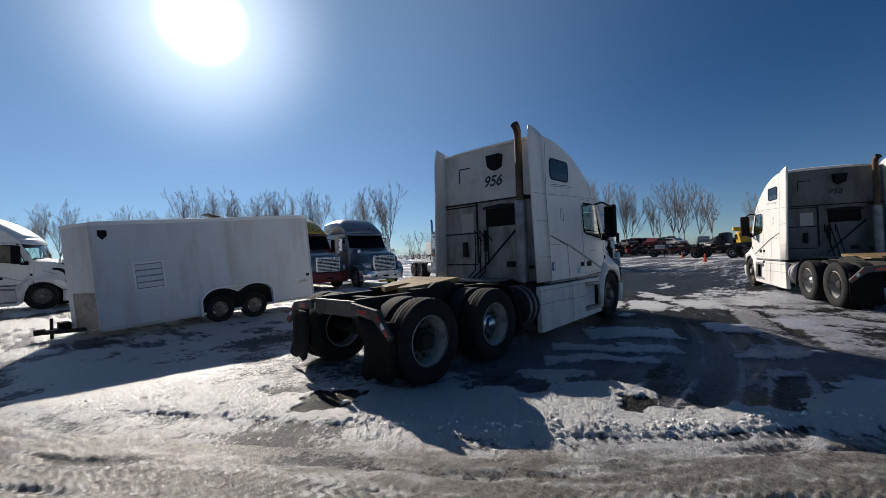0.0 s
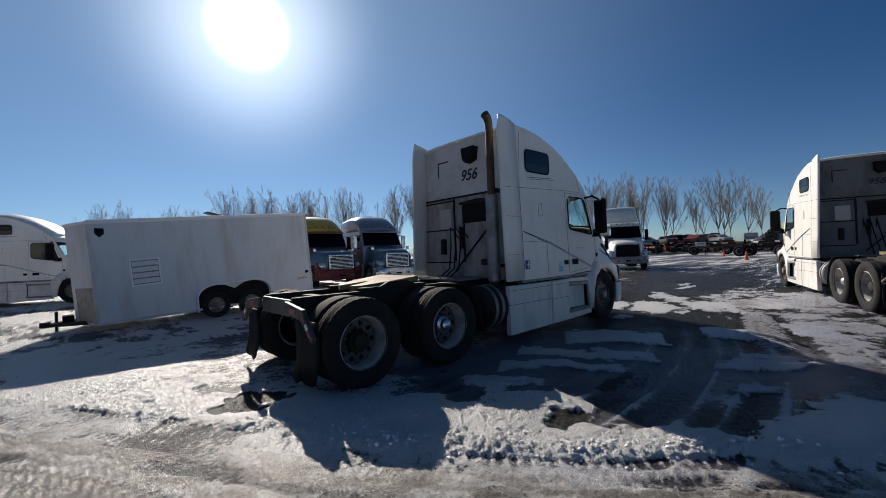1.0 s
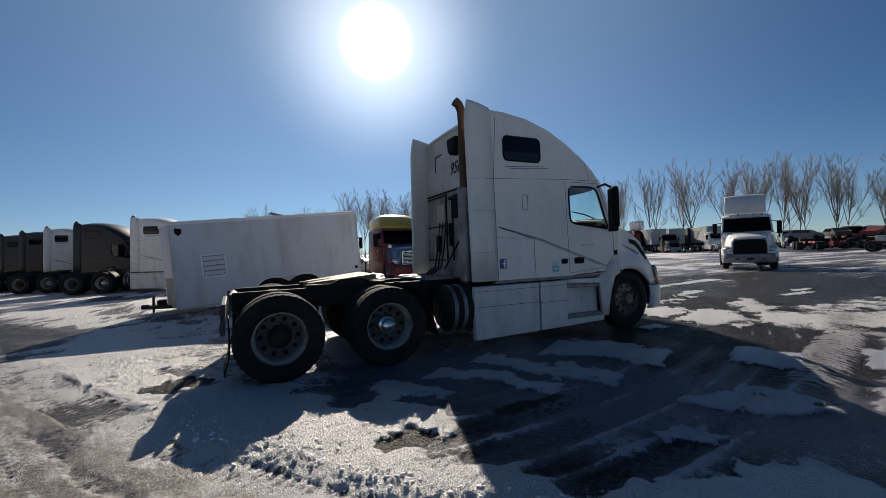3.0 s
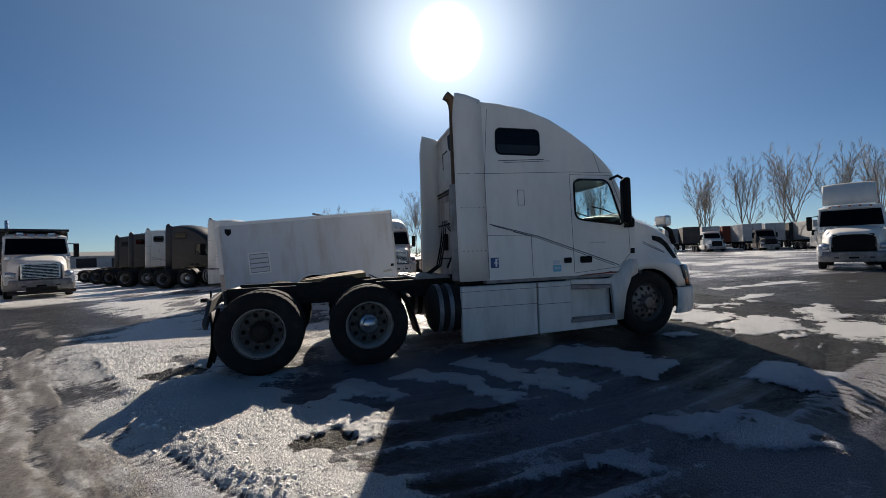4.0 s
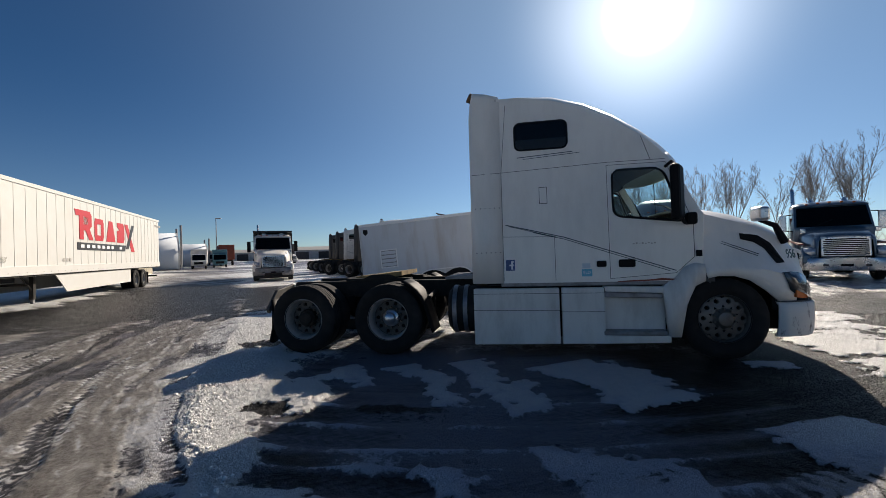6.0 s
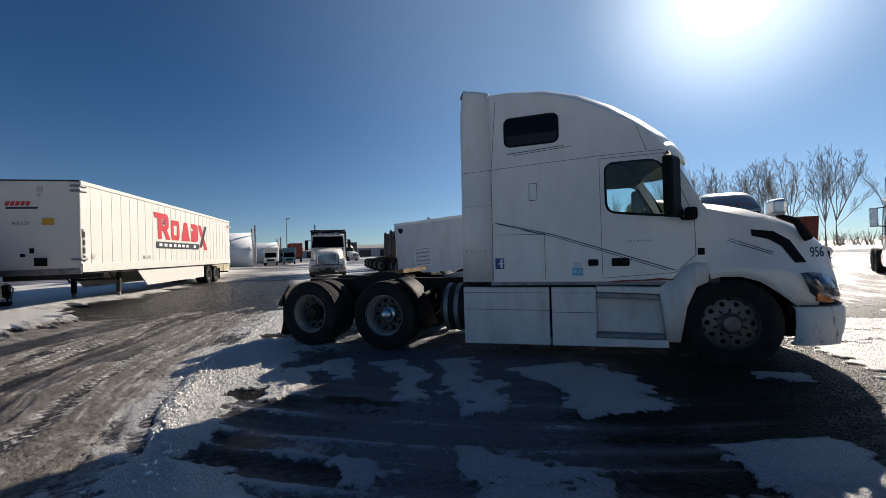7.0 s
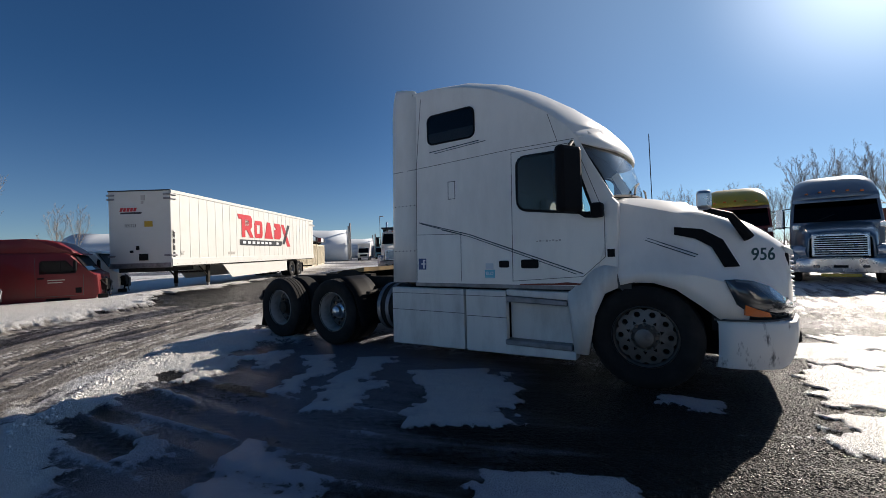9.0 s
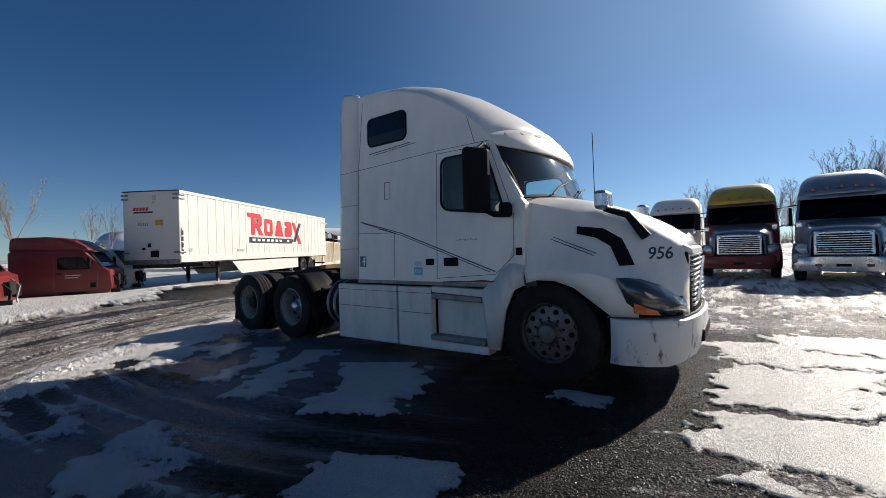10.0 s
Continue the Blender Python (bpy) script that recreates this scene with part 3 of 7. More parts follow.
def ground_material():
    m = bpy.data.materials.new("snow_ice_and_wet_asphalt")
    m.use_nodes = True
    n, l = m.node_tree.nodes, m.node_tree.links
    b = n["Principled BSDF"]
    tc = n.new("ShaderNodeTexCoord")

    def nz(scale, detail=6, rough=0.6):
        t = n.new("ShaderNodeTexNoise")
        t.inputs["Scale"].default_value, t.inputs["Detail"].default_value, t.inputs["Roughness"].default_value = scale, detail, rough
        l.new(tc.outputs["Object"], t.inputs["Vector"])
        return t

    def rng(src, a, c, lo=0.0, hi=1.0):
        t = n.new("ShaderNodeMapRange")
        for i, v in enumerate((a, c, lo, hi)):
            t.inputs[i + 1].default_value = v
        l.new(src, t.inputs[0])
        return t.outputs[0]

    def math_(op, a, c):
        t = n.new("ShaderNodeMath"); t.operation = op
        for i, v in enumerate((a, c)):
            if isinstance(v, (int, float)):
                t.inputs[i].default_value = v
            else:
                l.new(v, t.inputs[i])
        return t.outputs[0]

    def mixc(f, a, c):
        t = n.new("ShaderNodeMix"); t.data_type = "RGBA"
        for i, v in ((6, a), (7, c)):
            if isinstance(v, tuple):
                t.inputs[i].default_value = (*v, 1)
            else:
                l.new(v, t.inputs[i])
        l.new(f, t.inputs[0])
        return t.outputs[2]

    cov = n.new("ShaderNodeAttribute"); cov.attribute_name = "cover"
    film = n.new("ShaderNodeAttribute"); film.attribute_name = "ice"
    drt = n.new("ShaderNodeAttribute"); drt.attribute_name = "dirt"
    frs_lit = n.new("ShaderNodeAttribute"); frs_lit.attribute_name = "fresh_lit"
    fine, mid, grain, small = nz(9, 8, 0.68), nz(2.6), nz(110, 4, 0.7), nz(34, 5, 0.65)

    def off(tex, k):
        return math_("MULTIPLY", math_("SUBTRACT", tex.outputs["Fac"], 0.5), k)
    rag = math_("ADD", math_("ADD", off(fine, 0.55), off(small, 0.45)), off(grain, 0.30))
    snow = rng(math_("ADD", cov.outputs["Fac"], rag), 0.47, 0.56)
    tone = math_("ADD", film.outputs["Fac"], math_("ADD", off(fine, 0.55), math_("ADD", off(small, 0.55), off(grain, 0.45))))
    ice = rng(tone, 0.30, 0.44)
    # gravelly asphalt
    vor = n.new("ShaderNodeTexVoronoi"); vor.inputs["Scale"].default_value = 62
    l.new(tc.outputs["Object"], vor.inputs["Vector"])
    stone = mixc(rng(vor.outputs["Distance"], 0.15, 0.65), (0.030, 0.028, 0.028), (0.005, 0.005, 0.005))
    sep = n.new("ShaderNodeSeparateColor"); l.new(vor.outputs["Color"], sep.inputs[0])
    stone = mixc(rng(sep.outputs[0], 0.70, 1.0), stone, (0.072, 0.068, 0.064))
    stone = mixc(rng(grain.outputs["Fac"], 0.64, 0.72), stone, (0.12, 0.116, 0.112))
    # the blue of shade is put into the ice colour as well
    icec = mixc(rng(tone, 0.36, 0.85), (0.016, 0.015, 0.016), (0.205, 0.205, 0.245))
    dd = math_("ADD", drt.outputs["Fac"], math_("ADD", off(fine, 0.6), math_("ADD", off(small, 1.1), off(grain, 0.9))))
    # low values turn snow dark blue-grey, painting the truck's shade into it
    clean = mixc(rng(math_("ADD", frs_lit.outputs["Fac"], off(fine, 0.5)), 0.1, 0.75), (0.49, 0.515, 0.61), (0.87, 0.86, 0.84))
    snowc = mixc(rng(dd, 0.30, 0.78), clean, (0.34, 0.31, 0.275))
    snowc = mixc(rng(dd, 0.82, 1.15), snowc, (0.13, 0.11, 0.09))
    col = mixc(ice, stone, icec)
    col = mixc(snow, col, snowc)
    l.new(col, b.inputs["Base Color"])
    r1 = math_("ADD", 0.26, math_("MULTIPLY", snow, 0.02))
    wet = math_("ADD", r1, math_("MULTIPLY", rng(mid.outputs["Fac"], 0.3, 0.7), 0.18))
    l.new(wet, b.inputs["Roughness"])
    l.new(math_("ADD", rng(snow, 0.0, 1.0, 0.0, 0.42), rng(ice, 0.0, 1.0, 0.16, 0.20)), b.inputs["Specular IOR Level"])
    normal = None
    for tex, dist in ((fine.outputs["Fac"], 0.045), (small.outputs["Fac"], 0.07), (grain.outputs["Fac"], 0.022), (math_("MULTIPLY", math_("MULTIPLY", vor.outputs["Distance"], -1.0), math_("SUBTRACT", 1.0, math_("MAXIMUM", snow, math_("MULTIPLY", ice, 0.7)))), 0.016)):
        bp = n.new("ShaderNodeBump"); bp.inputs["Strength"].default_value = 1.0; bp.inputs["Distance"].default_value = dist
        l.new(tex, bp.inputs["Height"])
        if normal is not None:
            l.new(normal, bp.inputs["Normal"])
        normal = bp.outputs[0]
    l.new(normal, b.inputs["Normal"])
    return m


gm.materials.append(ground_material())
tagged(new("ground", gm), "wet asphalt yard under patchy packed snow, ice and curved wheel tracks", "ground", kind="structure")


# ---- crumbs of snow along the ploughed edge ----
def crumb_shapes(count, level, rng_):
    """Small angular lumps: vertices and triangles."""
    out = []
    for k in range(count):
        bm = bmesh.new()
        bmesh.ops.create_icosphere(bm, subdivisions=level, radius=1)
        v = np.array([p.co[:] for p in bm.verts])
        f = np.array([[p.index for p in t.verts] for t in bm.faces])
        bm.free()
        w = rng_.normal(size=(4, 3))
        bump = sum(np.sin(v @ w[i] * (1.5 + i) + i) for i in range(4))
        v = v * (1 + 0.14 * bump[:, None] + 0.10 * rng_.normal(size=(len(v), 1)))
        v = v * np.array([1.0, 0.6 + 0.4 * rng_.random(), 0.5 + 0.35 * rng_.random()])
        out.append((v, f))
    return out


def scatter(name, px, py, size, level, material, seed, sink, label, category):
    """One sheet of many loose lumps lying on the ground."""
    rng_ = np.random.default_rng(seed)
    pz = ground_fields(px, py)[0]
    shapes = crumb_shapes(8, level, rng_)
    vs, fs, base = [], [], 0
    for i in range(len(px)):
        v, f = shapes[i % 8]
        a = rng_.random() * 6.283
        c, s_ = math.cos(a), math.sin(a)
        v = v * size[i]
        vs.append(np.stack([v[:, 0] * c - v[:, 1] * s_ + px[i], v[:, 0] * s_ + v[:, 1] * c + py[i], v[:, 2] + pz[i] + sink * size[i]], 1))
        fs.append(f + base)
        base += len(v)
    me = bpy.data.meshes.new(name)
    me.from_pydata(np.concatenate(vs).tolist(), [], np.concatenate(fs).tolist())
    me.shade_smooth()
    me.materials.append(material)
    return tagged(new(name, me), label, category, kind="stuff")


def island_stone():
    """Wet dark stone, each lump with a shade of its own."""
    m = bpy.data.materials.new("wet_gravel")
    m.use_nodes = True
    n, l = m.node_tree.nodes, m.node_tree.links
    g = n.new("ShaderNodeNewGeometry")
    r = n.new("ShaderNodeValToRGB")
    for pos, c in ((0.55, (0.014, 0.013, 0.012)), (0.9, (0.028, 0.026, 0.024))):
        e = r.color_ramp.elements.new(pos); e.color = (*c, 1)
    r.color_ramp.elements[0].color = (0.008, 0.008, 0.008, 1)
    r.color_ramp.elements[-1].color = (0.10, 0.094, 0.086, 1)
    l.new(g.outputs["Random Per Island"], r.inputs[0])
    b = n["Principled BSDF"]
    l.new(r.outputs[0], b.inputs["Base Color"])
    b.inputs["Roughness"].default_value, b.inputs["Specular IOR Level"].default_value = 0.36, 0.35
    return m


rs = np.random.default_rng(5)
cx_, cy_ = rs.uniform(-11, -2.5, 150000), rs.uniform(-6.4, 5.0, 150000)
cl_ = ground_fields(cx_, cy_)[5]
heap = fbm(cx_, cy_, 1.3, 3, 88)
keep = rs.random(150000) < cl_ ** 3 * np.clip((heap - 0.35) * 2.2, 0.02, 1) * 0.42
cx_, cy_ = cx_[keep], cy_[keep]
cs_ = 0.005 + 0.014 * rs.random(len(cx_)) ** 2.5
big = cs_ > 0.012
M_CRUMB = mat("crumbled_snow", (0.88, 0.855, 0.82), 0.6, var=0.12, scale=30, bump=0.5, bump_scale=140)
scatter("snow_clumps", cx_[big], cy_[big], cs_[big], 2, M_CRUMB, 6, 0.15, "crumbled white snow clumps along the ploughed driveway edge", "snow")
scatter("snow_crumbs", cx_[~big], cy_[~big], cs_[~big], 1, M_CRUMB, 7, 0.1, "small loose snow crumbs along the ploughed driveway edge", "snow")


# ---- loose dark stones on the bare asphalt ----
sx_, sy_ = np.concatenate([rs.uniform(-0.2, 5.2, 80000), rs.uniform(-7.3, -3.1, 30000)]), np.concatenate([rs.uniform(-5.0, 2.6, 80000), rs.uniform(-4.2, 0.0, 30000)])
sf_ = ground_fields(sx_, sy_)
keep = (sf_[1] < 0.42) & ((sx_ > -0.2) | (sf_[1] < 0.05)) & (rs.random(len(sx_)) < 0.9)
sx_, sy_ = sx_[keep], sy_[keep]
M_STONE = island_stone()
scatter("gravel", sx_, sy_, 0.0036 + 0.0055 * rs.random(len(sx_)) ** 2, 1, M_STONE, 8, 0.2, "dark wet gravel stones loose on the bare asphalt", "gravel").data.shade_flat()


# ---- wheels ----
def tyre_mesh(seg, ribs=True):
    bm = bmesh.new()
    R, w = 0.51, 0.135
    prof = [(0.295, -w * 0.75), (0.33, -w * 0.98), (0.42, -w * 1.08), (0.47, -w * 1.02), (0.497, -w * 0.86)]
    xs = [-0.80, -0.4, 0.0, 0.4, 0.80] if not ribs else [-0.80, -0.47, -0.44, -0.40, -0.37, -0.05, -0.02, 0.02, 0.05, 0.37, 0.40, 0.44, 0.47, 0.80]
    for i, u in enumerate(xs):
        deep = ribs and i in (2, 3, 6, 7, 10, 11)
        prof.append((R - (0.012 if deep else 0) - 0.006 * u * u, u * w))
    prof += [(0.497, w * 0.86), (0.47, w * 1.02), (0.42, w * 1.08), (0.33, w * 0.98), (0.295, w * 0.75)]
    lathe(bm, prof, seg)
    # tread blocks: nick every other segment of the shoulders
    for v in bm.verts:
        r = math.hypot(v.co.x, v.co.z)
        if ribs and r > 0.49:
            k = round(math.atan2(v.co.z, v.co.x) / (2 * math.pi / seg)) % 2
            if k and abs(v.co.y) > 0.045:
                v.co.x *= 0.986; v.co.z *= 0.986
    me = bpy.data.meshes.new("tyre")
    bmesh.ops.recalc_face_normals(bm, faces=bm.faces)
    bm.to_mesh(me); bm.free()
    me.materials.append(M_TYRE)
    me.shade_smooth(); me.set_sharp_from_angle(angle=radians(35))
    return me


def mesh_of(name, bm, material, angle=40):
    me = bpy.data.meshes.new(name)
    bmesh.ops.recalc_face_normals(bm, faces=bm.faces)
    bm.to_mesh(me); bm.free()
    me.materials.append(material)
    me.shade_smooth(); me.set_sharp_from_angle(angle=radians(angle))
    return me


def holed_disc(bm, r0, r1, y0, y1, holes, hr, rc):
    """A wheel disc between two radii with round hand holes cut through, built in sectors."""
    for k in range(holes):
        a0 = 2 * math.pi * k / holes
        n = 12
        hole, rim = [], []
        for j in range(n):
            t = 2 * math.pi * j / n
            ca, rr = a0 + hr * math.sin(t) / rc, rc + hr * math.cos(t)
            hole.append((ca, rr))
            # matching point on the sector's border
            s = max(abs(math.sin(t)), abs(math.cos(t)))
            u, w = math.sin(t) / s, math.cos(t) / s
            rim.append((a0 + u * math.pi / holes, (r1 if w > 0 else r0) * abs(w) + rc * (1 - abs(w))))

        def pt(a, r, y=None):
            f = (r - r0) / (r1 - r0)
            return bm.verts.new((r * math.cos(a), y0 + (y1 - y0) * f if y is None else y, r * math.sin(a)))
        hv = [pt(*p) for p in hole]; rv = [pt(*p) for p in rim]
        dv = [bm.verts.new(Vector(v.co) + Vector((0, 0.05, 0))) for v in hv]
        for j in range(n):
            i = (j + 1) % n
            bm.faces.new((hv[j], hv[i], rv[i], rv[j]))
            bm.faces.new((hv[i], hv[j], dv[j], dv[i]))
    bmesh.ops.remove_doubles(bm, verts=bm.verts, dist=1e-4)


def rim_meshes():
    """Outward is -y. Front disc is convex, the outer rear one is a deep dish."""
    out = {}
    bm = bmesh.new()
    lathe(bm, [(0.297, -0.125), (0.305, -0.115), (0.30, -0.10), (0.285, -0.085), (0.275, -0.04), (0.272, 0.10), (0.295, 0.12)], 40)
    holed_disc(bm, 0.145, 0.274, -0.085, -0.055, 10, 0.028, 0.222)
    lathe(bm, [(0.146, -0.085), (0.11, -0.088)], 30)
    out["front_rim"] = mesh_of("rim", bm, M_ALU)
    bm = bmesh.new()
    lathe(bm, [(0.13, -0.08), (0.12, -0.10), (0.09, -0.125), (0.085, -0.15), (0.05, -0.162), (0.0, -0.164)], 24)
    out["front_hub"] = mesh_of("hub", bm, M_ALU)
    bm = bmesh.new()
    lathe(bm, [(0.297, -0.125), (0.306, -0.115), (0.30, -0.10), (0.285, -0.085), (0.272, 0.0), (0.262, 0.075)], 40)
    out["rear_rim"] = mesh_of("rim", bm, M_STEELRIM)
    bm = bmesh.new()
    holed_disc(bm, 0.13, 0.264, 0.09, 0.07, 10, 0.030, 0.212)
    out["rear_disc"] = mesh_of("wheel_disc", bm, M_DISC)
    bm = bmesh.new()
    lathe(bm, [(0.135, 0.085), (0.13, 0.0), (0.10, -0.02), (0.095, -0.06), (0.06, -0.075), (0.0, -0.078)], 24)
    out["rear_hub"] = mesh_of("hub", bm, M_FRAME)
    bm = bmesh.new()
    lathe(bm, [(0.13, 0.085), (0.12, 0.02), (0.085, 0.0), (0.08, -0.05), (0.05, -0.075), (0.0, -0.08)], 24)
    out["chrome_hub"] = mesh_of("hub", bm, M_CHROME)
    out["lug_nut"] = mesh_of("lug_nut", tube(bmesh.new(), [(0, 0.01, 0), (0, -0.022, 0), (0, -0.034, 0)], [0.019, 0.017, 0.012], 6), M_ALU)
    bm = bmesh.new()
    lathe(bm, [(0.305, -0.11), (0.28, -0.08), (0.27, 0.1), (0.30, 0.12)], 24)
    out["inner_rim"] = mesh_of("rim", bm, M_STEELRIM)
    bm = bmesh.new()
    lathe(bm, [(0.0, 0.02), (0.262, 0.02), (0.262, 0.10), (0.0, 0.10)], 24)
    out["drum"] = mesh_of("brake_drum", bm, M_BLACK)
    return out


TYRE, TYRE_PLAIN, RIMS = tyre_mesh(84), tyre_mesh(30, False), rim_meshes()


def wheel(parent, x, y, kind="rear", hub="rear_hub", z=0.51, size=1.0, nuts=False):
    """One wheel with tyre, rim and hub; y < 0 is the right side."""
    w = new("wheel")
    w.parent = parent
    w.matrix_basis = Matrix.Translation((x, y, z)) @ (Matrix.Diagonal((size, size if y < 0 else -size, size, 1)))
    share("tyre", TYRE if nuts else TYRE_PLAIN, w)
    share("rim", RIMS[{"front": "front_rim", "rear": "rear_rim", "inner": "inner_rim"}[kind]], w)
    if kind == "rear":
        share("wheel_disc", RIMS["rear_disc"], w)
    if kind != "inner":
        share("brake_drum", RIMS["drum"], w, Matrix.Translation((0, 0.0 if kind == "front" else 0.09, 0)))
        hb = share("hub", RIMS["front_hub" if kind == "front" else hub], w)
        for k in range(10 if nuts else 0):
            a = 2 * math.pi * (k + 0.5) / 10
            share("lug_nut", RIMS["lug_nut"], w, Matrix.Translation((0.122 * math.cos(a), -0.095, 0.122 * math.sin(a)) if kind == "front" else (0.15 * math.cos(a), 0.075, 0.15 * math.sin(a))))
    return w


def tandem(parent, xs, hubs=("rear_hub", "chrome_hub"), yo=1.08, nuts=False):
    for x, h in zip(xs, hubs):
        for s in (-1, 1):
            wheel(parent, x, s * yo, "rear", h, nuts=nuts)
            wheel(parent, x, s * (yo - 0.33), "inner")
        part("axle", T_([(x, -0.75, 0.51), (x, 0.75, 0.51)], 0.075, 12), M_FRAME, parent)
        bm = bmesh.new()
        lathe(bm, [(0.0, -0.2), (0.14, -0.14), (0.2, 0), (0.14, 0.14), (0, 0.2)], 16, (x, 0, 0.55))
        part("differential", bm, M_FRAME, parent, smooth=True)


# ---- the aero sleeper tractor ----
ROOF_SIDE = [(-2.74, 3.54), (-2.45, 3.53), (-2.0, 3.45), (-1.6, 3.32), (-1.25, 3.13), (-0.95, 2.93), (-0.72, 2.73), (-0.58, 2.56)]
ROOF_MID = [(-2.74, 3.58), (-2.40, 3.66), (-1.95, 3.65), (-1.50, 3.52), (-1.10, 3.33), (-0.76, 3.10), (-0.46, 2.86), (-0.30, 2.68)]


def side_y(z):
    return 1.205 - 0.035 * (z - 1.0) / 1.0


def roof_rows():
    rows = []
    fr = [-1.0, -0.985, -0.94, -0.84, -0.66, -0.42, -0.18, 0, 0.18, 0.42, 0.66, 0.84, 0.94, 0.985, 1.0]
    for f in fr:
        row = []
        w = 1 - abs(f) ** 4.5
        for (xs, zs), (xm, zm) in zip(ROOF_SIDE, ROOF_MID):
            z = zs + (zm - zs) * w
            x = xs + (xm - xs) * (1 - abs(f) ** 2.4)
            row.append((x, f * side_y(zs), z))
        rows.append(row)
    return rows


def side_polys(s):
    """Side wall with an open door window. s: -1 right, 1 left."""
    def P(x, z):
        return (x, s * side_y(z), z)
    bm = bmesh.new()

    def face(pts):
        bm.faces.new([bm.verts.new(P(*p)) for p in pts])
    top = lambda x: float(np.interp(x, [p[0] for p in ROOF_SIDE], [p[1] for p in ROOF_SIDE]))
    xs = [-2.74, -2.45, -2.0, -1.6, -1.27]
    for a, b in zip(xs, xs[1:]):
        for z0, z1 in ((1.0, 1.85), (1.85, 2.45)):
            face([(a, z0), (b, z0), (b, z1), (a, z1)])
        face([(a, 2.45), (b, 2.45), (b, top(b)), (a, top(a))])
    face([(-1.27, 1.0), (-0.62, 1.0), (-0.40, 1.2), (-0.22, 1.75), (-0.43, 1.75), (-1.27, 1.85)])
    face([(-1.27, 2.45), (-0.66, 2.45), (-0.58, 2.56), (-0.72, 2.73), (-0.95, 2.93), (-1.25, 3.13), (-1.27, top(-1.27))])
    face([(-0.66, 2.45), (-0.43, 1.75), (-0.22, 1.75), (-0.27, 1.92), (-0.58, 2.56)])
    bmesh.ops.remove_doubles(bm, verts=bm.verts, dist=1e-4)
    return bm


HOOD_X = [-0.37, -0.24, -0.08, 0.10, 0.28, 0.46, 0.62, 0.78, 0.92, 1.04, 1.13, 1.18]


def arch(x):
    """Lower edge of the fender."""
    if -0.60 < x < 0.60:
        return 0.50 + math.sqrt(max(0.0, 0.60 ** 2 - x * x)) * 0.92
    return 0.72


def hood_rows():
    rows = []
    for x in HOOD_X:
        zt = lerp_table([(-0.37, 1.95), (-0.24, 1.97), (0.0, 1.94), (0.3, 1.87), (0.7, 1.72), (0.95, 1.58), (1.10, 1.46), (1.18, 1.38)], x)
        zs = lerp_table([(-0.24, 1.86), (0.3, 1.71), (0.7, 1.55), (0.95, 1.42), (1.10, 1.33), (1.18, 1.27)], x)
        ys = lerp_table([(-0.37, 1.13), (-0.24, 1.06), (0.3, 0.96), (0.78, 0.84), (1.0, 0.72), (1.18, 0.56)], x)
        yf = lerp_table([(-0.24, 1.19), (0.0, 1.21), (0.45, 1.20), (0.78, 1.12), (0.95, 1.02), (1.06, 0.90), (1.18, 0.68)], x)
        zf = lerp_table([(-0.24, 1.18), (0.1, 1.22), (0.45, 1.18), (0.8, 1.08), (1.18, 1.00)], x)
        zb = arch(x)
        half = [(0, zt), (ys * 0.45, zt - 0.012), (ys * 0.82, zt - 0.05), (ys, zs), (ys + (yf - ys) * 0.25, zs - (zs - zf) * 0.55),
                (ys + (yf - ys) * 0.62, zf + 0.04), (yf, zf - 0.06), (yf + 0.006, (zf + zb) / 2), (yf, zb)]
        row = [(x, -y, z) for y, z in half[::-1]] + [(x, y, z) for y, z in half[1:]]
        rows.append(row)
    return rows


def seam(parent, pts, w=0.0055, lift=0.003, name="seam", material=None):
    """A thin dark strip along the right or left side, through (x, z) points; y follows the wall."""
    for s in ((-1, 1)):
        bm = bmesh.new()
        for (xa, za), (xb, zb) in zip(pts, pts[1:]):
            d = Vector((xb - xa, zb - za)).normalized() * (w / 2)
            n = (-d.y, d.x)
            q = [(xa + n[0], za + n[1]), (xb + n[0], zb + n[1]), (xb - n[0], zb - n[1]), (xa - n[0], za - n[1])]
            vo = [bm.verts.new((x, s * (side_y(z) + lift), z)) for x, z in q]
            vi = [bm.verts.new((x, s * (side_y(z) - 0.002), z)) for x, z in q]
            bm.faces.new(vo)
            for i in range(4):
                j = (i + 1) % 4
                bm.faces.new((vo[i], vo[j], vi[j], vi[i]))
        part(name, bm, material or M_SEAM, parent)


def rounded(cx, cz, hx, hz, r, n=5):
    pts = []
    for sx, sz, a0 in ((1, 1, 0), (-1, 1, 90), (-1, -1, 180), (1, -1, 270)):
        for k in range(n):
            a = radians(a0 + 90 * k / (n - 1))
            pts.append((cx + sx * (hx - r) + r * math.cos(a), cz + sz * (hz - r) + r * math.sin(a)))
    return pts


def rounded_poly(pts, radii, n=5):
    """Outline with rounded corners, and the slivers left between each arc and its sharp corner."""
    out, slivers = [], []
    for i, p in enumerate(pts):
        a, b = Vector(pts[i - 1]), Vector(pts[(i + 1) % len(pts)])
        p = Vector(p)
        p0, p1 = p + (a - p).normalized() * radii[i], p + (b - p).normalized() * radii[i]
        arc = [tuple(p0 * (1 - u) ** 2 + p * 2 * u * (1 - u) + p1 * u * u) for u in (k / (n - 1) for k in range(n))]
        out += arc
        slivers.append([tuple(p)] + arc[::-1])
    return out, slivers


def panel(pts, s, y, t):
    """A plate on a side wall: polygon in x, z, thickness t outward from y."""
    return PR(pts, "y", s * y, s * (y + t))


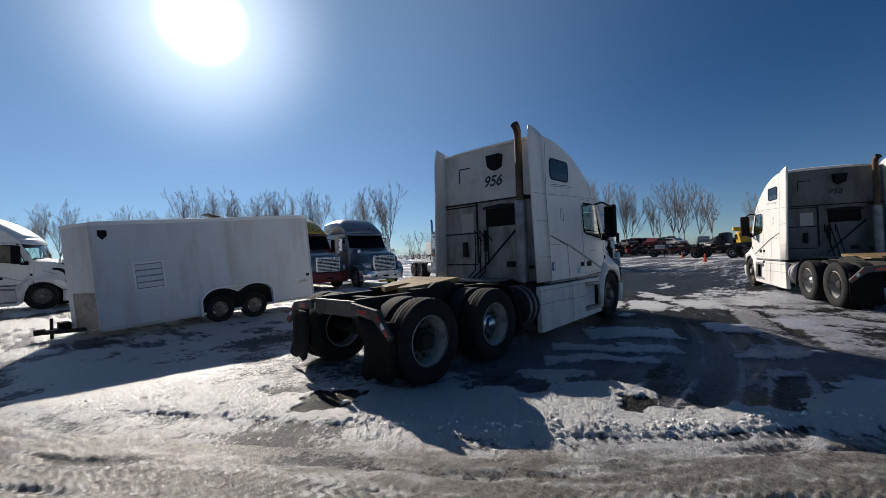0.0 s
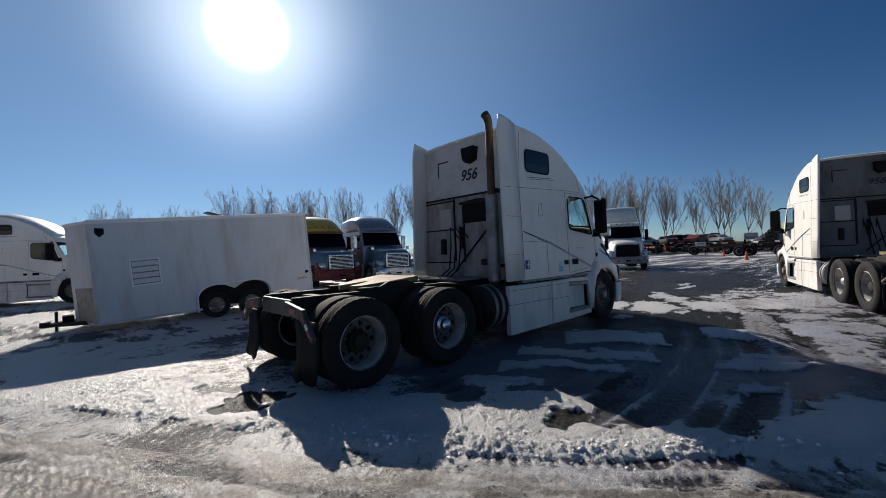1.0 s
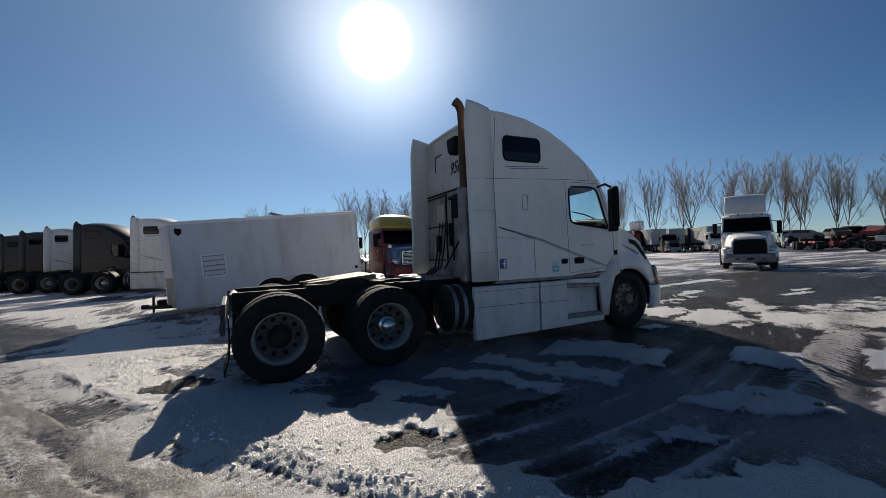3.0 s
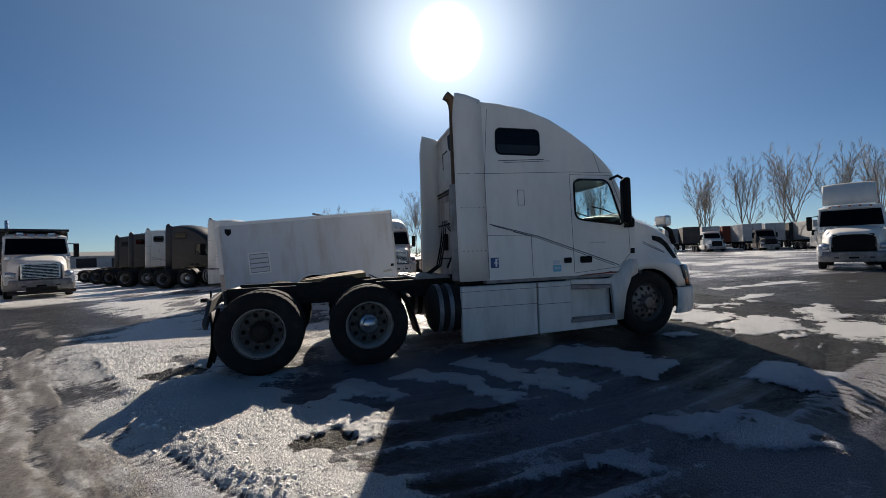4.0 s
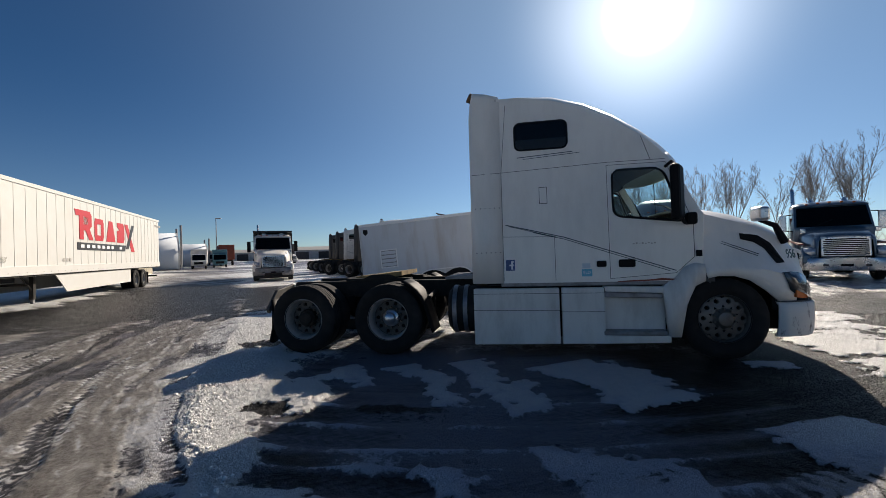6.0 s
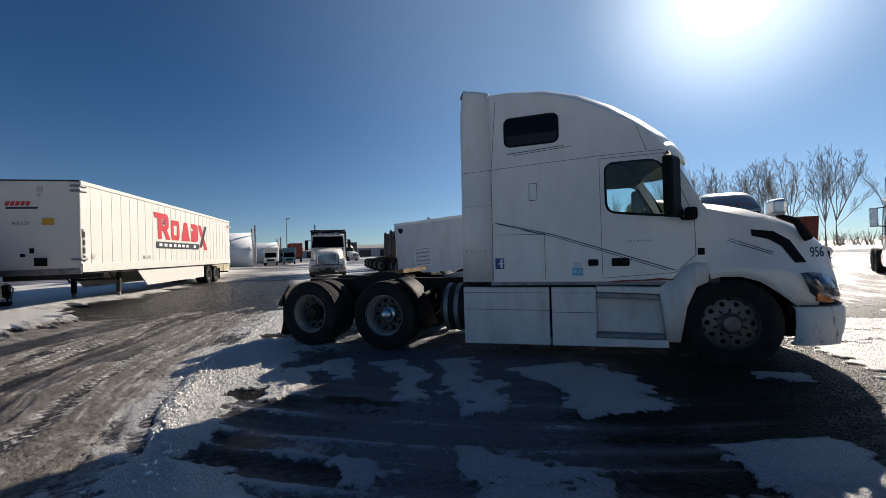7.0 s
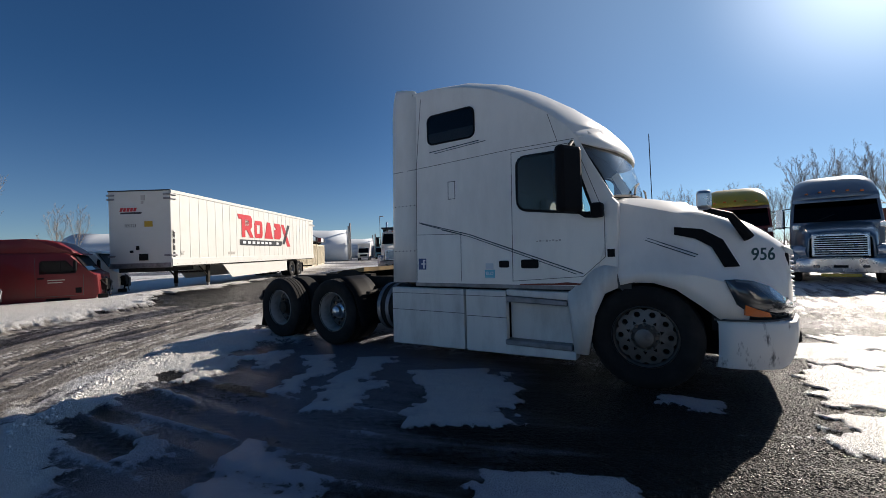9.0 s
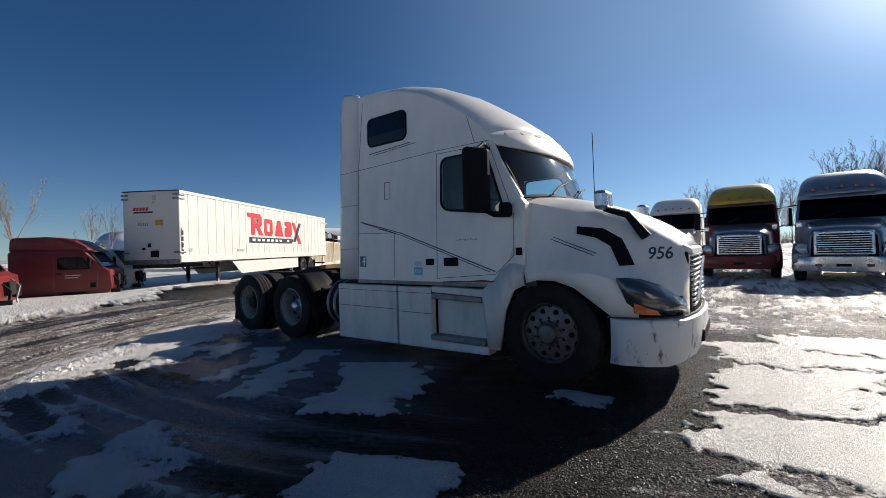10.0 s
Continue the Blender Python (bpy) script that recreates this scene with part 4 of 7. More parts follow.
def sleeper_tractor(m, number, label, body=None, grimy=True, detail=True, group=""):
    body = body or M_WHITE
    lower = M_SKIRT if body is M_WHITE else body
    t = thing("semi_truck", m, label, "truck", group)
    # cab and sleeper shell
    shell = part("roof", loft(roof_rows()), body, t, smooth=True, angle=60)
    solid(shell, 0.04, lining=M_INTERIOR)
    for s in (-1, 1):
        w = part("side_wall", side_polys(s), body, t)
        solid(w, 0.03, lining=M_INTERIOR)
    bm = bmesh.new()
    back = [(-1.15, 2.52), (1.15, 2.52)] + [(r[0][1], r[0][2]) for r in roof_rows()[::-1]]
    prism(bm, back, "x", -2.76, -2.73)
    part("upper_back_wall", bm, (M_BACKTOP if number == "956" else M_SOOT_SHADE if number else M_WHITE_DIRTY) if body is M_WHITE else body, t, "dusty white roof-fairing back panel" if number == "956" else "")
    part("back_wall", PR([(-1.2, 1.0), (1.2, 1.0), (1.15, 2.515), (-1.15, 2.515)], "x", -2.765, -2.73), (M_SOOT_SHADE if number == "958" else M_WHITE_DIRTY) if body is M_WHITE else body, t, "sooty grey sleeper back wall" if body is M_WHITE else "")
    part("sleeper_curtain", B(-1.62, -1.58, -1.12, 1.12, 1.05, 2.9), M_INTERIOR, t)
    part("cab_floor", B(-2.74, -0.1, -1.17, 1.17, 0.98, 1.03), M_INTERIOR, t)
    part("dashboard", PR([(-0.68, 1.45), (-0.60, 1.76), (-0.22, 1.84), (-0.20, 1.45)], "y", -0.98, 0.98, bevel=0.03), M_INTERIOR, t)
    for y in (-0.55, 0.55):
        seat = part("seat", B(-1.35, -0.85, y - 0.26, y + 0.26, 1.25, 1.42, bevel=0.05), M_INTERIOR, t)
        part("backrest", PR([(-1.42, 1.4), (-1.28, 1.4), (-1.42, 2.15), (-1.54, 2.12)], "y", y - 0.24, y + 0.24, bevel=0.04), M_INTERIOR, seat)
    bm = bmesh.new()
    tube(bm, [(-0.72 + 0.09 * math.sin(a), 0.55 + 0.23 * math.cos(a), 1.80 + 0.2 * math.sin(a)) for a in [k * math.pi / 10 for k in range(21)]], 0.017, 6)
    tube(bm, [(-0.72, 0.55, 1.80), (-0.55, 0.55, 1.6)], 0.03, 6)
    part("steering_wheel", bm, M_BLACK, t, smooth=True)
    # windscreen between roof and cowl
    top = [(r[-1][0] - 0.03, r[-1][1] * 0.985, r[-1][2] - 0.03) for r in roof_rows()]
    rows = []
    base = []
    for f in [p[1] / top[-1][1] for p in top]:
        base.append((-0.27 + 0.15 * (1 - abs(f) ** 2.2), f * 1.10, 1.91 + 0.06 * (1 - abs(f) ** 2)))
    for k in range(6):
        u = k / 5
        rows.append([tuple(np.array(a) * (1 - u) + np.array(b) * u + np.array((0.03 * math.sin(math.pi * u), 0, 0))) for a, b in zip(top, base)])
    g = part("windscreen", loft(rows), M_GLASS, t, "tinted windscreen under the roof brow", smooth=True, angle=80)
    g.visible_shadow = False
    bm = bmesh.new()
    for i in (0, -1):
        tube(bm, [r[i] for r in rows], 0.018, 6)
    tube(bm, rows[-1], 0.020, 6)
    part("windscreen_seal", bm, M_BLACK, t, smooth=True)
    part("wiper", T_([(-0.12, -0.60, 1.97), (-0.14, -0.35, 2.08), (-0.145, -0.05, 2.16)], 0.012, 6), M_BLACK, t)
    part("wiper", T_([(-0.09, 0.15, 1.99), (-0.13, 0.45, 2.10), (-0.18, 0.75, 2.16)], 0.012, 6), M_BLACK, t)
    # brow over the windscreen
    rows = []
    for f in [-1.0, -0.96, -0.9, -0.8, -0.68, -0.5, -0.25, 0, 0.25, 0.5, 0.68, 0.8, 0.9, 0.96, 1.0]:
        y = f * side_y(2.56)
        x0 = -0.58 + 0.28 * (1 - abs(f) ** 2.4); z0 = 2.56 + 0.12 * (1 - abs(f) ** 4.5)
        k = 1 - 0.75 * abs(f) ** 5
        rows.append([(x0 - 0.05, y, z0 + 0.062), (x0 - 0.005, y, z0 + 0.006), (x0 + 0.05 * k, y * 0.998, z0 - 0.07 * k), (x0 + 0.085 * k, y * 0.994, z0 - 0.16 * k),
                     (x0 + 0.085 * k, y * 0.99, z0 - 0.205 * k), (x0 + 0.05 * k, y * 0.985, z0 - 0.21 * k)])
    solid(part("sun_visor", loft(rows), body, t, smooth=True, angle=60), 0.025)
    # door windows
    for s in (-1, 1):
        edge, corners = rounded_poly([(-1.27, 1.85), (-0.43, 1.75), (-0.66, 2.45), (-1.27, 2.45)], (0.12, 0.07, 0.13, 0.10))
        g = part("door_window", panel(edge, s, 1.166, 0.006), M_GLASS, t)
        g.visible_shadow = False
        for c in corners:
            part("window_corner", panel(c, s, side_y(2.1) - 0.012, 0.013), body, t)
        fr = bmesh.new()
        tube(fr, [(x, s * (side_y(z) + 0.002), z) for x, z in edge + edge[:1]], 0.015, 6)
        part("window_seal", fr, M_BLACK, t)
        sl = part("sleeper_window", panel(rounded(-2.16, 2.985, 0.335, 0.175, 0.07), s, 1.137, 0.012), M_DARKGLASS, t, "dark tinted sleeper window")
        fr = bmesh.new()
        lp = rounded(-2.16, 2.985, 0.345, 0.185, 0.075)
        tube(fr, [(x, s * 1.143, z) for x, z in lp + lp[:1]], 0.012, 6)
        part("window_seal", fr, M_BLACK, sl)
        # door mirror on its arm
        turn = Matrix.Translation((-0.60, s * 1.46, 0)) @ Matrix.Rotation(radians(30 * s), 4, "Z")
        mir = part("door_mirror", B(-0.055, 0.055, -0.15, 0.15, 1.75, 2.42, bevel=0.045, m=turn), M_BLACK, t, "tall black door mirror")
        part("mirror_arm", T_([(-0.62, s * 1.15, 2.46), (-0.60, s * 1.30, 2.49), (-0.6, s * 1.45, 2.40)], 0.020, 8), M_BLACK, mir)
        part("mirror_arm", T_([(-0.40, s * 1.18, 1.72), (-0.48, s * 1.33, 1.72), (-0.58, s * 1.44, 1.80)], 0.020, 8), M_BLACK, mir)
        part("convex_mirror", B(-0.44, -0.32, s * 1.26 - 0.06, s * 1.26 + 0.06, 1.70, 1.85, bevel=0.03), M_BLACK, mir)
        # hood mirror
        hm = part("hood_mirror", B(0.46, 0.58, s * 0.98 - 0.13, s * 0.98 + 0.13, 1.72, 1.90, bevel=0.035), M_CHROME, t, "chrome hood mirror")
        part("mirror_arm", T_([(0.52, s * 0.98, 1.73), (0.72, s * 0.92, 1.66), (0.86, s * 0.84, 1.45)], [0.025, 0.035, 0.05], 8), M_BLACK, hm)
    # bonnet and fenders
    hood = part("hood", loft(hood_rows()), body, t, smooth=True, angle=38)
    solid(hood, 0.03)
    for s in (-1, 1):
        part("cowl", PR([(-0.48, 1.02), (-0.22, 0.98), (-0.20, 1.84), (-0.27, 1.92), (-0.36, 1.80)], "y", s * 1.06, s * 1.182, bevel=0.015), body, t)
        # hood vent and its black frame
        out = [(0.27, 1.575), (0.50, 1.545), (0.66, 1.44), (0.78, 1.19), (0.66, 1.185), (0.57, 1.37), (0.44, 1.455), (0.27, 1.50)]
        bm = bmesh.new()
        def hy(x, z):
            zt = lerp_table([(-0.24, 1.86), (0.3, 1.71), (0.7, 1.55), (0.95, 1.42)], x)
            ys = lerp_table([(-0.24, 1.03), (0.3, 0.96), (0.78, 0.84), (1.0, 0.72)], x)
            yf = lerp_table([(-0.24, 1.19), (0.0, 1.21), (0.45, 1.20), (0.78, 1.12), (0.95, 1.02)], x)
            zf = lerp_table([(-0.24, 1.18), (0.1, 1.22), (0.45, 1.18), (0.8, 1.08)], x)
            return float(np.interp(z, [zf + 0.04, zt - (zt - zf) * 0.55, zt], [ys + (yf - ys) * 0.62, ys + (yf - ys) * 0.25, ys]))
        vo = [bm.verts.new((x, s * (hy(x, z) + 0.012), z)) for x, z in out]
        vi = [bm.verts.new((x, s * (hy(x, z) - 0.02), z)) for x, z in out]
        bm.faces.new(vo)
        for i in range(len(out)):
            j = (i + 1) % len(out)
            bm.faces.new((vo[i], vo[j], vi[j], vi[i]))
        part("hood_vent", bm, M_BLACK, t, "black hood side vent")
        for (xa, za), (xb, zb) in (((-0.13, 1.545), (0.46, 1.305)), ((-0.04, 1.48), (0.44, 1.285))):
            line = [(xa + (xb - xa) * u, za + (zb - za) * u) for u in (k / 8 for k in range(9))]
            part("stripe", T_([(x, s * (hy(x, z) + 0.006), z) for x, z in line], 0.0045, 5), M_STRIPE, t)
        # small square badge behind the bonnet
        part("badge", panel([(-0.31, 1.30), (-0.24, 1.30), (-0.24, 1.38), (-0.31, 1.38)], s, 1.183, 0.006), M_BLACK, t)
        part("fender_gap", T_([(-0.235, s * 1.195, 1.16), (-0.20, s * 1.215, 1.0), (-0.17, s * 1.212, 0.97)], 0.010, 6), M_SEAM, t)
        # headlamp
        rows = []
        for x, z0, z1, y in ((0.66, 1.06, 1.08, 1.165), (0.74, 0.86, 1.085, 1.148), (0.86, 0.76, 1.07, 1.095), (0.98, 0.74, 1.02, 1.005), (1.08, 0.745, 0.93, 0.89), (1.16, 0.76, 0.86, 0.75)):
            rows.append([(x, s * (y + 0.006), z0), (x + 0.012, s * (y + 0.022), (z0 + z1) / 2), (x, s * (y + 0.002), z1)])
        hl = part("headlamp", loft(rows), M_LENS, t, "clouded swept headlamp", smooth=True)
        solid(hl, 0.05)
        solid(part("turn_signal", loft([[(0.80, s * 1.143, 0.77), (0.80, s * 1.142, 0.86)], [(0.89, s * 1.098, 0.755), (0.89, s * 1.102, 0.82)], [(0.99, s * 1.022, 0.75), (0.97, s * 1.042, 0.79)]]), M_AMBER, hl), 0.03)
    # grille
    gr = part("grille", PR([(1.14, 0.74), (1.19, 0.74), (1.17, 1.30), (1.12, 1.30)], "y", -0.60, 0.60, bevel=0.02), M_BLACK, t)
    for k in range(11):
        z = 0.79 + 0.047 * k
        part("grille_bar", B(1.17, 1.215, -0.54, 0.54, z - 0.009, z + 0.009, bevel=0.005), M_CHROME, gr)
    part("grille_surround", PR([(1.15, 1.29), (1.21, 1.27), (1.20, 1.33), (1.12, 1.37)], "y", -0.58, 0.58, bevel=0.012), body, t)
    bm = bmesh.new()
    tube(bm, [(1.222, 0.42, 1.22), (1.225, -0.42, 0.83)], 0.016, 6)
    part("grille_slash", bm, M_CHROME, gr)
    # bumper wrapping to the wheels
    rows = []
    plan = [(0.60, 1.16), (0.72, 1.18), (0.92, 1.12), (1.06, 1.02), (1.18, 0.82), (1.25, 0.45), (1.27, 0.0)]
    plan = [(x, -y) for x, y in plan] + [(x, y) for x, y in plan[:-1][::-1]]
    for z, ins in ((0.72, 0.05), (0.69, 0.0), (0.52, 0.0), (0.40, 0.015), (0.30, 0.05), (0.29, 0.10)):
        rows.append([(x - ins * (1 if abs(y) < 0.95 else 0.3), y * (1 - ins * 0.5), z + (0.0 if z > 0.35 else 0.02 * (1 - abs(y)))) for x, y in plan])
    solid(part("bumper", loft(rows), M_BUMPER if body is M_WHITE else body, t, "scuffed white wraparound bumper" if body is M_WHITE else "", smooth=True, angle=50), 0.04)
    part("bumper_gap", T_([(x - 0.03, y * 0.985, 0.722) for x, y in plan], 0.010, 6), M_SEAM, t)
    solid(part("bumper_filler", loft([[(x - 0.05, y * 0.965, z) for x, y in plan] for z in (0.62, 0.74, 0.90)]), M_BLACK, t), 0.03)
    part("bumper_intake", B(1.20, 1.275, -0.40, 0.40, 0.42, 0.54, bevel=0.02), M_BLACK, t)
    # side extenders behind the sleeper
    for s in (-1, 1):
        rows = []
        for z in (1.0, 1.6, 2.2, 2.47, 2.52, 2.9, 3.3, 3.5, 3.60, 3.66):
            y = side_y(z)
            xf = -2.70
            low = max(0.0, z - 3.56)
            rows.append([(xf - 0.35 * low, s * (y - 0.25 * low), z - 0.7 * low), (-2.90, s * (y + 0.004 - 0.2 * low), z - 0.25 * low), (-3.05, s * (y - 0.004 - 0.15 * low), z), (-3.13 + 0.04 * max(0, (z - 3.4) / 0.2), s * (y - 0.03 - 0.1 * low), z)])
        solid(part("side_extender", loft(rows), body, t, smooth=True, angle=30), 0.025)
        for z in (1.42, 2.03):
            for k in range(6):
                x = -3.06 + 0.065 * k
                part("rivet", B(x - 0.006, x + 0.006, s * (side_y(z) + 0.0), s * (side_y(z) + 0.009), z - 0.006, z + 0.006), M_SEAM, t)
    # trailing edge of the roof, flat between the extenders
    rows = []
    for r in roof_rows()[1:-1]:
        x, y, z = r[0]
        rows.append([(x + 0.02, y, z - 0.004), (x - 0.05, y, z - 0.006), (x - 0.06, y * 0.995, z - 0.05)])
    solid(part("roof_edge", loft(rows), body, t, smooth=True, angle=50), 0.015)
    # skirts with steps
    for s in (-1, 1):
        def sk(name, pts, y0=1.13, y1=1.225, mt=None, bev=0.012):
            return part(name, PR(pts, "y", s * y0, s * y1, bevel=bev), mt or lower, t)
        sk("rear_skirt", [(-3.12, 0.17), (-1.985, 0.19), (-1.985, 0.93), (-3.12, 0.93)])
        sk("skirt_band", [(-3.122, 0.633), (-1.983, 0.633), (-1.983, 0.639), (-3.122, 0.639)], 1.2, 1.228, M_SEAM, 0)
        sk("front_skirt", [(-1.955, 0.19), (-1.42, 0.20), (-1.42, 0.93), (-1.955, 0.93)])
        sk("skirt_band", [(-1.955, 0.613), (-1.42, 0.613), (-1.42, 0.619), (-1.955, 0.619)], 1.2, 1.228, M_SEAM, 0)
        sk("skirt_band", [(-3.122, 0.857), (-1.42, 0.857), (-1.42, 0.862), (-3.122, 0.862)], 1.2, 1.2285, M_SEAM, 0)
        sk("skirt_backing", [(-2.9, 0.24), (-0.75, 0.26), (-0.75, 0.95), (-2.9, 0.95)], 0.96, 1.0, M_BLACK, 0)
        sk("step_back", [(-1.42, 0.21), (-0.66, 0.22), (-0.66, 0.92), (-1.42, 0.92)], 1.04, 1.10, M_SKIRT)
        sk("lower_step", [(-1.44, 0.31), (-0.68, 0.31), (-0.68, 0.37), (-1.44, 0.37)], 1.08, 1.235, M_SHIELD)
        sk("upper_step", [(-1.42, 0.80), (-0.72, 0.78), (-0.72, 0.84), (-1.42, 0.87)], 1.08, 1.225, M_SHIELD)
        sk("step_sill", [(-1.44, 0.20), (-0.64, 0.22), (-0.64, 0.31), (-1.44, 0.31)], 1.06, 1.23)
        sk("step_header", [(-1.42, 0.875), (-0.70, 0.845), (-0.70, 0.93), (-1.42, 0.945)], 1.08, 1.222)
        # rear leg of the fender
        rows = []
        for x, zb, zt in ((-0.72, 0.86, 0.93), (-0.66, 0.29, 0.97), (-0.60, 0.29, 1.05), (-0.52, 0.29, 1.12), (-0.44, 0.70, 1.18), (-0.34, 0.93, 1.22), (-0.22, 0.99, 1.20)):
            rows.append([(x, s * 1.215, zb), (x, s * 1.23, (zb + zt) / 2), (x, s * 1.20, zt)])
        solid(part("fender_leg", loft(rows), lower, t, smooth=True, angle=60), 0.05)
        sk("sill", [(-2.74, 0.95), (-0.62, 0.95), (-0.62, 1.03), (-2.74, 1.03)], 1.05, 1.19, M_SHIELD, 0.01)
        part("step_catch", B(-1.50, -1.40, s * 1.20 - 0.02, s * 1.20 + 0.045, 0.86, 0.93, bevel=0.015), M_BLACK, t)
    # panel gaps, stripes and handles
    seam(t, [(-2.70, 1.03), (-2.70, 2.50), (-2.62, 3.44)])
    seam(t, [(-3.1, 2.50), (-2.70, 2.51), (-1.32, 2.56), (-0.62, 2.56)])
    seam(t, [(-1.335, 1.04), (-1.335, 2.52), (-0.62, 2.52), (-0.50, 2.20), (-0.33, 1.74), (-0.33, 1.30), (-0.55, 1.10), (-1.335, 1.04)])
    seam(t, [(-2.70, 1.63), (-2.02, 1.61), (-2.02, 1.03)])
    seam(t, [(-2.20, 2.28), (-2.10, 2.28), (-2.10, 2.06), (-2.20, 2.06), (-2.20, 2.28)], 0.007)
    seam(t, [(-0.90, 2.88), (-0.80, 2.57)])
    seam(t, [(-2.66, 1.79), (-1.9, 1.60), (-0.55, 1.13)], 0.011, 0.005, "stripe", M_STRIPE)
    seam(t, [(-2.30, 1.675), (-1.9, 1.575), (-0.62, 1.125)], 0.008, 0.005, "stripe", M_STRIPE)
    seam(t, [(-2.62, 1.77), (-2.0, 1.605)], 0.008, 0.005, "stripe", M_STRIPE)
    seam(t, [(-2.48, 2.70), (-1.75, 2.74)], 0.009, 0.005, "stripe", M_STRIPE)
    seam(t, [(-2.40, 2.675), (-1.66, 2.72)], 0.006, 0.005, "stripe", M_STRIPE)
    for s in (-1, 1):
        part("door_handle", panel(rounded(-1.13, 1.235, 0.10, 0.05, 0.02), s, side_y(1.23), 0.012), M_BLACK, t)
        part("hatch_handle", panel(rounded(-1.44, 1.235, 0.06, 0.04, 0.015), s, side_y(1.23), 0.012), M_BLACK, t)
        part("pillar_trim", PR([(-0.66, 2.46), (-0.57, 2.52), (-0.245, 1.91), (-0.36, 1.88)], "y", s * 1.10, s * 1.150), body, t)
    if detail:
        sq = part("blue_sticker", panel([(-2.67, 1.17), (-2.55, 1.17), (-2.55, 1.315), (-2.67, 1.315)], -1, side_y(1.24), 0.003), M_LOGOBLUE, t, "square blue sticker with a white mark")
        part("sticker_mark", panel([(-2.60, 1.185), (-2.575, 1.185), (-2.575, 1.29), (-2.60, 1.29)], -1, side_y(1.24) + 0.003, 0.002), M_WHITEPRINT, sq)
        part("sticker_mark", panel([(-2.625, 1.235), (-2.56, 1.235), (-2.56, 1.252), (-2.625, 1.252)], -1, side_y(1.24) + 0.003, 0.0025), M_WHITEPRINT, sq)
        part("sticker_mark", panel([(-2.60, 1.28), (-2.56, 1.28), (-2.56, 1.298), (-2.60, 1.298)], -1, side_y(1.24) + 0.003, 0.0025), M_WHITEPRINT, sq)
        st = part("pale_sticker", panel([(-1.69, 1.075), (-1.56, 1.075), (-1.56, 1.17), (-1.69, 1.17)], -1, side_y(1.1), 0.003), M_STICKER, t)
        text_part("lettering", "ELD", 0.055, M_WHITEPRINT, st, Matrix.Translation((-1.625, -side_y(1.1) - 0.006, 1.125)) @ RIGHT)
        part("faded_sticker", panel([(-1.68, 1.18), (-1.58, 1.18), (-1.58, 1.245), (-1.68, 1.245)], -1, side_y(1.2), 0.003), mat("faded_sticker", (0.55, 0.62, 0.66), 0.6), t)
        for k in range(8):
            x = -1.05 + 0.036 * k
            part("scrawl", B(x, x + 0.022, -side_y(1.48) - 0.003, -side_y(1.48) + 0.002, 1.475 + 0.004 * (k % 3), 1.49 + 0.008 * (k % 2)), M_GREYPRINT, t)
        part("rust_edge", PR([(-1.25, 0.995), (-0.60, 1.010), (-0.55, 1.025), (-0.72, 1.038), (-0.86, 1.022), (-1.05, 1.018), (-1.25, 1.006)], "y", -1.209, -1.19), M_RUST, t, "rusted lower door edge")
        text_part("number", number, 0.165, M_NUM, t, Matrix.Translation((0.955, -0.782, 1.288)) @ Matrix.Rotation(radians(39), 4, "Z") @ RIGHT @ Matrix.Rotation(radians(-14), 4, "X"), "dark green fleet number", 0.3, 0.002)
        part("aerial", T_([(-0.10, 0.95, 2.0), (-0.12, 0.98, 3.0)], 0.006, 5), M_BLACK, t)
    # back of the sleeper
    if number:
        text_part("number", number, 0.28 if number == "956" else 0.21, M_NUMBLACK, t, Matrix.Translation((-2.772, -0.08, 2.88)) @ BACK, "dark fleet number", 0.3, 0.005)
    rw = part("rear_window", B(-2.80, -2.75, -0.62, 0.10, 2.02, 2.36, bevel=0.03), M_BLACK, t)
    part("window_hood", PR([(-0.66, 2.34), (0.14, 2.36), (0.12, 2.40), (-0.30, 2.43), (-0.64, 2.40)], "x", -2.83, -2.75), M_FRAME, rw)
    for k, (y, z, w, h) in enumerate(((0.62, 1.45, 0.10, 0.30), (0.10, 1.55, 0.07, 0.40), (-0.45, 1.25, 0.16, 0.10))):
        part("connector_box", B(-2.84, -2.75, y - w / 2, y + w / 2, z, z + h, bevel=0.02), M_FRAME, t)
    part("work_lamp", PR([(-0.34, 3.36), (-0.02, 3.36), (-0.05, 3.14), (-0.14, 3.07), (-0.30, 3.12)], "x", -2.90, -2.75, bevel=0.02), M_BLACK, t)
    part("paper_notice", B(-2.772, -2.75, 0.42, 0.72, 1.95, 2.32), M_GREYPRINT, t)
    for x, y0, y1, z0, z1 in ((-2.785, 0.35, 1.15, 2.448, 2.472), (-2.785, 0.35, 1.15, 1.908, 1.932), (-2.785, 0.35, 1.15, 1.288, 1.312), (-2.79, -1.1, 1.15, 2.50, 2.53),
                               (-2.785, 0.30, 0.335, 1.32, 2.49), (-2.785, 0.06, 0.085, 1.3, 2.4), (-2.77, 0.45, 0.75, 3.22, 3.24), (-2.77, 0.73, 0.75, 2.95, 3.21)):
        part("wall_rib", B(x, -2.75, y0, y1, z0, z1), M_FRAME, t)
    for k in range(3):
        y = 0.20 - 0.12 * k
        part("air_hose", T_([(-2.80, y, 1.75), (-2.95, y + 0.05, 1.95), (-3.0, y, 1.6), (-3.1, y - 0.05, 1.2), (-3.3, y, 1.05)], 0.013, 6), M_BLACK, t, smooth=True)
    part("support_strut", T_([(-2.80, -0.72, 2.05), (-2.90, 0.20, 1.15)], 0.016, 6), M_BLACK, t)
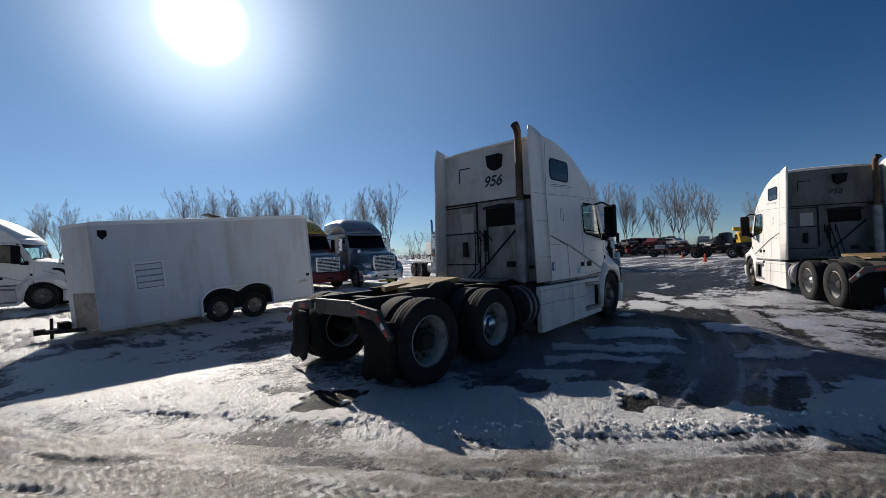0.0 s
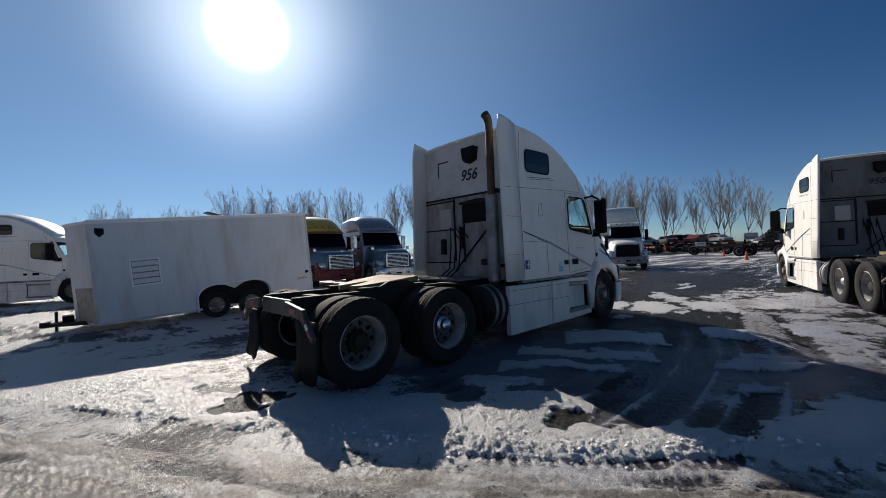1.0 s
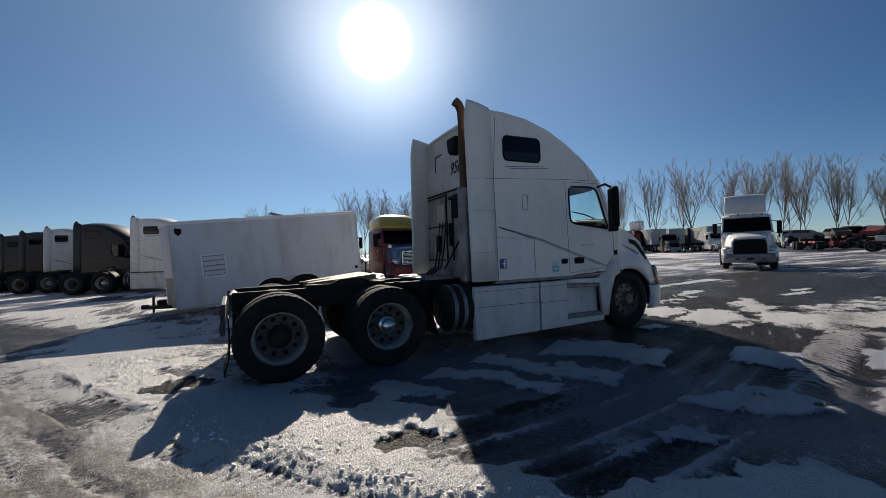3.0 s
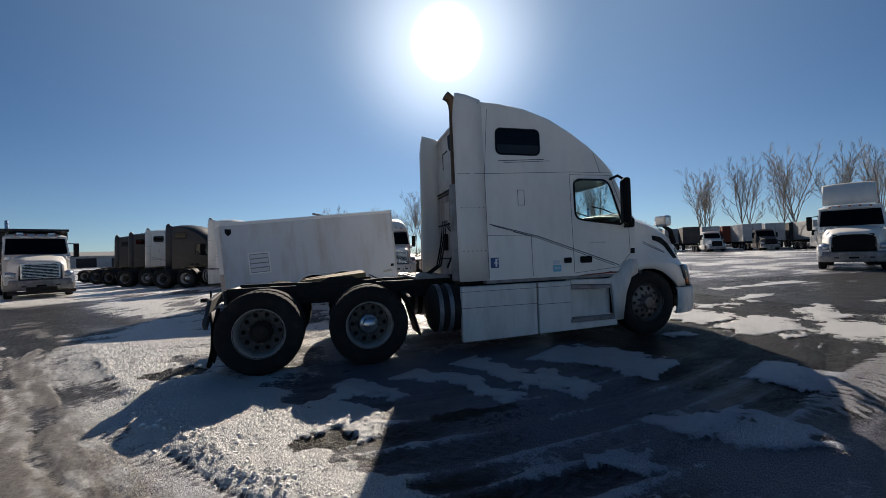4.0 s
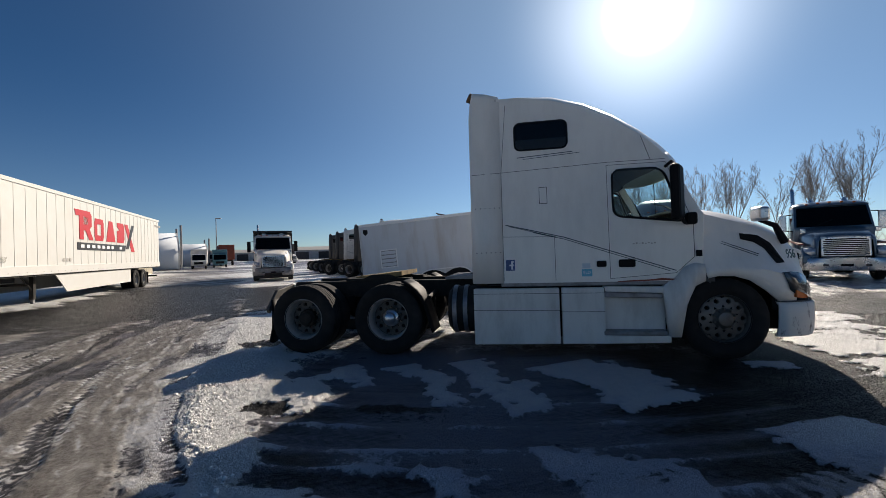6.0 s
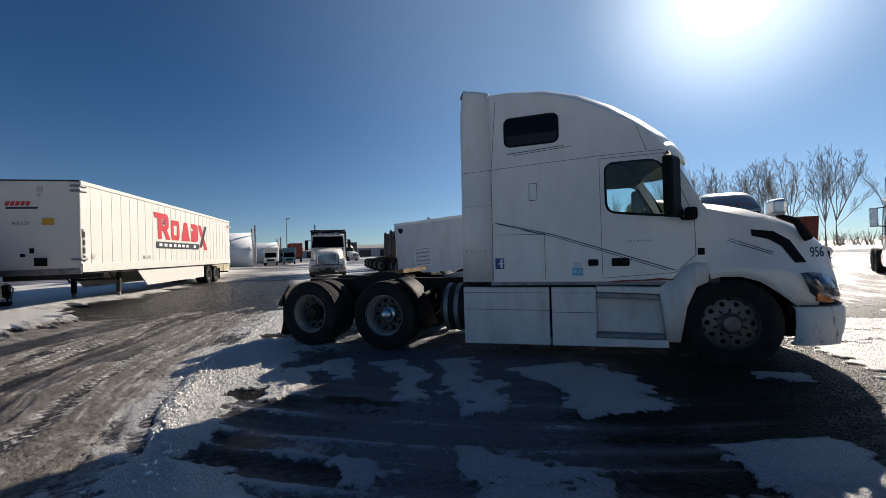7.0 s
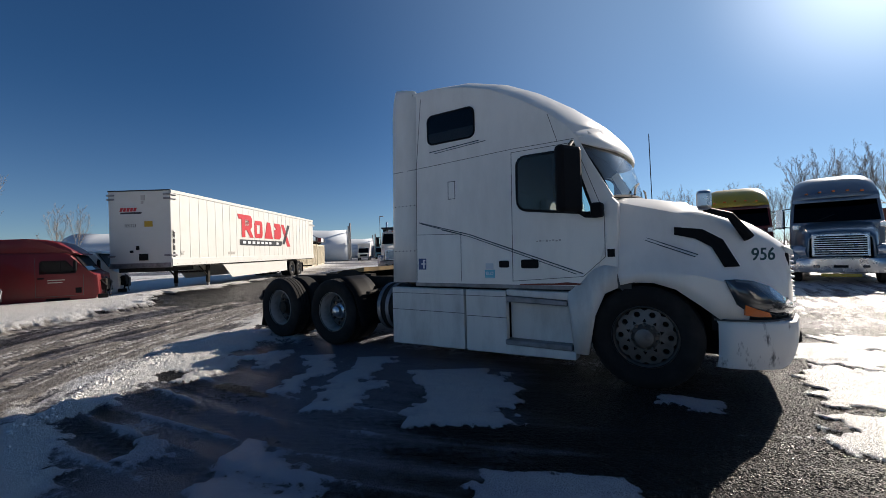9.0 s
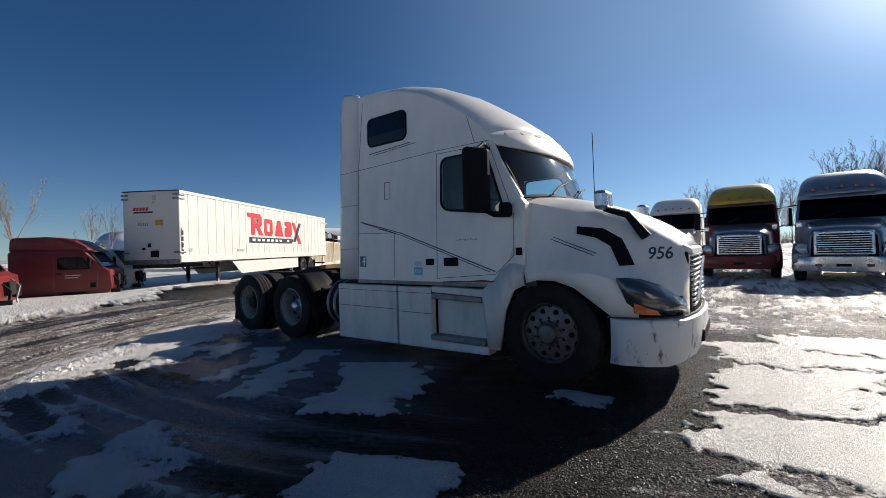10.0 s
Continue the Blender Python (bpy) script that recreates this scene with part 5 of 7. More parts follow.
    st = part("exhaust_pipe", T_([(-3.03, -0.84, 2.20), (-3.03, -0.84, 3.46), (-3.04, -0.842, 3.58), (-3.08, -0.85, 3.66), (-3.15, -0.86, 3.70)], [0.064, 0.064, 0.065, 0.067, 0.07], 18), M_STACK, t, "heat-browned exhaust stack with a curved tip", smooth=True)
    part("heat_shield", T_([(-3.03, -0.84, 1.00), (-3.03, -0.84, 2.40)], 0.102, 20), M_SHIELD, st, "dull steel heat shield", smooth=True)
    for z in (2.46, 1.22):
        part("stack_bracket", B(-3.03, -2.75, -0.92, -0.78, z, z + 0.05, bevel=0.008), M_FRAME, st)
    part("pipe_elbow", T_([(-3.03, -0.84, 1.02), (-3.03, -0.80, 0.86), (-2.95, -0.66, 0.74), (-2.7, -0.5, 0.70)], 0.07, 12), M_STACK, st, smooth=True)
    # chassis
    for s in (-1, 1):
        part("frame_rail", B(-6.20, 1.0, s * 0.43 - 0.045, s * 0.43 + 0.045, 0.76, 1.02, bevel=0.008), M_FRAME, t)
        tk = bmesh.new()
        lathe(tk, [(0.0, -0.62), (0.27, -0.62), (0.325, -0.59), (0.33, -0.5), (0.33, 0.55), (0.27, 0.6), (0.0, 0.6)], 28)
        bmesh.ops.rotate(tk, verts=tk.verts, cent=(0, 0, 0), matrix=Matrix.Rotation(radians(90), 3, "Z"))
        bmesh.ops.translate(tk, verts=tk.verts, vec=(-2.9, s * 0.86, 0.62))
        tank = part("fuel_tank", tk, M_SHIELD if number == "958" else M_FRAME, t, smooth=True)
        for x in (-3.40, -3.25):
            bm = bmesh.new()
            lathe(bm, [(0.335, -0.03), (0.345, -0.03), (0.345, 0.03), (0.335, 0.03)], 28)
            bmesh.ops.rotate(bm, verts=bm.verts, cent=(0, 0, 0), matrix=Matrix.Rotation(radians(90), 3, "Z"))
            bmesh.ops.translate(bm, verts=bm.verts, vec=(x, s * 0.86, 0.62))
            part("tank_strap", bm, M_SHIELD, tank, smooth=True)
    for x in (-3.6, -4.37, -5.03, -5.69):
        part("cross_member", B(x - 0.06, x + 0.06, -0.42, 0.42, 0.78, 0.98), M_FRAME, t)
    part("end_cross_member", PR([(-6.24, 0.80), (-6.06, 0.80), (-6.06, 0.90), (-6.20, 1.00), (-6.24, 1.00)], "y", -0.46, 0.46, bevel=0.01), M_BAR, t, "worn metal end plate between the frame rails")
    dk = part("catwalk", B(-3.62, -3.10, -0.60, 0.60, 1.03, 1.06), M_SHIELD, t)
    for k in range(9):
        part("tread_rib", B(-3.60, -3.12, -0.56 + k * 0.14 - 0.02, -0.56 + k * 0.14 + 0.02, 1.06, 1.075), M_SHIELD, dk)
    # fifth wheel
    bm = bmesh.new()
    pts = [(-4.72, -0.46), (-4.35, -0.50), (-4.35, 0.50), (-4.72, 0.46), (-5.20, 0.33), (-5.28, 0.14), (-4.92, 0.05), (-4.92, -0.05), (-5.28, -0.14), (-5.20, -0.33)]
    va = [bm.verts.new((x, y, 1.13 + (x + 4.72) * 0.10)) for x, y in pts]
    vb = [bm.verts.new((x, y, 1.06 + (x + 4.72) * 0.10)) for x, y in pts]
    bm.faces.new(va); bm.faces.new(vb[::-1])
    for i in range(len(pts)):
        j = (i + 1) % len(pts)
        bm.faces.new((va[i], vb[i], vb[j], va[j]))
    fw = part("fifth_wheel", bm, M_PLATE, t, "greasy rusty fifth-wheel plate")
    for s in (-1, 1):
        part("plate_mount", PR([(-5.3, 1.02), (-4.2, 1.02), (-4.2, 1.06), (-4.40, 1.06), (-4.55, 1.12), (-4.85, 1.12), (-5.0, 1.06), (-5.3, 1.06)], "y", s * 0.43 - 0.06, s * 0.43 + 0.06), M_FRAME, fw)
    for s in (-1, 1):
        for x in (-3.95, -4.75, -5.28):
            bm = bmesh.new()
            lathe(bm, [(0.0, -0.12), (0.12, -0.12), (0.135, -0.06), (0.12, 0.0), (0.135, 0.06), (0.12, 0.12), (0, 0.12)], 14)
            bmesh.ops.rotate(bm, verts=bm.verts, cent=(0, 0, 0), matrix=Matrix.Rotation(radians(90), 3, "X"))
            bmesh.ops.translate(bm, verts=bm.verts, vec=(x, s * 0.43, 0.66))
            part("air_spring", bm, M_BLACK, t, smooth=True)
        # quarter fender ahead of the drive wheels
        rows = []
        for a in (112, 124, 136, 148, 160, 172, 184, 196):
            r = 0.575 + 0.10 * max(0, (a - 165) / 31) ** 2
            rows.append([(-4.37 - r * math.cos(radians(a)), s * y, 0.51 + r * math.sin(radians(a))) for y in (0.70, 0.85, 1.05, 1.22)])
        solid(part("quarter_fender", loft(rows), M_BLACK, t, smooth=True), 0.02)
        part("fender_arm", T_([(-3.80, s * 0.45, 0.85), (-3.80, s * 1.0, 0.80)], 0.03, 8), M_FRAME, t)
        # light bar and mud flap
        lb = part("light_bar", PR([(s * 0.46, 0.99), (s * 0.95, 0.93), (s * 1.20, 0.66), (s * 1.16, 0.60), (s * 0.90, 0.82), (s * 0.46, 0.86)], "x", -6.30, -6.25, bevel=0.008), M_BAR, t, "dented metal light bar")
        for k in range(3):
            part("reflector", PR([(s * (0.98 + 0.07 * k), 0.875 - 0.075 * k), (s * (1.03 + 0.07 * k), 0.825 - 0.075 * k), (s * (1.0 + 0.07 * k), 0.795 - 0.075 * k), (s * (0.95 + 0.07 * k), 0.845 - 0.075 * k)], "x", -6.308, -6.29), M_REDLENS if k != 1 else M_WHITEPRINT, lb)
        part("tail_lamp", B(-6.31, -6.27, s * 0.70 - 0.09, s * 0.70 + 0.09, 0.86, 0.92, bevel=0.01), M_REDLENS, lb)
        rows = []
        for z, dx in ((0.80, 0), (0.6, 0.01), (0.36, 0.0), (0.14, -0.05)):
            rows.append([(-6.24 + dx + 0.015 * math.sin(7 * y), s * y, z + (0.03 * math.sin(23 * y) if z < 0.2 else 0)) for y in (0.64, 0.75, 0.86, 0.97, 1.08, 1.17)])
        solid(part("mud_flap", loft(rows), M_BLACK, t, "black rubber mud flap", smooth=True), 0.012)
    for s in (-1, 1):
        part("inner_fender", B(-0.72, 1.0, s * 0.66 - 0.015, s * 0.66 + 0.015, 0.30, 1.30, bevel=0.01), M_BLACK, t)
    part("steer_axle", T_([(0, -0.95, 0.48), (0, 0.95, 0.48)], 0.06, 10), M_FRAME, t)
    part("engine_block", B(-0.2, 0.95, -0.42, 0.42, 0.45, 1.25, bevel=0.05), M_FRAME, t)
    part("chassis_belly", B(-3.0, -0.3, -0.8, 0.8, 0.5, 0.9, bevel=0.05), M_FRAME, t)
    for s in (-1, 1):
        wheel(t, 0, s * 1.04, "front", nuts=detail)
    tandem(t, (-5.69, -4.37), ("rear_hub", "chrome_hub"), nuts=detail)
    return t


sleeper_tractor(pose(0, 0, 0.0), "956", "white aerodynamic sleeper semi tractor with a bare grimy chassis", group="white fleet tractors")
sleeper_tractor(pose(9.3, -3.9, 0.0, 0, 0, 21), "958", "white sleeper semi tractor with dark grimy, shaded back wall, parked alongside", detail=True, group="white fleet tractors")
ROW = [(-7.9, 18.0, M_WHITE, "white sleeper semi tractor parked in a row of tractors"),
       (-11.1, 21.5, M_DARKPAINT, "black sleeper semi tractor parked in a row of tractors"),
       (-13.5, 25.0, M_WHITE, "white sleeper semi tractor parked in a row of tractors"),
       (-15.9, 28.5, M_DARKPAINT, "black sleeper semi tractor parked in a row of tractors"),
       (-18.3, 32.0, M_DARKPAINT, "black sleeper semi tractor parked in a row of tractors")]
for x, y, body, label in ROW:
    sleeper_tractor(pose(x, y, 0, 0, 0, -18), "", label, body=body, detail=False, group="row of parked tractors")


# ---- other lorries ----
def taper(bm, z0, k):
    """Draws the sides in above z0."""
    for v in bm.verts:
        if v.co.z > z0:
            v.co.y *= 1 - k * (v.co.z - z0)


def conventional(m, label, cab, roof=None, hood=None, low=None, sleeper="high", bumper=None, stack=0, board=False, beacons=False,
                 visor=None, grille=None, dump=False, plate=False, group="", stripe=None, wheels=True):
    """A bonneted lorry: x forward, front bumper at 0."""
    roof, hood, low, bumper, grille = roof or cab, hood or cab, low or cab, bumper or M_CHROME, grille or M_CHROME
    t = thing("semi_truck" if not dump else "dump_truck", m, label, "truck" if not dump else "dump truck", group)
    # bonnet
    rows = []
    for x, zt, zs, ys in ((-0.10, 1.60, 1.44, 0.70), (-0.16, 1.68, 1.48, 0.77), (-0.40, 1.76, 1.53, 0.84), (-0.9, 1.87, 1.58, 0.91), (-1.4, 1.96, 1.62, 0.98), (-1.9, 2.02, 1.68, 1.03)):
        half = [(0, zt), (ys * 0.5, zt - 0.015), (ys * 0.85, zt - 0.07), (ys, zs), (ys + 0.03, 1.05), (ys + 0.03, 0.78)]
        rows.append([(x, -y, z) for y, z in half[::-1]] + [(x, y, z) for y, z in half[1:]])
    solid(part("hood", loft(rows), hood, t, smooth=True, angle=50), 0.03)
    for s in (-1, 1):
        rows = []
        for a in range(-10, 195, 15):
            r = 0.60
            x, z = -1.15 + r * math.cos(radians(a)), 0.52 + r * math.sin(radians(a)) * 0.98
            rows.append([(x, s * 0.80, z), (x * 0.99 - 0.0115, s * 1.0, z + 0.03), (x, s * 1.19, z), (x, s * 1.21, z - 0.05 * abs(math.sin(radians(a))))])
        solid(part("fender", loft(rows), low, t, smooth=True, angle=60), 0.04)
        lampz = 1.05
        rows = []
        for x, y, h in ((-0.52, 1.17, 0.07), (-0.32, 1.11, 0.14), (-0.17, 0.98, 0.16), (-0.10, 0.80, 0.12)):
            rows.append([(x, s * y, lampz - h), (x + 0.03, s * (y + 0.02), lampz), (x - 0.03, s * (y - 0.01), lampz + h)])
        solid(part("headlamp", loft(rows), M_LENSW, t, smooth=True), 0.06)
        part("fender_nose", PR([(-0.62, 0.62), (-0.14, 0.62), (-0.14, 0.92), (-0.42, 1.24), (-0.62, 1.22)], "y", s * 0.72, s * 1.16, bevel=0.04), low, t)
    # grille
    gr = part("grille", PR([(-0.20, 0.86), (-0.07, 0.86), (-0.11, 1.60), (-0.22, 1.60)], "y", -0.66, 0.66, bevel=0.04), grille, t, "bright grille with dark gaps")
    for k in range(9):
        z = 0.92 + 0.068 * k
        part("grille_slot", B(-0.14, -0.064 - (z - 0.86) * 0.054, -0.59 + 0.05 * (k == 8), 0.59 - 0.05 * (k == 8), z, z + 0.047), M_BLACK, gr)
    # bumper
    plan = [(-0.55, 1.20), (-0.25, 1.17), (-0.07, 0.95), (0.0, 0.5), (0.02, 0)]
    plan = [(x, -y) for x, y in plan] + [(x, y) for x, y in plan[:-1][::-1]]
    rows = [[(x - i, y, z) for x, y in plan] for z, i in ((0.84, 0.05), (0.80, 0.0), (0.54, 0.0), (0.38, 0.03), (0.36, 0.08))]
    bp = solid(part("bumper", loft(rows), bumper, t, smooth=True, angle=50), 0.04)
    part("bumper_opening", B(-0.05, 0.03, -0.16, 0.16, 0.52, 0.60), M_BLACK, bp)
    for s in (-1, 1):
        part("fog_lamp", B(-0.06, 0.018, s * 0.55 - 0.08, s * 0.55 + 0.08, 0.52, 0.60, bevel=0.02), M_LENS, bp)
    if plate:
        part("tow_plate", B(-0.02, 0.03, -0.45, 0.45, 0.24, 0.34, bevel=0.01), M_YELLOW, bp, "yellow plate under the bumper")
    # cab
    back = -3.35 if sleeper is None else -5.2
    if sleeper == "high":
        prof = [(-1.85, 1.0), (-1.80, 1.88), (-2.18, 2.62), (-2.10, 2.74), (-2.55, 3.22), (-3.05, 3.58), (-3.6, 3.68), (back, 3.62), (back, 1.0)]
    elif sleeper == "mid":
        prof = [(-1.85, 1.0), (-1.80, 1.88), (-2.18, 2.62), (-2.10, 2.72), (-2.5, 2.98), (-3.0, 3.16), (back, 3.2), (back, 1.0)]
    else:
        prof = [(-1.85, 1.0), (-1.80, 1.88), (-2.15, 2.58), (-2.05, 2.68), (-2.4, 2.80), (-3.2, 2.80), (back, 2.70), (back, 1.0)]
    lowp = [(-1.85, 1.0), (-1.80, 1.96), (-2.22, 2.84), (back, 2.84), (back, 1.0)]
    bm = PR(lowp, "y", -1.17, 1.17, bevel=0.05); taper(bm, 1.9, 0.055)
    part("cab", bm, cab, t, smooth=True)
    if sleeper == "high":
        side = [(back, 3.42), (-4.2, 3.50), (-3.5, 3.48), (-3.05, 3.40), (-2.70, 3.22), (-2.38, 2.98), (-2.22, 2.84)]
        mid = [(back, 3.62), (-4.2, 3.72), (-3.5, 3.72), (-2.98, 3.62), (-2.58, 3.38), (-2.24, 3.04), (-2.10, 2.86)]
    else:
        side = [(back, 2.88), (-3.1, 2.94), (-2.9, 2.94), (-2.65, 2.93), (-2.45, 2.91), (-2.27, 2.87), (-2.22, 2.84)]
        mid = [(back, 2.96), (-3.1, 3.06), (-2.8, 3.07), (-2.5, 3.04), (-2.35, 2.99), (-2.12, 2.90), (-2.08, 2.85)]
    rows = []
    for f in (-1.0, -0.999, -0.985, -0.93, -0.82, -0.6, -0.3, 0, 0.3, 0.6, 0.82, 0.93, 0.985, 0.999, 1.0):
        row = []
        for (xa, za), (xb, zb) in zip(side, mid):
            w = 1 - abs(f) ** 6
            z = za + (zb - za) * w if abs(f) < 1 else 2.82
            row.append((xa + (xb - xa) * (1 - abs(f) ** 3), f * (1.115 - 0.13 * (za - 2.84)), z))
        rows.append(row)
    rf = solid(part("roof", loft(rows), roof, t, smooth=True, angle=50), 0.03)
    part("roof_back", PR([(r[0][1], r[0][2]) for r in rows], "x", back - 0.01, back + 0.02), roof, t)
    # windscreen and windows
    k = Vector((-0.42, 0, 0.88)).normalized()
    nrm = Vector((k.z, 0, -k.x))
    a, b = Vector((-1.825, 0, 2.01)) + nrm * 0.012, Vector((-2.19, 0, 2.775)) + nrm * 0.012
    bm = bmesh.new()
    vs = [bm.verts.new(p) for p in (a + Vector((0, -1.08, 0)), a + Vector((0.03, 0, 0)), a + Vector((0, 1.08, 0)), b + Vector((0, 1.02, 0)), b + Vector((0.03, 0, 0)), b + Vector((0, -1.02, 0)))]
    bm.faces.new((vs[0], vs[1], vs[4], vs[5])); bm.faces.new((vs[1], vs[2], vs[3], vs[4]))
    ws = solid(part("windscreen", bm, M_DARKGLASS, t, "dark windscreen"), 0.01)
    part("wiper", T_([tuple(a + Vector((0.03, -0.5, 0.02))), tuple(a + Vector((-0.08, 0.0, 0.25)))], 0.014, 5), M_BLACK, t)
    if visor:
        solid(part("visor", loft([[(-2.20, y, 2.86), (-1.93 + 0.06 * (1 - y * y), y, 2.72)] for y in (-1.08, -0.6, 0, 0.6, 1.08)]), visor, t), 0.02)
    for s in (-1, 1):
        part("door_window", panel([(-2.95, 1.92), (-2.05, 1.92), (-2.32, 2.64), (-2.95, 2.64)], s, 1.125, 0.02), M_DARKGLASS, t)
        part("door_gap", T_([(-2.0, s * 1.178, 1.05), (-2.0, s * 1.178, 1.86)], 0.008, 5), M_SEAM, t)
        part("door_gap", T_([(-3.02, s * 1.178, 1.05), (-3.02, s * 1.178, 1.86), (-3.02, s * 1.145, 2.55)], 0.008, 5), M_SEAM, t)
        part("door_handle", panel(rounded(-2.85, 1.62, 0.09, 0.03, 0.012), s, 1.17, 0.03), M_CHROME, t)
        mi = part("door_mirror", B(-2.20, -2.08, s * 1.45 - 0.12, s * 1.45 + 0.10, 1.85, 2.55, bevel=0.04), M_CHROME if bumper is M_CHROME else M_BLACK, t)
        part("mirror_arm", T_([(-2.15, s * 1.12, 2.56), (-2.12, s * 1.45, 2.52)], 0.02, 6), M_BLACK, mi)
        part("mirror_arm", T_([(-2.10, s * 1.16, 1.86), (-2.12, s * 1.45, 1.90)], 0.02, 6), M_BLACK, mi)
        part("hood_mirror", B(-0.95, -0.85, s * 1.02 - 0.08, s * 1.02 + 0.08, 1.74, 1.92, bevel=0.03), M_CHROME, t)
        part("step_fairing", PR([(-3.4, 0.38), (-1.80, 0.38), (-1.85, 1.0), (-3.4, 1.0)], "y", s * 1.0, s * 1.18, bevel=0.03), low, t)
        part("step", B(-2.8, -2.0, s * 1.10 - 0.06, s * 1.10 + 0.10, 0.66, 0.70), M_SHIELD, t)
        if sleeper:
            part("sleeper_fairing", PR([(back, 0.38), (-3.42, 0.38), (-3.42, 1.0), (back, 1.0)], "y", s * 1.0, s * 1.17, bevel=0.03), low, t)
        if stripe:
            part("stripe", PR([(-3.3, 1.45), (-0.75, 1.30), (-0.75, 1.36), (-3.3, 1.55)], "y", s * 1.03, s * 1.185), stripe, t)
    for y in (-0.7, -0.35, 0, 0.35, 0.7):
        part("marker_lamp", B(-2.30, -2.16, y - 0.045, y + 0.045, (2.95 if not sleeper else 3.06) - 0.10 * y * y, (3.01 if not sleeper else 3.12) - 0.10 * y * y, bevel=0.015), M_AMBER, rf)
    if board:
        solid(part("air_deflector", loft([[(-2.62, y, 3.06), (-2.80, y, 3.60), (-3.05, y, 4.15 - 0.06 * abs(y) ** 3)] for y in (-0.95, -0.88, -0.5, 0, 0.5, 0.88, 0.95)]), roof, t, "tilted white roof air deflector", smooth=True), 0.03)
        part("deflector_stay", T_([(-3.05, 0, 3.95), (-3.3, 0, 2.9)], 0.03, 6), M_BLACK, t)
    if beacons:
        for y in (-0.5, 0.5):
            part("beacon", T_([(-2.6, y, 3.02), (-2.6, y, 3.09), (-2.6, y, 3.18)], [0.09, 0.09, 0.04], 12), M_CHROME, rf, smooth=True)
    for s in ((-1, 1) if stack == 2 else (stack,) if stack else ()):
        part("exhaust_pipe", T_([(back - 0.15, s * 0.95, 1.0), (back - 0.15, s * 0.95, 3.55), (back - 0.25, s * 0.95, 3.72 if sleeper != "high" else 3.95)], 0.07, 12), M_CHROME, t, smooth=True)
    # chassis
    rear = back - 3.2
    for s in (-1, 1):
        part("frame_rail", B(rear - 0.5, -0.3, s * 0.43 - 0.045, s * 0.43 + 0.045, 0.76, 1.0), M_FRAME, t)
        wheel(t, -1.15, s * 1.03, "front")
        part("mud_flap", B(rear - 0.52, rear - 0.50, s * 0.9 - 0.28, s * 0.9 + 0.28, 0.2, 0.9), M_BLACK, t)
        part("fuel_tank", PR(rounded(s * 0.86, 0.66, 0.30, 0.30, 0.18), "x", back - 0.7, back + 0.7), M_SHIELD, t, smooth=True)
    part("underbody", B(back, -0.4, -0.7, 0.7, 0.5, 1.0, bevel=0.05), M_FRAME, t)
    tandem(t, (rear, rear + 1.32))
    if dump:
        bx = part("dump_body", PR([(rear - 1.4, 1.25), (back - 0.12, 1.25), (back - 0.12, 3.16), (-2.45, 3.16), (-2.45, 3.28), (rear - 1.5, 3.28)], "y", -1.22, 1.22, bevel=0.02), M_DARKPAINT, t, "black steel dump body with a cab shield")
        for k in range(7):
            for s in (-1, 1):
                x = back - 0.3 - k * 0.62
                part("side_rib", B(x - 0.05, x + 0.05, s * 1.22 - 0.03, s * 1.22 + 0.05, 1.25, 3.2), M_DARKPAINT, bx)
        for y in (-0.55, 0.55):
            part("work_lamp", B(-2.47, -2.30, y - 0.12, y + 0.12, 2.98, 3.09, bevel=0.02), M_LENSW, t)
        ph = part("plough_hitch", B(0.0, 0.55, -0.5, 0.5, 0.30, 0.52, bevel=0.03), M_FRAME, t, "snowy plough hitch below the bumper")
        part("hitch_arm", B(0.3, 0.6, -1.1, 1.1, 0.22, 0.36, bevel=0.02), M_FRAME, ph)
    return t


conventional(pose(1.5, 12.8, 0, 0, 0, -92), "red, yellow and steel-blue sleeper semi truck with a chrome grille", M_REDPAINT, roof=M_YELLOW, hood=M_BLUEPAINT, low=M_REDPAINT, bumper=M_REDPAINT, group="front row of parked trucks", visor=M_REDPAINT)
conventional(pose(4.0, 11.6, 0, 0, 0, -98), "steel-blue sleeper semi truck with a wide chrome bumper", M_GREYPAINT, low=M_BLUEPAINT, hood=M_BLUEPAINT, stack=1, sleeper="high", plate=True, group="front row of parked trucks", visor=M_GREYPAINT)
conventional(pose(-1.2, 16.6, 0, 0, 0, -90), "white high-roof sleeper semi truck beside the tri-coloured one", M_WHITE, bumper=M_BUMPER, group="front row of parked trucks")
conventional(pose(-4.6, 22.0, 0, 0, 0, -86), "white high-roof sleeper semi truck behind the cargo trailer", M_WHITE, bumper=M_BUMPER, group="front row of parked trucks")
conventional(pose(8.9, 9.9, 0, 0, 0, -113), "steel-blue day-cab semi truck with roof beacons and a red stripe", M_BLUEPAINT, sleeper=None, stack=-1, beacons=True, stripe=M_REDPAINT)
conventional(pose(17.3, 5.8, 0, 0, 0, -149), "white day-cab semi truck with a tilted roof air deflector", M_WHITE, sleeper=None, board=True, bumper=M_SHIELD, grille=M_BLACK)
conventional(pose(-17.5, 16.0, 0, 0, 0, -57), "white dump truck with a black dump body and plough hitch", M_WHITE, sleeper=None, dump=True, bumper=M_SHIELD, stack=-1)


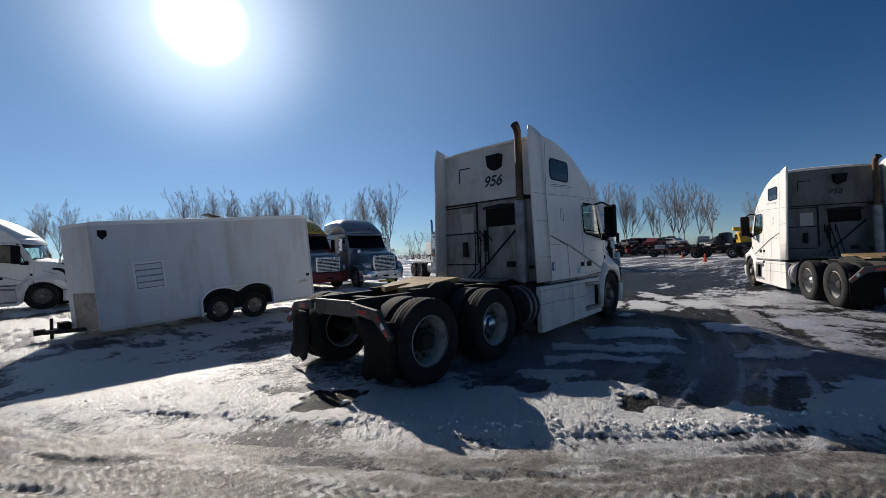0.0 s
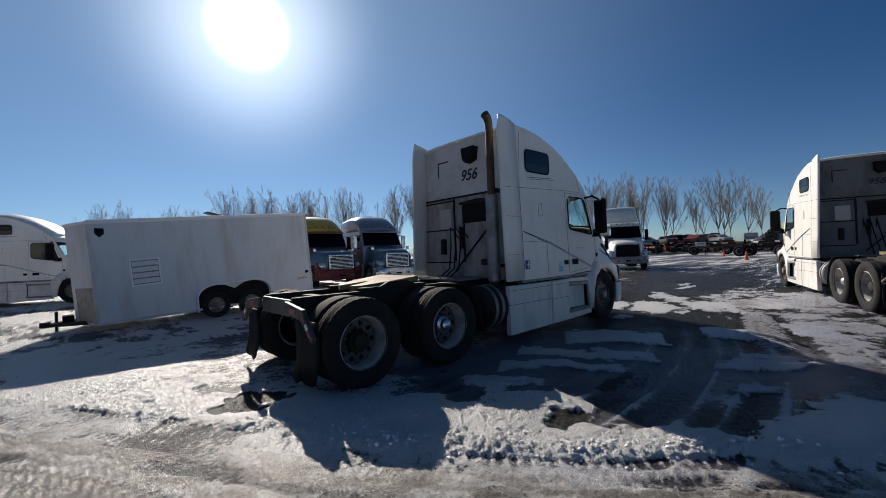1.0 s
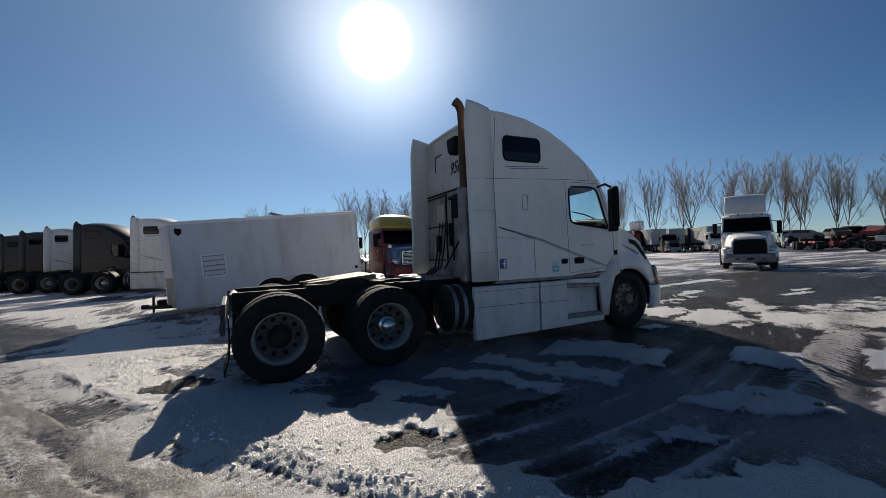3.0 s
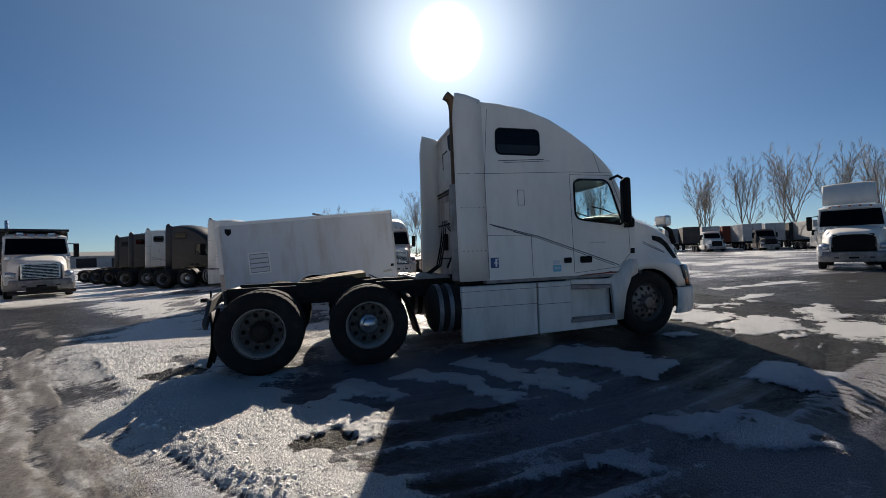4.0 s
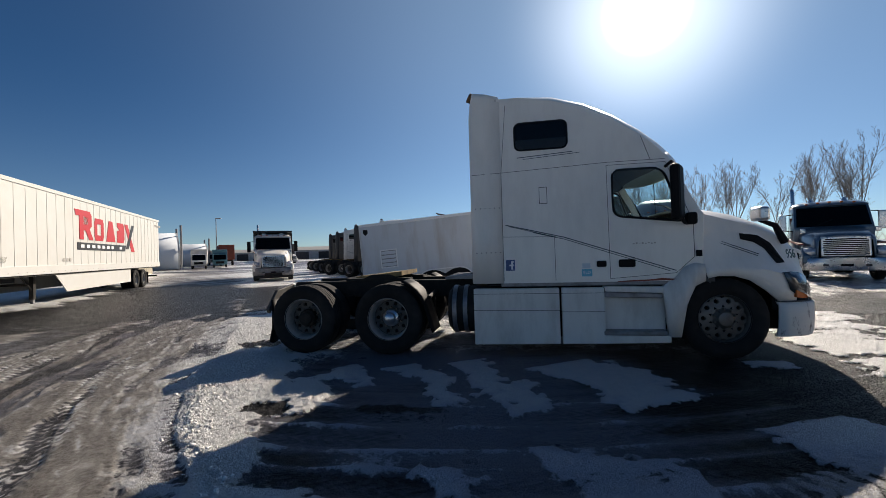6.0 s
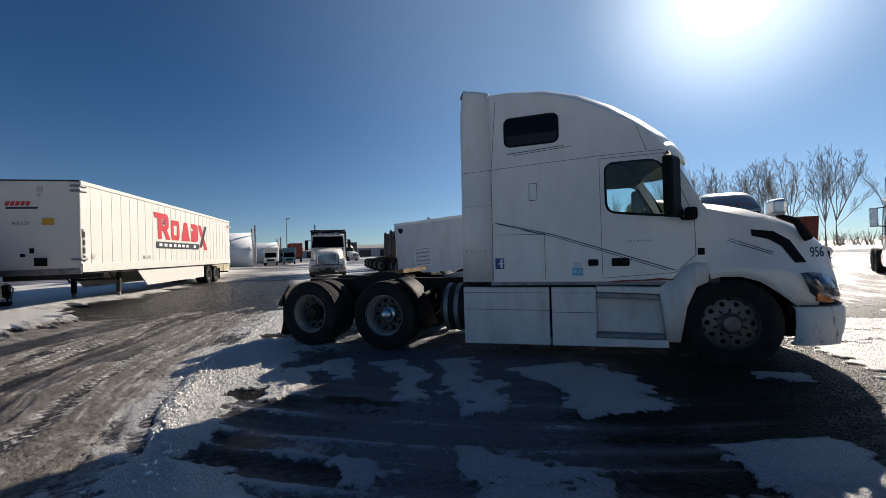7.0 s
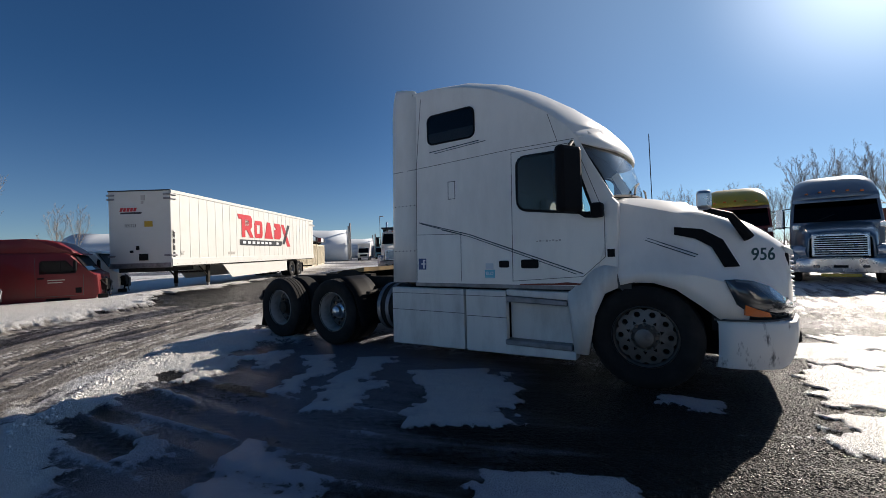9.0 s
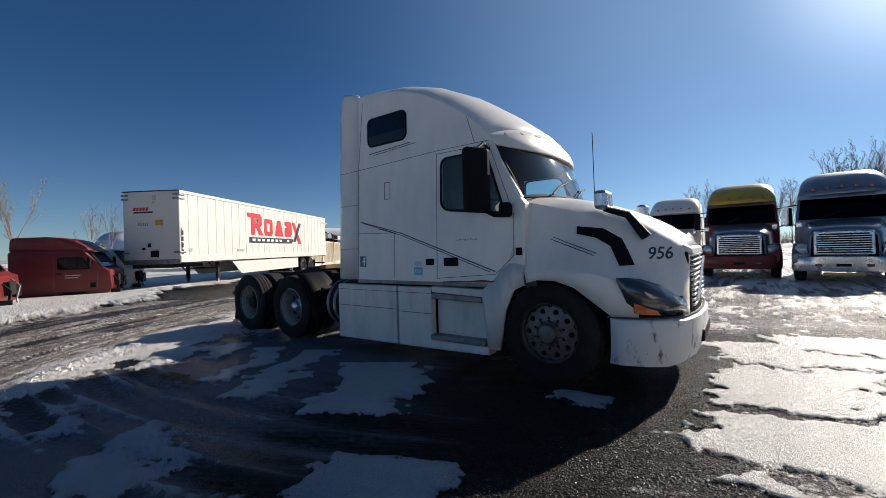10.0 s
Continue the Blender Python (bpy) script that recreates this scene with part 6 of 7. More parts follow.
# ---- salvaged cabs without bonnet or wheels, set down in the snow ----
def salvage_cab(m, label, paint, length, high, fairing=True, rails=False):
    """x forward with the bulkhead at 0; the right-hand side at y = 0, the body towards +y."""
    t = thing("salvaged_cab", m, label, "truck cab", "salvaged cabs in the snow")
    w, n = 2.1, -length
    zr = high if not fairing else 1.78
    body = PR([(n, 0.16), (n, zr - 0.08), (n + 0.12, zr), (-0.86, zr), (-0.70, zr - 0.08), (-0.30, 1.10), (-0.04, 1.02), (0.0, 0.40), (-0.16, 0.16)], "y", 0.0, w, bevel=0.05)
    part("body", body, paint, t, smooth=True)
    if fairing:
        top = PR([(n + 0.02, zr - 0.03), (n + 0.05, high - 0.10), (n + 0.16, high - 0.02), (-1.75, high), (-1.35, high - 0.03), (-1.02, high - 0.12), (-0.72, zr + 0.10), (-0.58, zr - 0.02), (-0.62, zr - 0.07)], "y", 0.04, w - 0.04, bevel=0.05)
        part("roof_fairing", top, paint, t, smooth=True)
    for y0, y1 in ((-0.006, 0.01), (w - 0.01, w + 0.006)):
        out = min(y0, 0) - 0.004 if y0 < 0 else w + 0.006
        win = part("side_window", PR([(-1.50, 1.08), (-1.50, 1.44), (-1.44, 1.52), (-0.84, 1.52), (-0.60, 1.20), (-0.60, 1.08)], "y", y0, y1, bevel=0.004), M_BLACK, t)
        part("pane", PR([(-1.46, 1.12), (-1.46, 1.42), (-1.42, 1.48), (-0.87, 1.48), (-0.65, 1.19), (-0.65, 1.12)], "y", out, out + 0.004), M_DARKGLASS, win)
        part("vent_bar", B(-0.99, -0.96, out - 0.004, out + 0.008, 1.10, 1.50), M_BLACK, win)
        for x0, x1, z0, z1 in ((-1.60, -1.588, 0.34, 1.60), (-0.42, -0.408, 0.34, 1.04), (-1.60, -0.408, 0.34, 0.352)):
            part("door_seam", B(x0, x1, y0, y1, z0, z1), M_SEAM, t)
        part("door_handle", B(-1.54, -1.38, y0 - 0.02 if y0 < 0 else y0, y1 if y0 < 0 else y1 + 0.02, 0.92, 0.97, bevel=0.01), M_BLACK, t)
        part("access_cover", B(-0.62, -0.46, y0, y1, 0.42, 0.60, bevel=0.004), M_BLACK, t)
        part("fuel_step", B(-1.35, -0.75, y0 - 0.03 if y0 < 0 else y0, y1 if y0 < 0 else y1 + 0.03, 0.20, 0.28, bevel=0.01), M_BLACK, t)
    # windscreen on the slope between cowl and roof
    part("windscreen_seal", PR([(-0.662, zr - 0.10), (-0.640, zr - 0.10), (-0.285, 1.135), (-0.307, 1.135)], "y", 0.10, w - 0.10), M_BLACK, t)
    part("windscreen", PR([(-0.640, zr - 0.14), (-0.630, zr - 0.14), (-0.298, 1.165), (-0.308, 1.165)], "y", 0.15, w - 0.15), M_DARKGLASS, t)
    part("sun_visor", PR([(-0.72, zr + 0.02), (-0.50, zr - 0.06), (-0.50, zr - 0.09), (-0.72, zr - 0.02)], "y", 0.06, w - 0.06, bevel=0.006), paint, t)
    arm = part("mirror_arm", T_([(-0.62, -0.01, 1.16), (-0.58, -0.20, 1.18), (-0.58, -0.20, 1.52), (-0.66, -0.01, 1.54)], 0.014, 6), M_BLACK, t)
    part("mirror", B(-0.62, -0.53, -0.29, -0.13, 1.16, 1.50, bevel=0.03), M_SHIELD if rails else M_BLACK, arm)
    part("floor_pan", B(n + 0.1, -0.2, 0.08, w - 0.08, 0.0, 0.18, bevel=0.01), M_FRAME, t)
    part("bulkhead_box", B(-0.02, 0.14, 0.35, 0.95, 0.45, 0.85, bevel=0.03), M_FRAME, t)
    part("bulkhead_box", B(-0.02, 0.10, 1.20, 1.75, 0.35, 0.75, bevel=0.03), M_BLACK, t)
    part("torn_hose", T_([(0.0, 0.2, 0.8), (0.16, 0.22, 0.6), (0.10, 0.3, 0.3), (0.18, 0.5, 0.1)], 0.03, 8), M_BLACK, t)
    part("torn_hose", T_([(0.0, 1.1, 0.9), (0.2, 1.0, 0.7), (0.14, 0.9, 0.3), (0.22, 0.8, 0.05)], 0.025, 8), M_SHIELD, t)
    part("cut_bracket", B(-0.05, 0.22, 0.02, 0.09, 0.20, 0.34, bevel=0.01), M_FRAME, t)
    if rails:
        part("grab_rail", T_([(-1.66, -0.03, 0.35), (-1.66, -0.06, 0.40), (-1.66, -0.06, 1.15), (-1.66, -0.02, 1.2)], 0.018, 6), M_CHROME, t)
        part("grab_rail", T_([(-0.36, -0.03, 0.35), (-0.36, -0.06, 0.40), (-0.36, -0.06, 0.95), (-0.36, -0.02, 1.0)], 0.018, 6), M_CHROME, t)
        part("roof_rack", T_([(n + 0.1, 0.15, zr - 0.02), (n + 0.1, 0.15, zr + 0.16), (-1.0, 0.15, zr + 0.16), (-1.0, 0.15, zr - 0.02)], 0.02, 6), M_BLACK, t)
        part("horn", T_([(-1.2, 0.5, zr + 0.05), (-0.8, 0.5, zr + 0.05), (-0.72, 0.5, zr + 0.05)], [0.02, 0.03, 0.06], 10), M_CHROME, t)
    else:
        for k, z in enumerate((0.86, 0.78)):
            part("lettering_bar", B(-1.30, -0.88 - 0.06 * k, -0.006, 0.0, z, z + 0.03), M_GREYPRINT, t)


salvage_cab(pose(-16.9, -0.35, -0.06, 0, 0, 64), "dark red sleeper cab without bonnet or wheels sunk in snow", M_REDPAINT, 2.75, 2.24)
salvage_cab(pose(-15.1, -3.3, -0.06, 0, 0, 72), "old red day cab with chrome grab rails sunk in snow", M_REDPAINT, 1.95, 1.80, fairing=False, rails=True)
salvage_cab(pose(-19.0, 0.9, -0.06, 0, 0, 62), "white day cab without bonnet beside the box trailer", M_WHITE, 2.0, 1.85, fairing=False)
salvage_cab(pose(-21.3, 0.9, -0.06, 0, 0, 62), "yellow cab without bonnet behind the other salvaged cabs", M_YELLOW, 2.4, 2.15)


# ---- the long box trailer ----
def box_trailer(m):
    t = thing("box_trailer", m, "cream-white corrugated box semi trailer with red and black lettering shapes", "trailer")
    L, W = 16.15, 1.22
    part("body", B(-L, 0, -W, W, 1.20, 4.08, bevel=0.03), M_BOX, t)
    for s in (-1, 1):
        for k in range(26):
            x = -0.55 - k * 0.61
            part("side_post", B(x - 0.03, x + 0.03, s * W - 0.004, s * W + 0.008, 1.42, 3.98, bevel=0.003, seg=1), M_BOX, t)
        part("bottom_rail", B(-L, -0.02, s * W - 0.01, s * W + 0.03, 1.13, 1.42, bevel=0.01), M_BOX, t)
        part("top_rail", B(-L, -0.02, s * W - 0.01, s * W + 0.025, 3.96, 4.09, bevel=0.01), M_BOX, t)
        for k in range(34):
            x = -0.3 - k * 0.47
            part("rail_rivet", B(x - 0.02, x + 0.02, s * W + 0.028, s * W + 0.036, 1.20, 1.23), M_GREYPRINT, t)
        for z in (1.52, 3.72, 3.88):
            lamp = part("corner_bumper", B(-0.30, 0.045, min(s * W, s * W + s * 0.045), max(s * W, s * W + s * 0.045), z, z + 0.075, bevel=0.02), M_SHIELD, t, "rounded grey corner bumper")
            part("front_leg", B(0.0, 0.045, min(s * W, s * W - s * 0.26), max(s * W, s * W - s * 0.26), z, z + 0.075, bevel=0.02), M_SHIELD, lamp)
        # landing leg
        lg = part("landing_leg", B(-3.14, -3.00, s * 0.75 - 0.06, s * 0.75 + 0.06, 0.28, 1.2), M_FRAME, t)
        part("leg_foot", B(-3.22, -2.92, s * 0.75 - 0.12, s * 0.75 + 0.12, 0.02, 0.06), M_FRAME, lg)
        part("inner_leg", B(-3.12, -3.02, s * 0.75 - 0.045, s * 0.75 + 0.045, 0.04, 0.4), M_SHIELD, lg)
        part("leg_brace", T_([(-3.07, s * 0.75, 0.55), (-2.3, s * 0.75, 1.18)], 0.03, 6), M_FRAME, lg)
        # side skirt
        part("side_skirt", PR([(-3.5, 1.14), (-11.1, 1.14), (-11.1, 0.42), (-4.4, 0.42)], "y", s * 1.14, s * 1.17, bevel=0.01), M_BOX, t)
        for x in (-11.9, -13.2):
            wheel(t, x, s * 1.06, "rear", "rear_hub")
            wheel(t, x, s * 0.73, "inner")
        part("mud_flap", B(-13.92, -13.90, s * 0.9 - 0.3, s * 0.9 + 0.3, 0.2, 0.85), M_BLACK, t)
    for x in (-11.9, -13.2):
        part("axle", T_([(x, -0.8, 0.51), (x, 0.8, 0.51)], 0.07, 10), M_FRAME, t)
    part("bogie_frame", B(-14.4, -11.1, -0.6, 0.6, 0.75, 1.15), M_FRAME, t)
    part("leg_cross_bar", B(-3.12, -3.02, -0.75, 0.75, 0.75, 0.83), M_FRAME, t)
    part("floor_frame", B(-15.9, -0.3, -1.2, 1.2, 1.08, 1.18), M_FRAME, t)
    part("coupler_plate", B(-1.8, -0.05, -0.9, 0.9, 0.92, 1.1), M_FRAME, t)
    part("roof_edge", B(-0.03, 0.022, -W, W, 4.055, 4.10, bevel=0.006), M_FRAME, t)
    part("nose_sill", B(-0.05, 0.025, -W, W, 1.08, 1.27, bevel=0.01), M_SHIELD, t)
    for k, letter in enumerate("RX121"):
        text_part("number", letter, 0.20, M_NUMBLACK, t, Matrix.Translation((-0.10, W + 0.026, 2.46 - 0.19 * k)) @ LEFT)
    part("rear_underride_guard", B(-16.1, -15.95, -1.1, 1.1, 0.5, 0.6), M_FRAME, t)
    # nose wall
    for x0, y, z0, hy, hz, mt, nm in ((0.0, -0.15, 1.50, 0.16, 0.13, M_BLACK, "connector_box"), (0.0, 0.32, 1.72, 0.05, 0.05, M_BLACK, "air_coupling"), (0.0, 0.08, 1.86, 0.045, 0.08, M_BLACK, "air_coupling"),
                                      (0.0, -0.35, 2.78, 0.16, 0.11, M_MACHINE, "warning_placard"), (0.0, -0.15, 3.80, 0.08, 0.10, M_GREYPRINT, "roof_bracket"), (0.0, -0.12, 3.62, 0.05, 0.06, M_GREYPRINT, "roof_bracket")):
        part(nm, B(x0 - 0.01, x0 + 0.06 if mt is M_BLACK else x0 + 0.012, -y - hy, -y + hy, z0 - hz, z0 + hz, bevel=0.004), mt, t)
    text_part("number", "RX121", 0.17, M_NUMBLACK, t, Matrix.Translation((0.006, -0.35, 2.72)) @ FRONT, "dark unit number")
    for k in range(5):
        y = -0.68 + 0.135 * k
        part("logo_shape", PR([(y - 0.10, 3.28), (y + 0.0, 3.28), (y + 0.05, 3.42), (y - 0.06, 3.42)], "x", 0.0, 0.006), M_LOGORED, t)
    part("logo_shape", PR([(-0.75, 3.18), (0.08, 3.18), (0.10, 3.25), (-0.74, 3.25)], "x", 0.0, 0.006), M_LOGOBLACK, t)
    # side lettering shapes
    y = W + 0.010

    def shape(pts, material):
        part("logo_shape", PR([(-4.9 - (x - 4.9) * 1.2 if x > 4 else -x, z) for x, z in pts], "y", y, y + 0.006), material, t)
    shape([(4.9, 3.60), (6.0, 3.60), (6.14, 3.45), (6.14, 3.0), (5.98, 2.86), (6.26, 2.42), (5.92, 2.42), (5.66, 2.80), (5.52, 2.80), (5.52, 2.42), (5.22, 2.42), (5.22, 3.36), (4.98, 3.36)], M_LOGORED)
    shape([(5.52, 3.36), (5.80, 3.36), (5.84, 3.30), (5.84, 3.10), (5.80, 3.04), (5.52, 3.04)], M_BOX)
    x0 = 6.35
    shape([(x0 + 0.08, 3.38), (x0 + 0.72, 3.38), (x0 + 0.80, 3.2), (x0 + 0.80, 2.60), (x0 + 0.72, 2.42), (x0 + 0.56, 2.42), (x0 + 0.56, 3.14), (x0 + 0.24, 3.14), (x0 + 0.24, 2.66), (x0 + 0.54, 2.66), (x0 + 0.54, 2.42), (x0 + 0.08, 2.42), (x0, 2.60), (x0, 3.2)], M_LOGORED)
    shape([(7.36, 2.42), (7.64, 3.38), (7.98, 3.38), (8.26, 2.42)], M_LOGORED)
    shape([(8.44, 2.42), (8.44, 2.98), (8.70, 3.02), (8.44, 3.20), (8.44, 3.38), (9.10, 3.38), (9.24, 3.2), (9.24, 2.60), (9.12, 2.42)], M_LOGORED)
    shape([(9.25, 3.38), (9.62, 3.38), (10.45, 1.98), (10.05, 1.98)], M_LOGORED)
    shape([(10.12, 3.38), (10.42, 3.38), (9.70, 2.12), (9.38, 2.12)], M_LOGOBLACK)
    shape([(5.05, 2.30), (9.40, 2.30), (9.25, 2.00), (5.05, 2.00)], M_LOGOBLACK)
    y += 0.006
    for k in range(9):
        x0 = 5.3 + 0.42 * k
        if k != 7:
            shape([(x0, 2.09), (x0 + 0.24, 2.09), (x0 + 0.24, 2.22), (x0, 2.22)], M_WHITEPRINT)
    y -= 0.006
    text_part("length_mark", "53'", 0.22, M_GREYPRINT, t, Matrix.Translation((-0.62, W + 0.022, 1.62)) @ LEFT)
    for x0, z0, n in ((4.0, 1.55, 4), (13.6, 3.62, 6)):
        for k in range(n):
            shape([(x0 + k * 0.17, z0), (x0 + 0.12 + k * 0.17, z0), (x0 + 0.12 + k * 0.17, z0 + 0.12), (x0 + k * 0.17, z0 + 0.12)], M_GREYPRINT)
    for k in range(5):
        shape([(0.08, 2.45 - 0.26 * k), (0.20, 2.45 - 0.26 * k), (0.20, 2.26 - 0.26 * k), (0.08, 2.26 - 0.26 * k)], M_LOGOBLACK)
    return t


box_trailer(pose(-17.8, 1.2, 0, 0, 0, -58))


# ---- the enclosed cargo trailer ----
def cargo_trailer(m):
    t = thing("cargo_trailer", m, "white enclosed tandem-axle cargo trailer resting nose down", "trailer")
    L, W, z0, z1 = 2.68, 1.03, -0.33, 2.09
    tilt = Matrix.Translation((0, 0, 0.56)) @ Matrix.Rotation(radians(4.4), 4, "Y")
    body = new("body"); body.parent = t; body.matrix_basis = tilt
    F = L - 0.26                     # where the wedge nose begins
    part("shell", PR([(-L, z0 - 0.05), (F, z0 + 0.12), (F, z1), (-L, z1)], "y", -W, W, bevel=0.02), M_TRAILER, body)
    nose = part("nose", PR([(F - 0.004, -W + 0.01), (L, -0.25), (L + 0.05, 0), (L, 0.25), (F - 0.004, W - 0.01)], "z", z0 + 0.14, z1 - 0.03, bevel=0.02), M_TRAILER, body, "wedge nose with a bare metal lower half")
    part("nose_cap", PR([(F - 0.02, -W - 0.012), (L + 0.01, -0.25), (L + 0.07, 0), (L + 0.01, 0.25), (F - 0.02, W + 0.012)], "z", z1 - 0.05, z1 + 0.02, bevel=0.01), M_WHITEPRINT, nose)
    for k in range(6):
        x = -L + 0.85 * k + 0.42
        for s in (-1, 1):
            part("panel_seam", B(x - 0.004, x + 0.004, s * W - 0.002, s * W + 0.003, z0 + 0.15, z1 - 0.06), M_TRAILER, body)
    for s in (-1, 1):
        part("top_trim", B(-L, F, s * W - 0.02, s * W + 0.018, z1 - 0.06, z1 + 0.03, bevel=0.006), M_WHITEPRINT, body)
        part("bottom_trim", PR([(-L, z0 - 0.07), (F, z0 + 0.10), (F, z0 + 0.16), (-L, z0 - 0.01)], "y", *sorted((s * W - s * 0.02, s * W + s * 0.012))), M_FARWHITE, body)
        part("corner_trim", B(F - 0.05, F + 0.012, s * W - 0.02, s * W + 0.010, z0 + 0.18, z1 - 0.07, bevel=0.008), M_FARWHITE, body)
        part("rear_trim", B(-L - 0.01, -L + 0.05, s * W - 0.02, s * W + 0.010, z0, z1 - 0.07, bevel=0.008), M_FARWHITE, body)
        part("side_lamp", B(-L + 0.10, -L + 0.20, s * W, s * W + 0.02, 0.28, 0.36, bevel=0.008), M_BLACK, body)
        ax = (-0.89, -0.01)
        bow = [(ax[0] - 0.46, z0), (ax[0] - 0.45, 0.0)] + [(ax[0] - 0.45 * math.cos(radians(a)), 0.30 * math.sin(radians(a))) for a in range(20, 136, 15)] \
            + [((ax[0] + ax[1]) / 2, 0.15)] + [(ax[1] - 0.45 * math.cos(radians(a)), 0.30 * math.sin(radians(a))) for a in range(45, 161, 15)] + [(ax[1] + 0.45, 0.0), (ax[1] + 0.46, z0)]
        arch_ = [(ax[0] - 0.49, z0)] + [(ax[0] - 0.05 - 0.44 * math.cos(radians(a)), 0.335 * math.sin(radians(a))) for a in range(5, 91, 12)] \
            + [(ax[1] + 0.05 + 0.44 * math.cos(radians(a)), 0.335 * math.sin(radians(a))) for a in range(89, 4, -12)] + [(ax[1] + 0.49, z0)]
        part("wheel_well", PR([(x, z if z > z0 else z0 - 0.002) for x, z in bow], "y", *sorted((s * (W - 0.45), s * (W + 0.005)))), M_BLACK, body)
        solid(part("fender_trim", loft([[(x, s * W, z), (x, s * (W + 0.11), z)] for x, z in arch_]), M_WHITEPRINT, body), 0.025)
    hatch = part("side_vent", B(1.18, 1.72, W, W + 0.008, 0.56, 1.14), M_SHIELD, body, "louvred side vent in a white frame")
    for x0, x1, za, zb in ((1.15, 1.19, 0.53, 1.17), (1.71, 1.75, 0.53, 1.17), (1.19, 1.71, 0.53, 0.57), (1.19, 1.71, 1.13, 1.17)):
        part("vent_frame", B(x0, x1, W, W + 0.028, za, zb, bevel=0.006), M_WHITEPRINT, hatch)
    for k in range(4):
        part("vent_slat", B(1.20, 1.70, W + 0.006, W + 0.022, 0.590 + 0.137 * k, 0.697 + 0.137 * k, bevel=0.006), M_TRAILER, hatch)
    part("badge", PR([(2.12, 1.92), (2.28, 1.94), (2.29, 1.82), (2.21, 1.72), (2.12, 1.80)], "y", W, W + 0.008), M_BLACK, body)
    part("badge_mark", PR([(-L + 0.15, 0.12), (-L + 0.5, 0.10), (-L + 0.42, 0.17), (-L + 0.22, 0.2)], "y", W, W + 0.006), M_GREYPRINT, body)
    for s in (-1, 1):
        part("stone_guard", PR([(F + 0.004, s * (W + 0.002)), (L + 0.004, s * 0.252), (L - 0.02, s * 0.24), (F - 0.02, s * (W - 0.02))], "z", z0 + 0.16, 0.62), M_SHIELD, body)
    rv = part("roof_vent", B(-0.65, -0.25, -0.18, 0.18, z1, z1 + 0.06, bevel=0.01), M_FARWHITE, body)
    lid = part("vent_lid", B(0, 0.46, -0.2, 0.2, 0, 0.03, bevel=0.008), M_FARDARK, rv)
    lid.matrix_basis = Matrix.Translation((-0.66, 0, z1 + 0.06)) @ Matrix.Rotation(radians(-17), 4, "Y")
    part("roof_bow", B(1.3, 1.42, -0.06, 0.06, z1, z1 + 0.05, bevel=0.01), M_BLACK, body)
    # drawbar
    tg = part("drawbar", T_([(L - 0.2, -0.6, 0.20), (L + 0.50, 0, 0.17)], 0.045, 6), M_FRAME, t)
    part("drawbar_arm", T_([(L - 0.2, 0.6, 0.20), (L + 0.50, 0, 0.17)], 0.045, 6), M_FRAME, tg)
    part("coupler", B(L + 0.45, L + 0.64, -0.06, 0.06, 0.13, 0.25, bevel=0.02), M_FRAME, tg)
    part("jack", T_([(L + 0.36, 0, 0.02), (L + 0.36, 0, 0.46)], 0.03, 8), M_FRAME, tg)
    part("battery_box", B(L + 0.06, L + 0.26, -0.18, 0.18, 0.2, 0.36, bevel=0.02), M_BLACK, tg)
    for s in (-1, 1):
        for x in (-0.86, 0.02):
            wheel(t, x, s * 1.0, "front", z=0.345, size=0.66)
    return t


cargo_trailer(pose(-5.44, 7.74, 0, 0, 0, 183))


# ---- bare trees ----
def grow(seed, height, spread):
    """Skeleton of a leafless tree, forked low, with steep limbs and a haze of fine upright twigs: (start, end, radius, radius, level)."""
    rnd = random.Random(seed)
    segs = []
    up = Vector((0, 0, 1))

    def fork(d, ang, rise):
        side = d.orthogonal().normalized()
        side.rotate(Matrix.Rotation(rnd.uniform(0, 2 * math.pi), 3, d))
        return (d * math.cos(ang) + side * math.sin(ang) + up * rise).normalized()

    def branch(p, d, length, r, level):
        n = (4, 6, 4, 2, 1)[level]
        step = length / n
        for i in range(n):
            jit = (0.03, 0.07, 0.10, 0.12, 0.12)[level]
            d = (d + Vector((rnd.gauss(0, jit), rnd.gauss(0, jit), 0.05 * (level > 0)))).normalized()
            e = p + d * step
            r0, r1 = r * (1 - 0.7 * i / n), r * (1 - 0.7 * (i + 1) / n)
            segs.append((p, e, max(r0, 0.0105), max(r1, 0.008), level))
            p = e
            if level == 4 or (level == 1 and i < 1):
                continue
            left = 1 - 0.55 * (i + 1) / n
            if level == 0:
                if i == n - 1:
                    for k in range(rnd.randint(4, 6)):
                        branch(p, fork(d, rnd.uniform(0.12, 0.42) * spread, 0.1), height * rnd.uniform(0.58, 0.74), r * 0.42, 1)
                elif i >= 2:
                    branch(p, fork(d, rnd.uniform(0.4, 0.7) * spread, 0.1), height * rnd.uniform(0.35, 0.5), r * 0.3, 1)
            else:
                for k in range((0, 2, 2, 2)[level]):
                    f = (0, 0.40, 0.50, 0.52)[level] * rnd.uniform(0.7, 1.15) * left
                    branch(p, fork(d, rnd.uniform(0.35, 0.75), 0.16), length * max(f, 0.12), max(r1 * 0.55, 0.009), level + 1)
    branch(Vector((0, 0, 0)), up.copy(), height * 0.26, height * 0.0105, 0)
    return segs


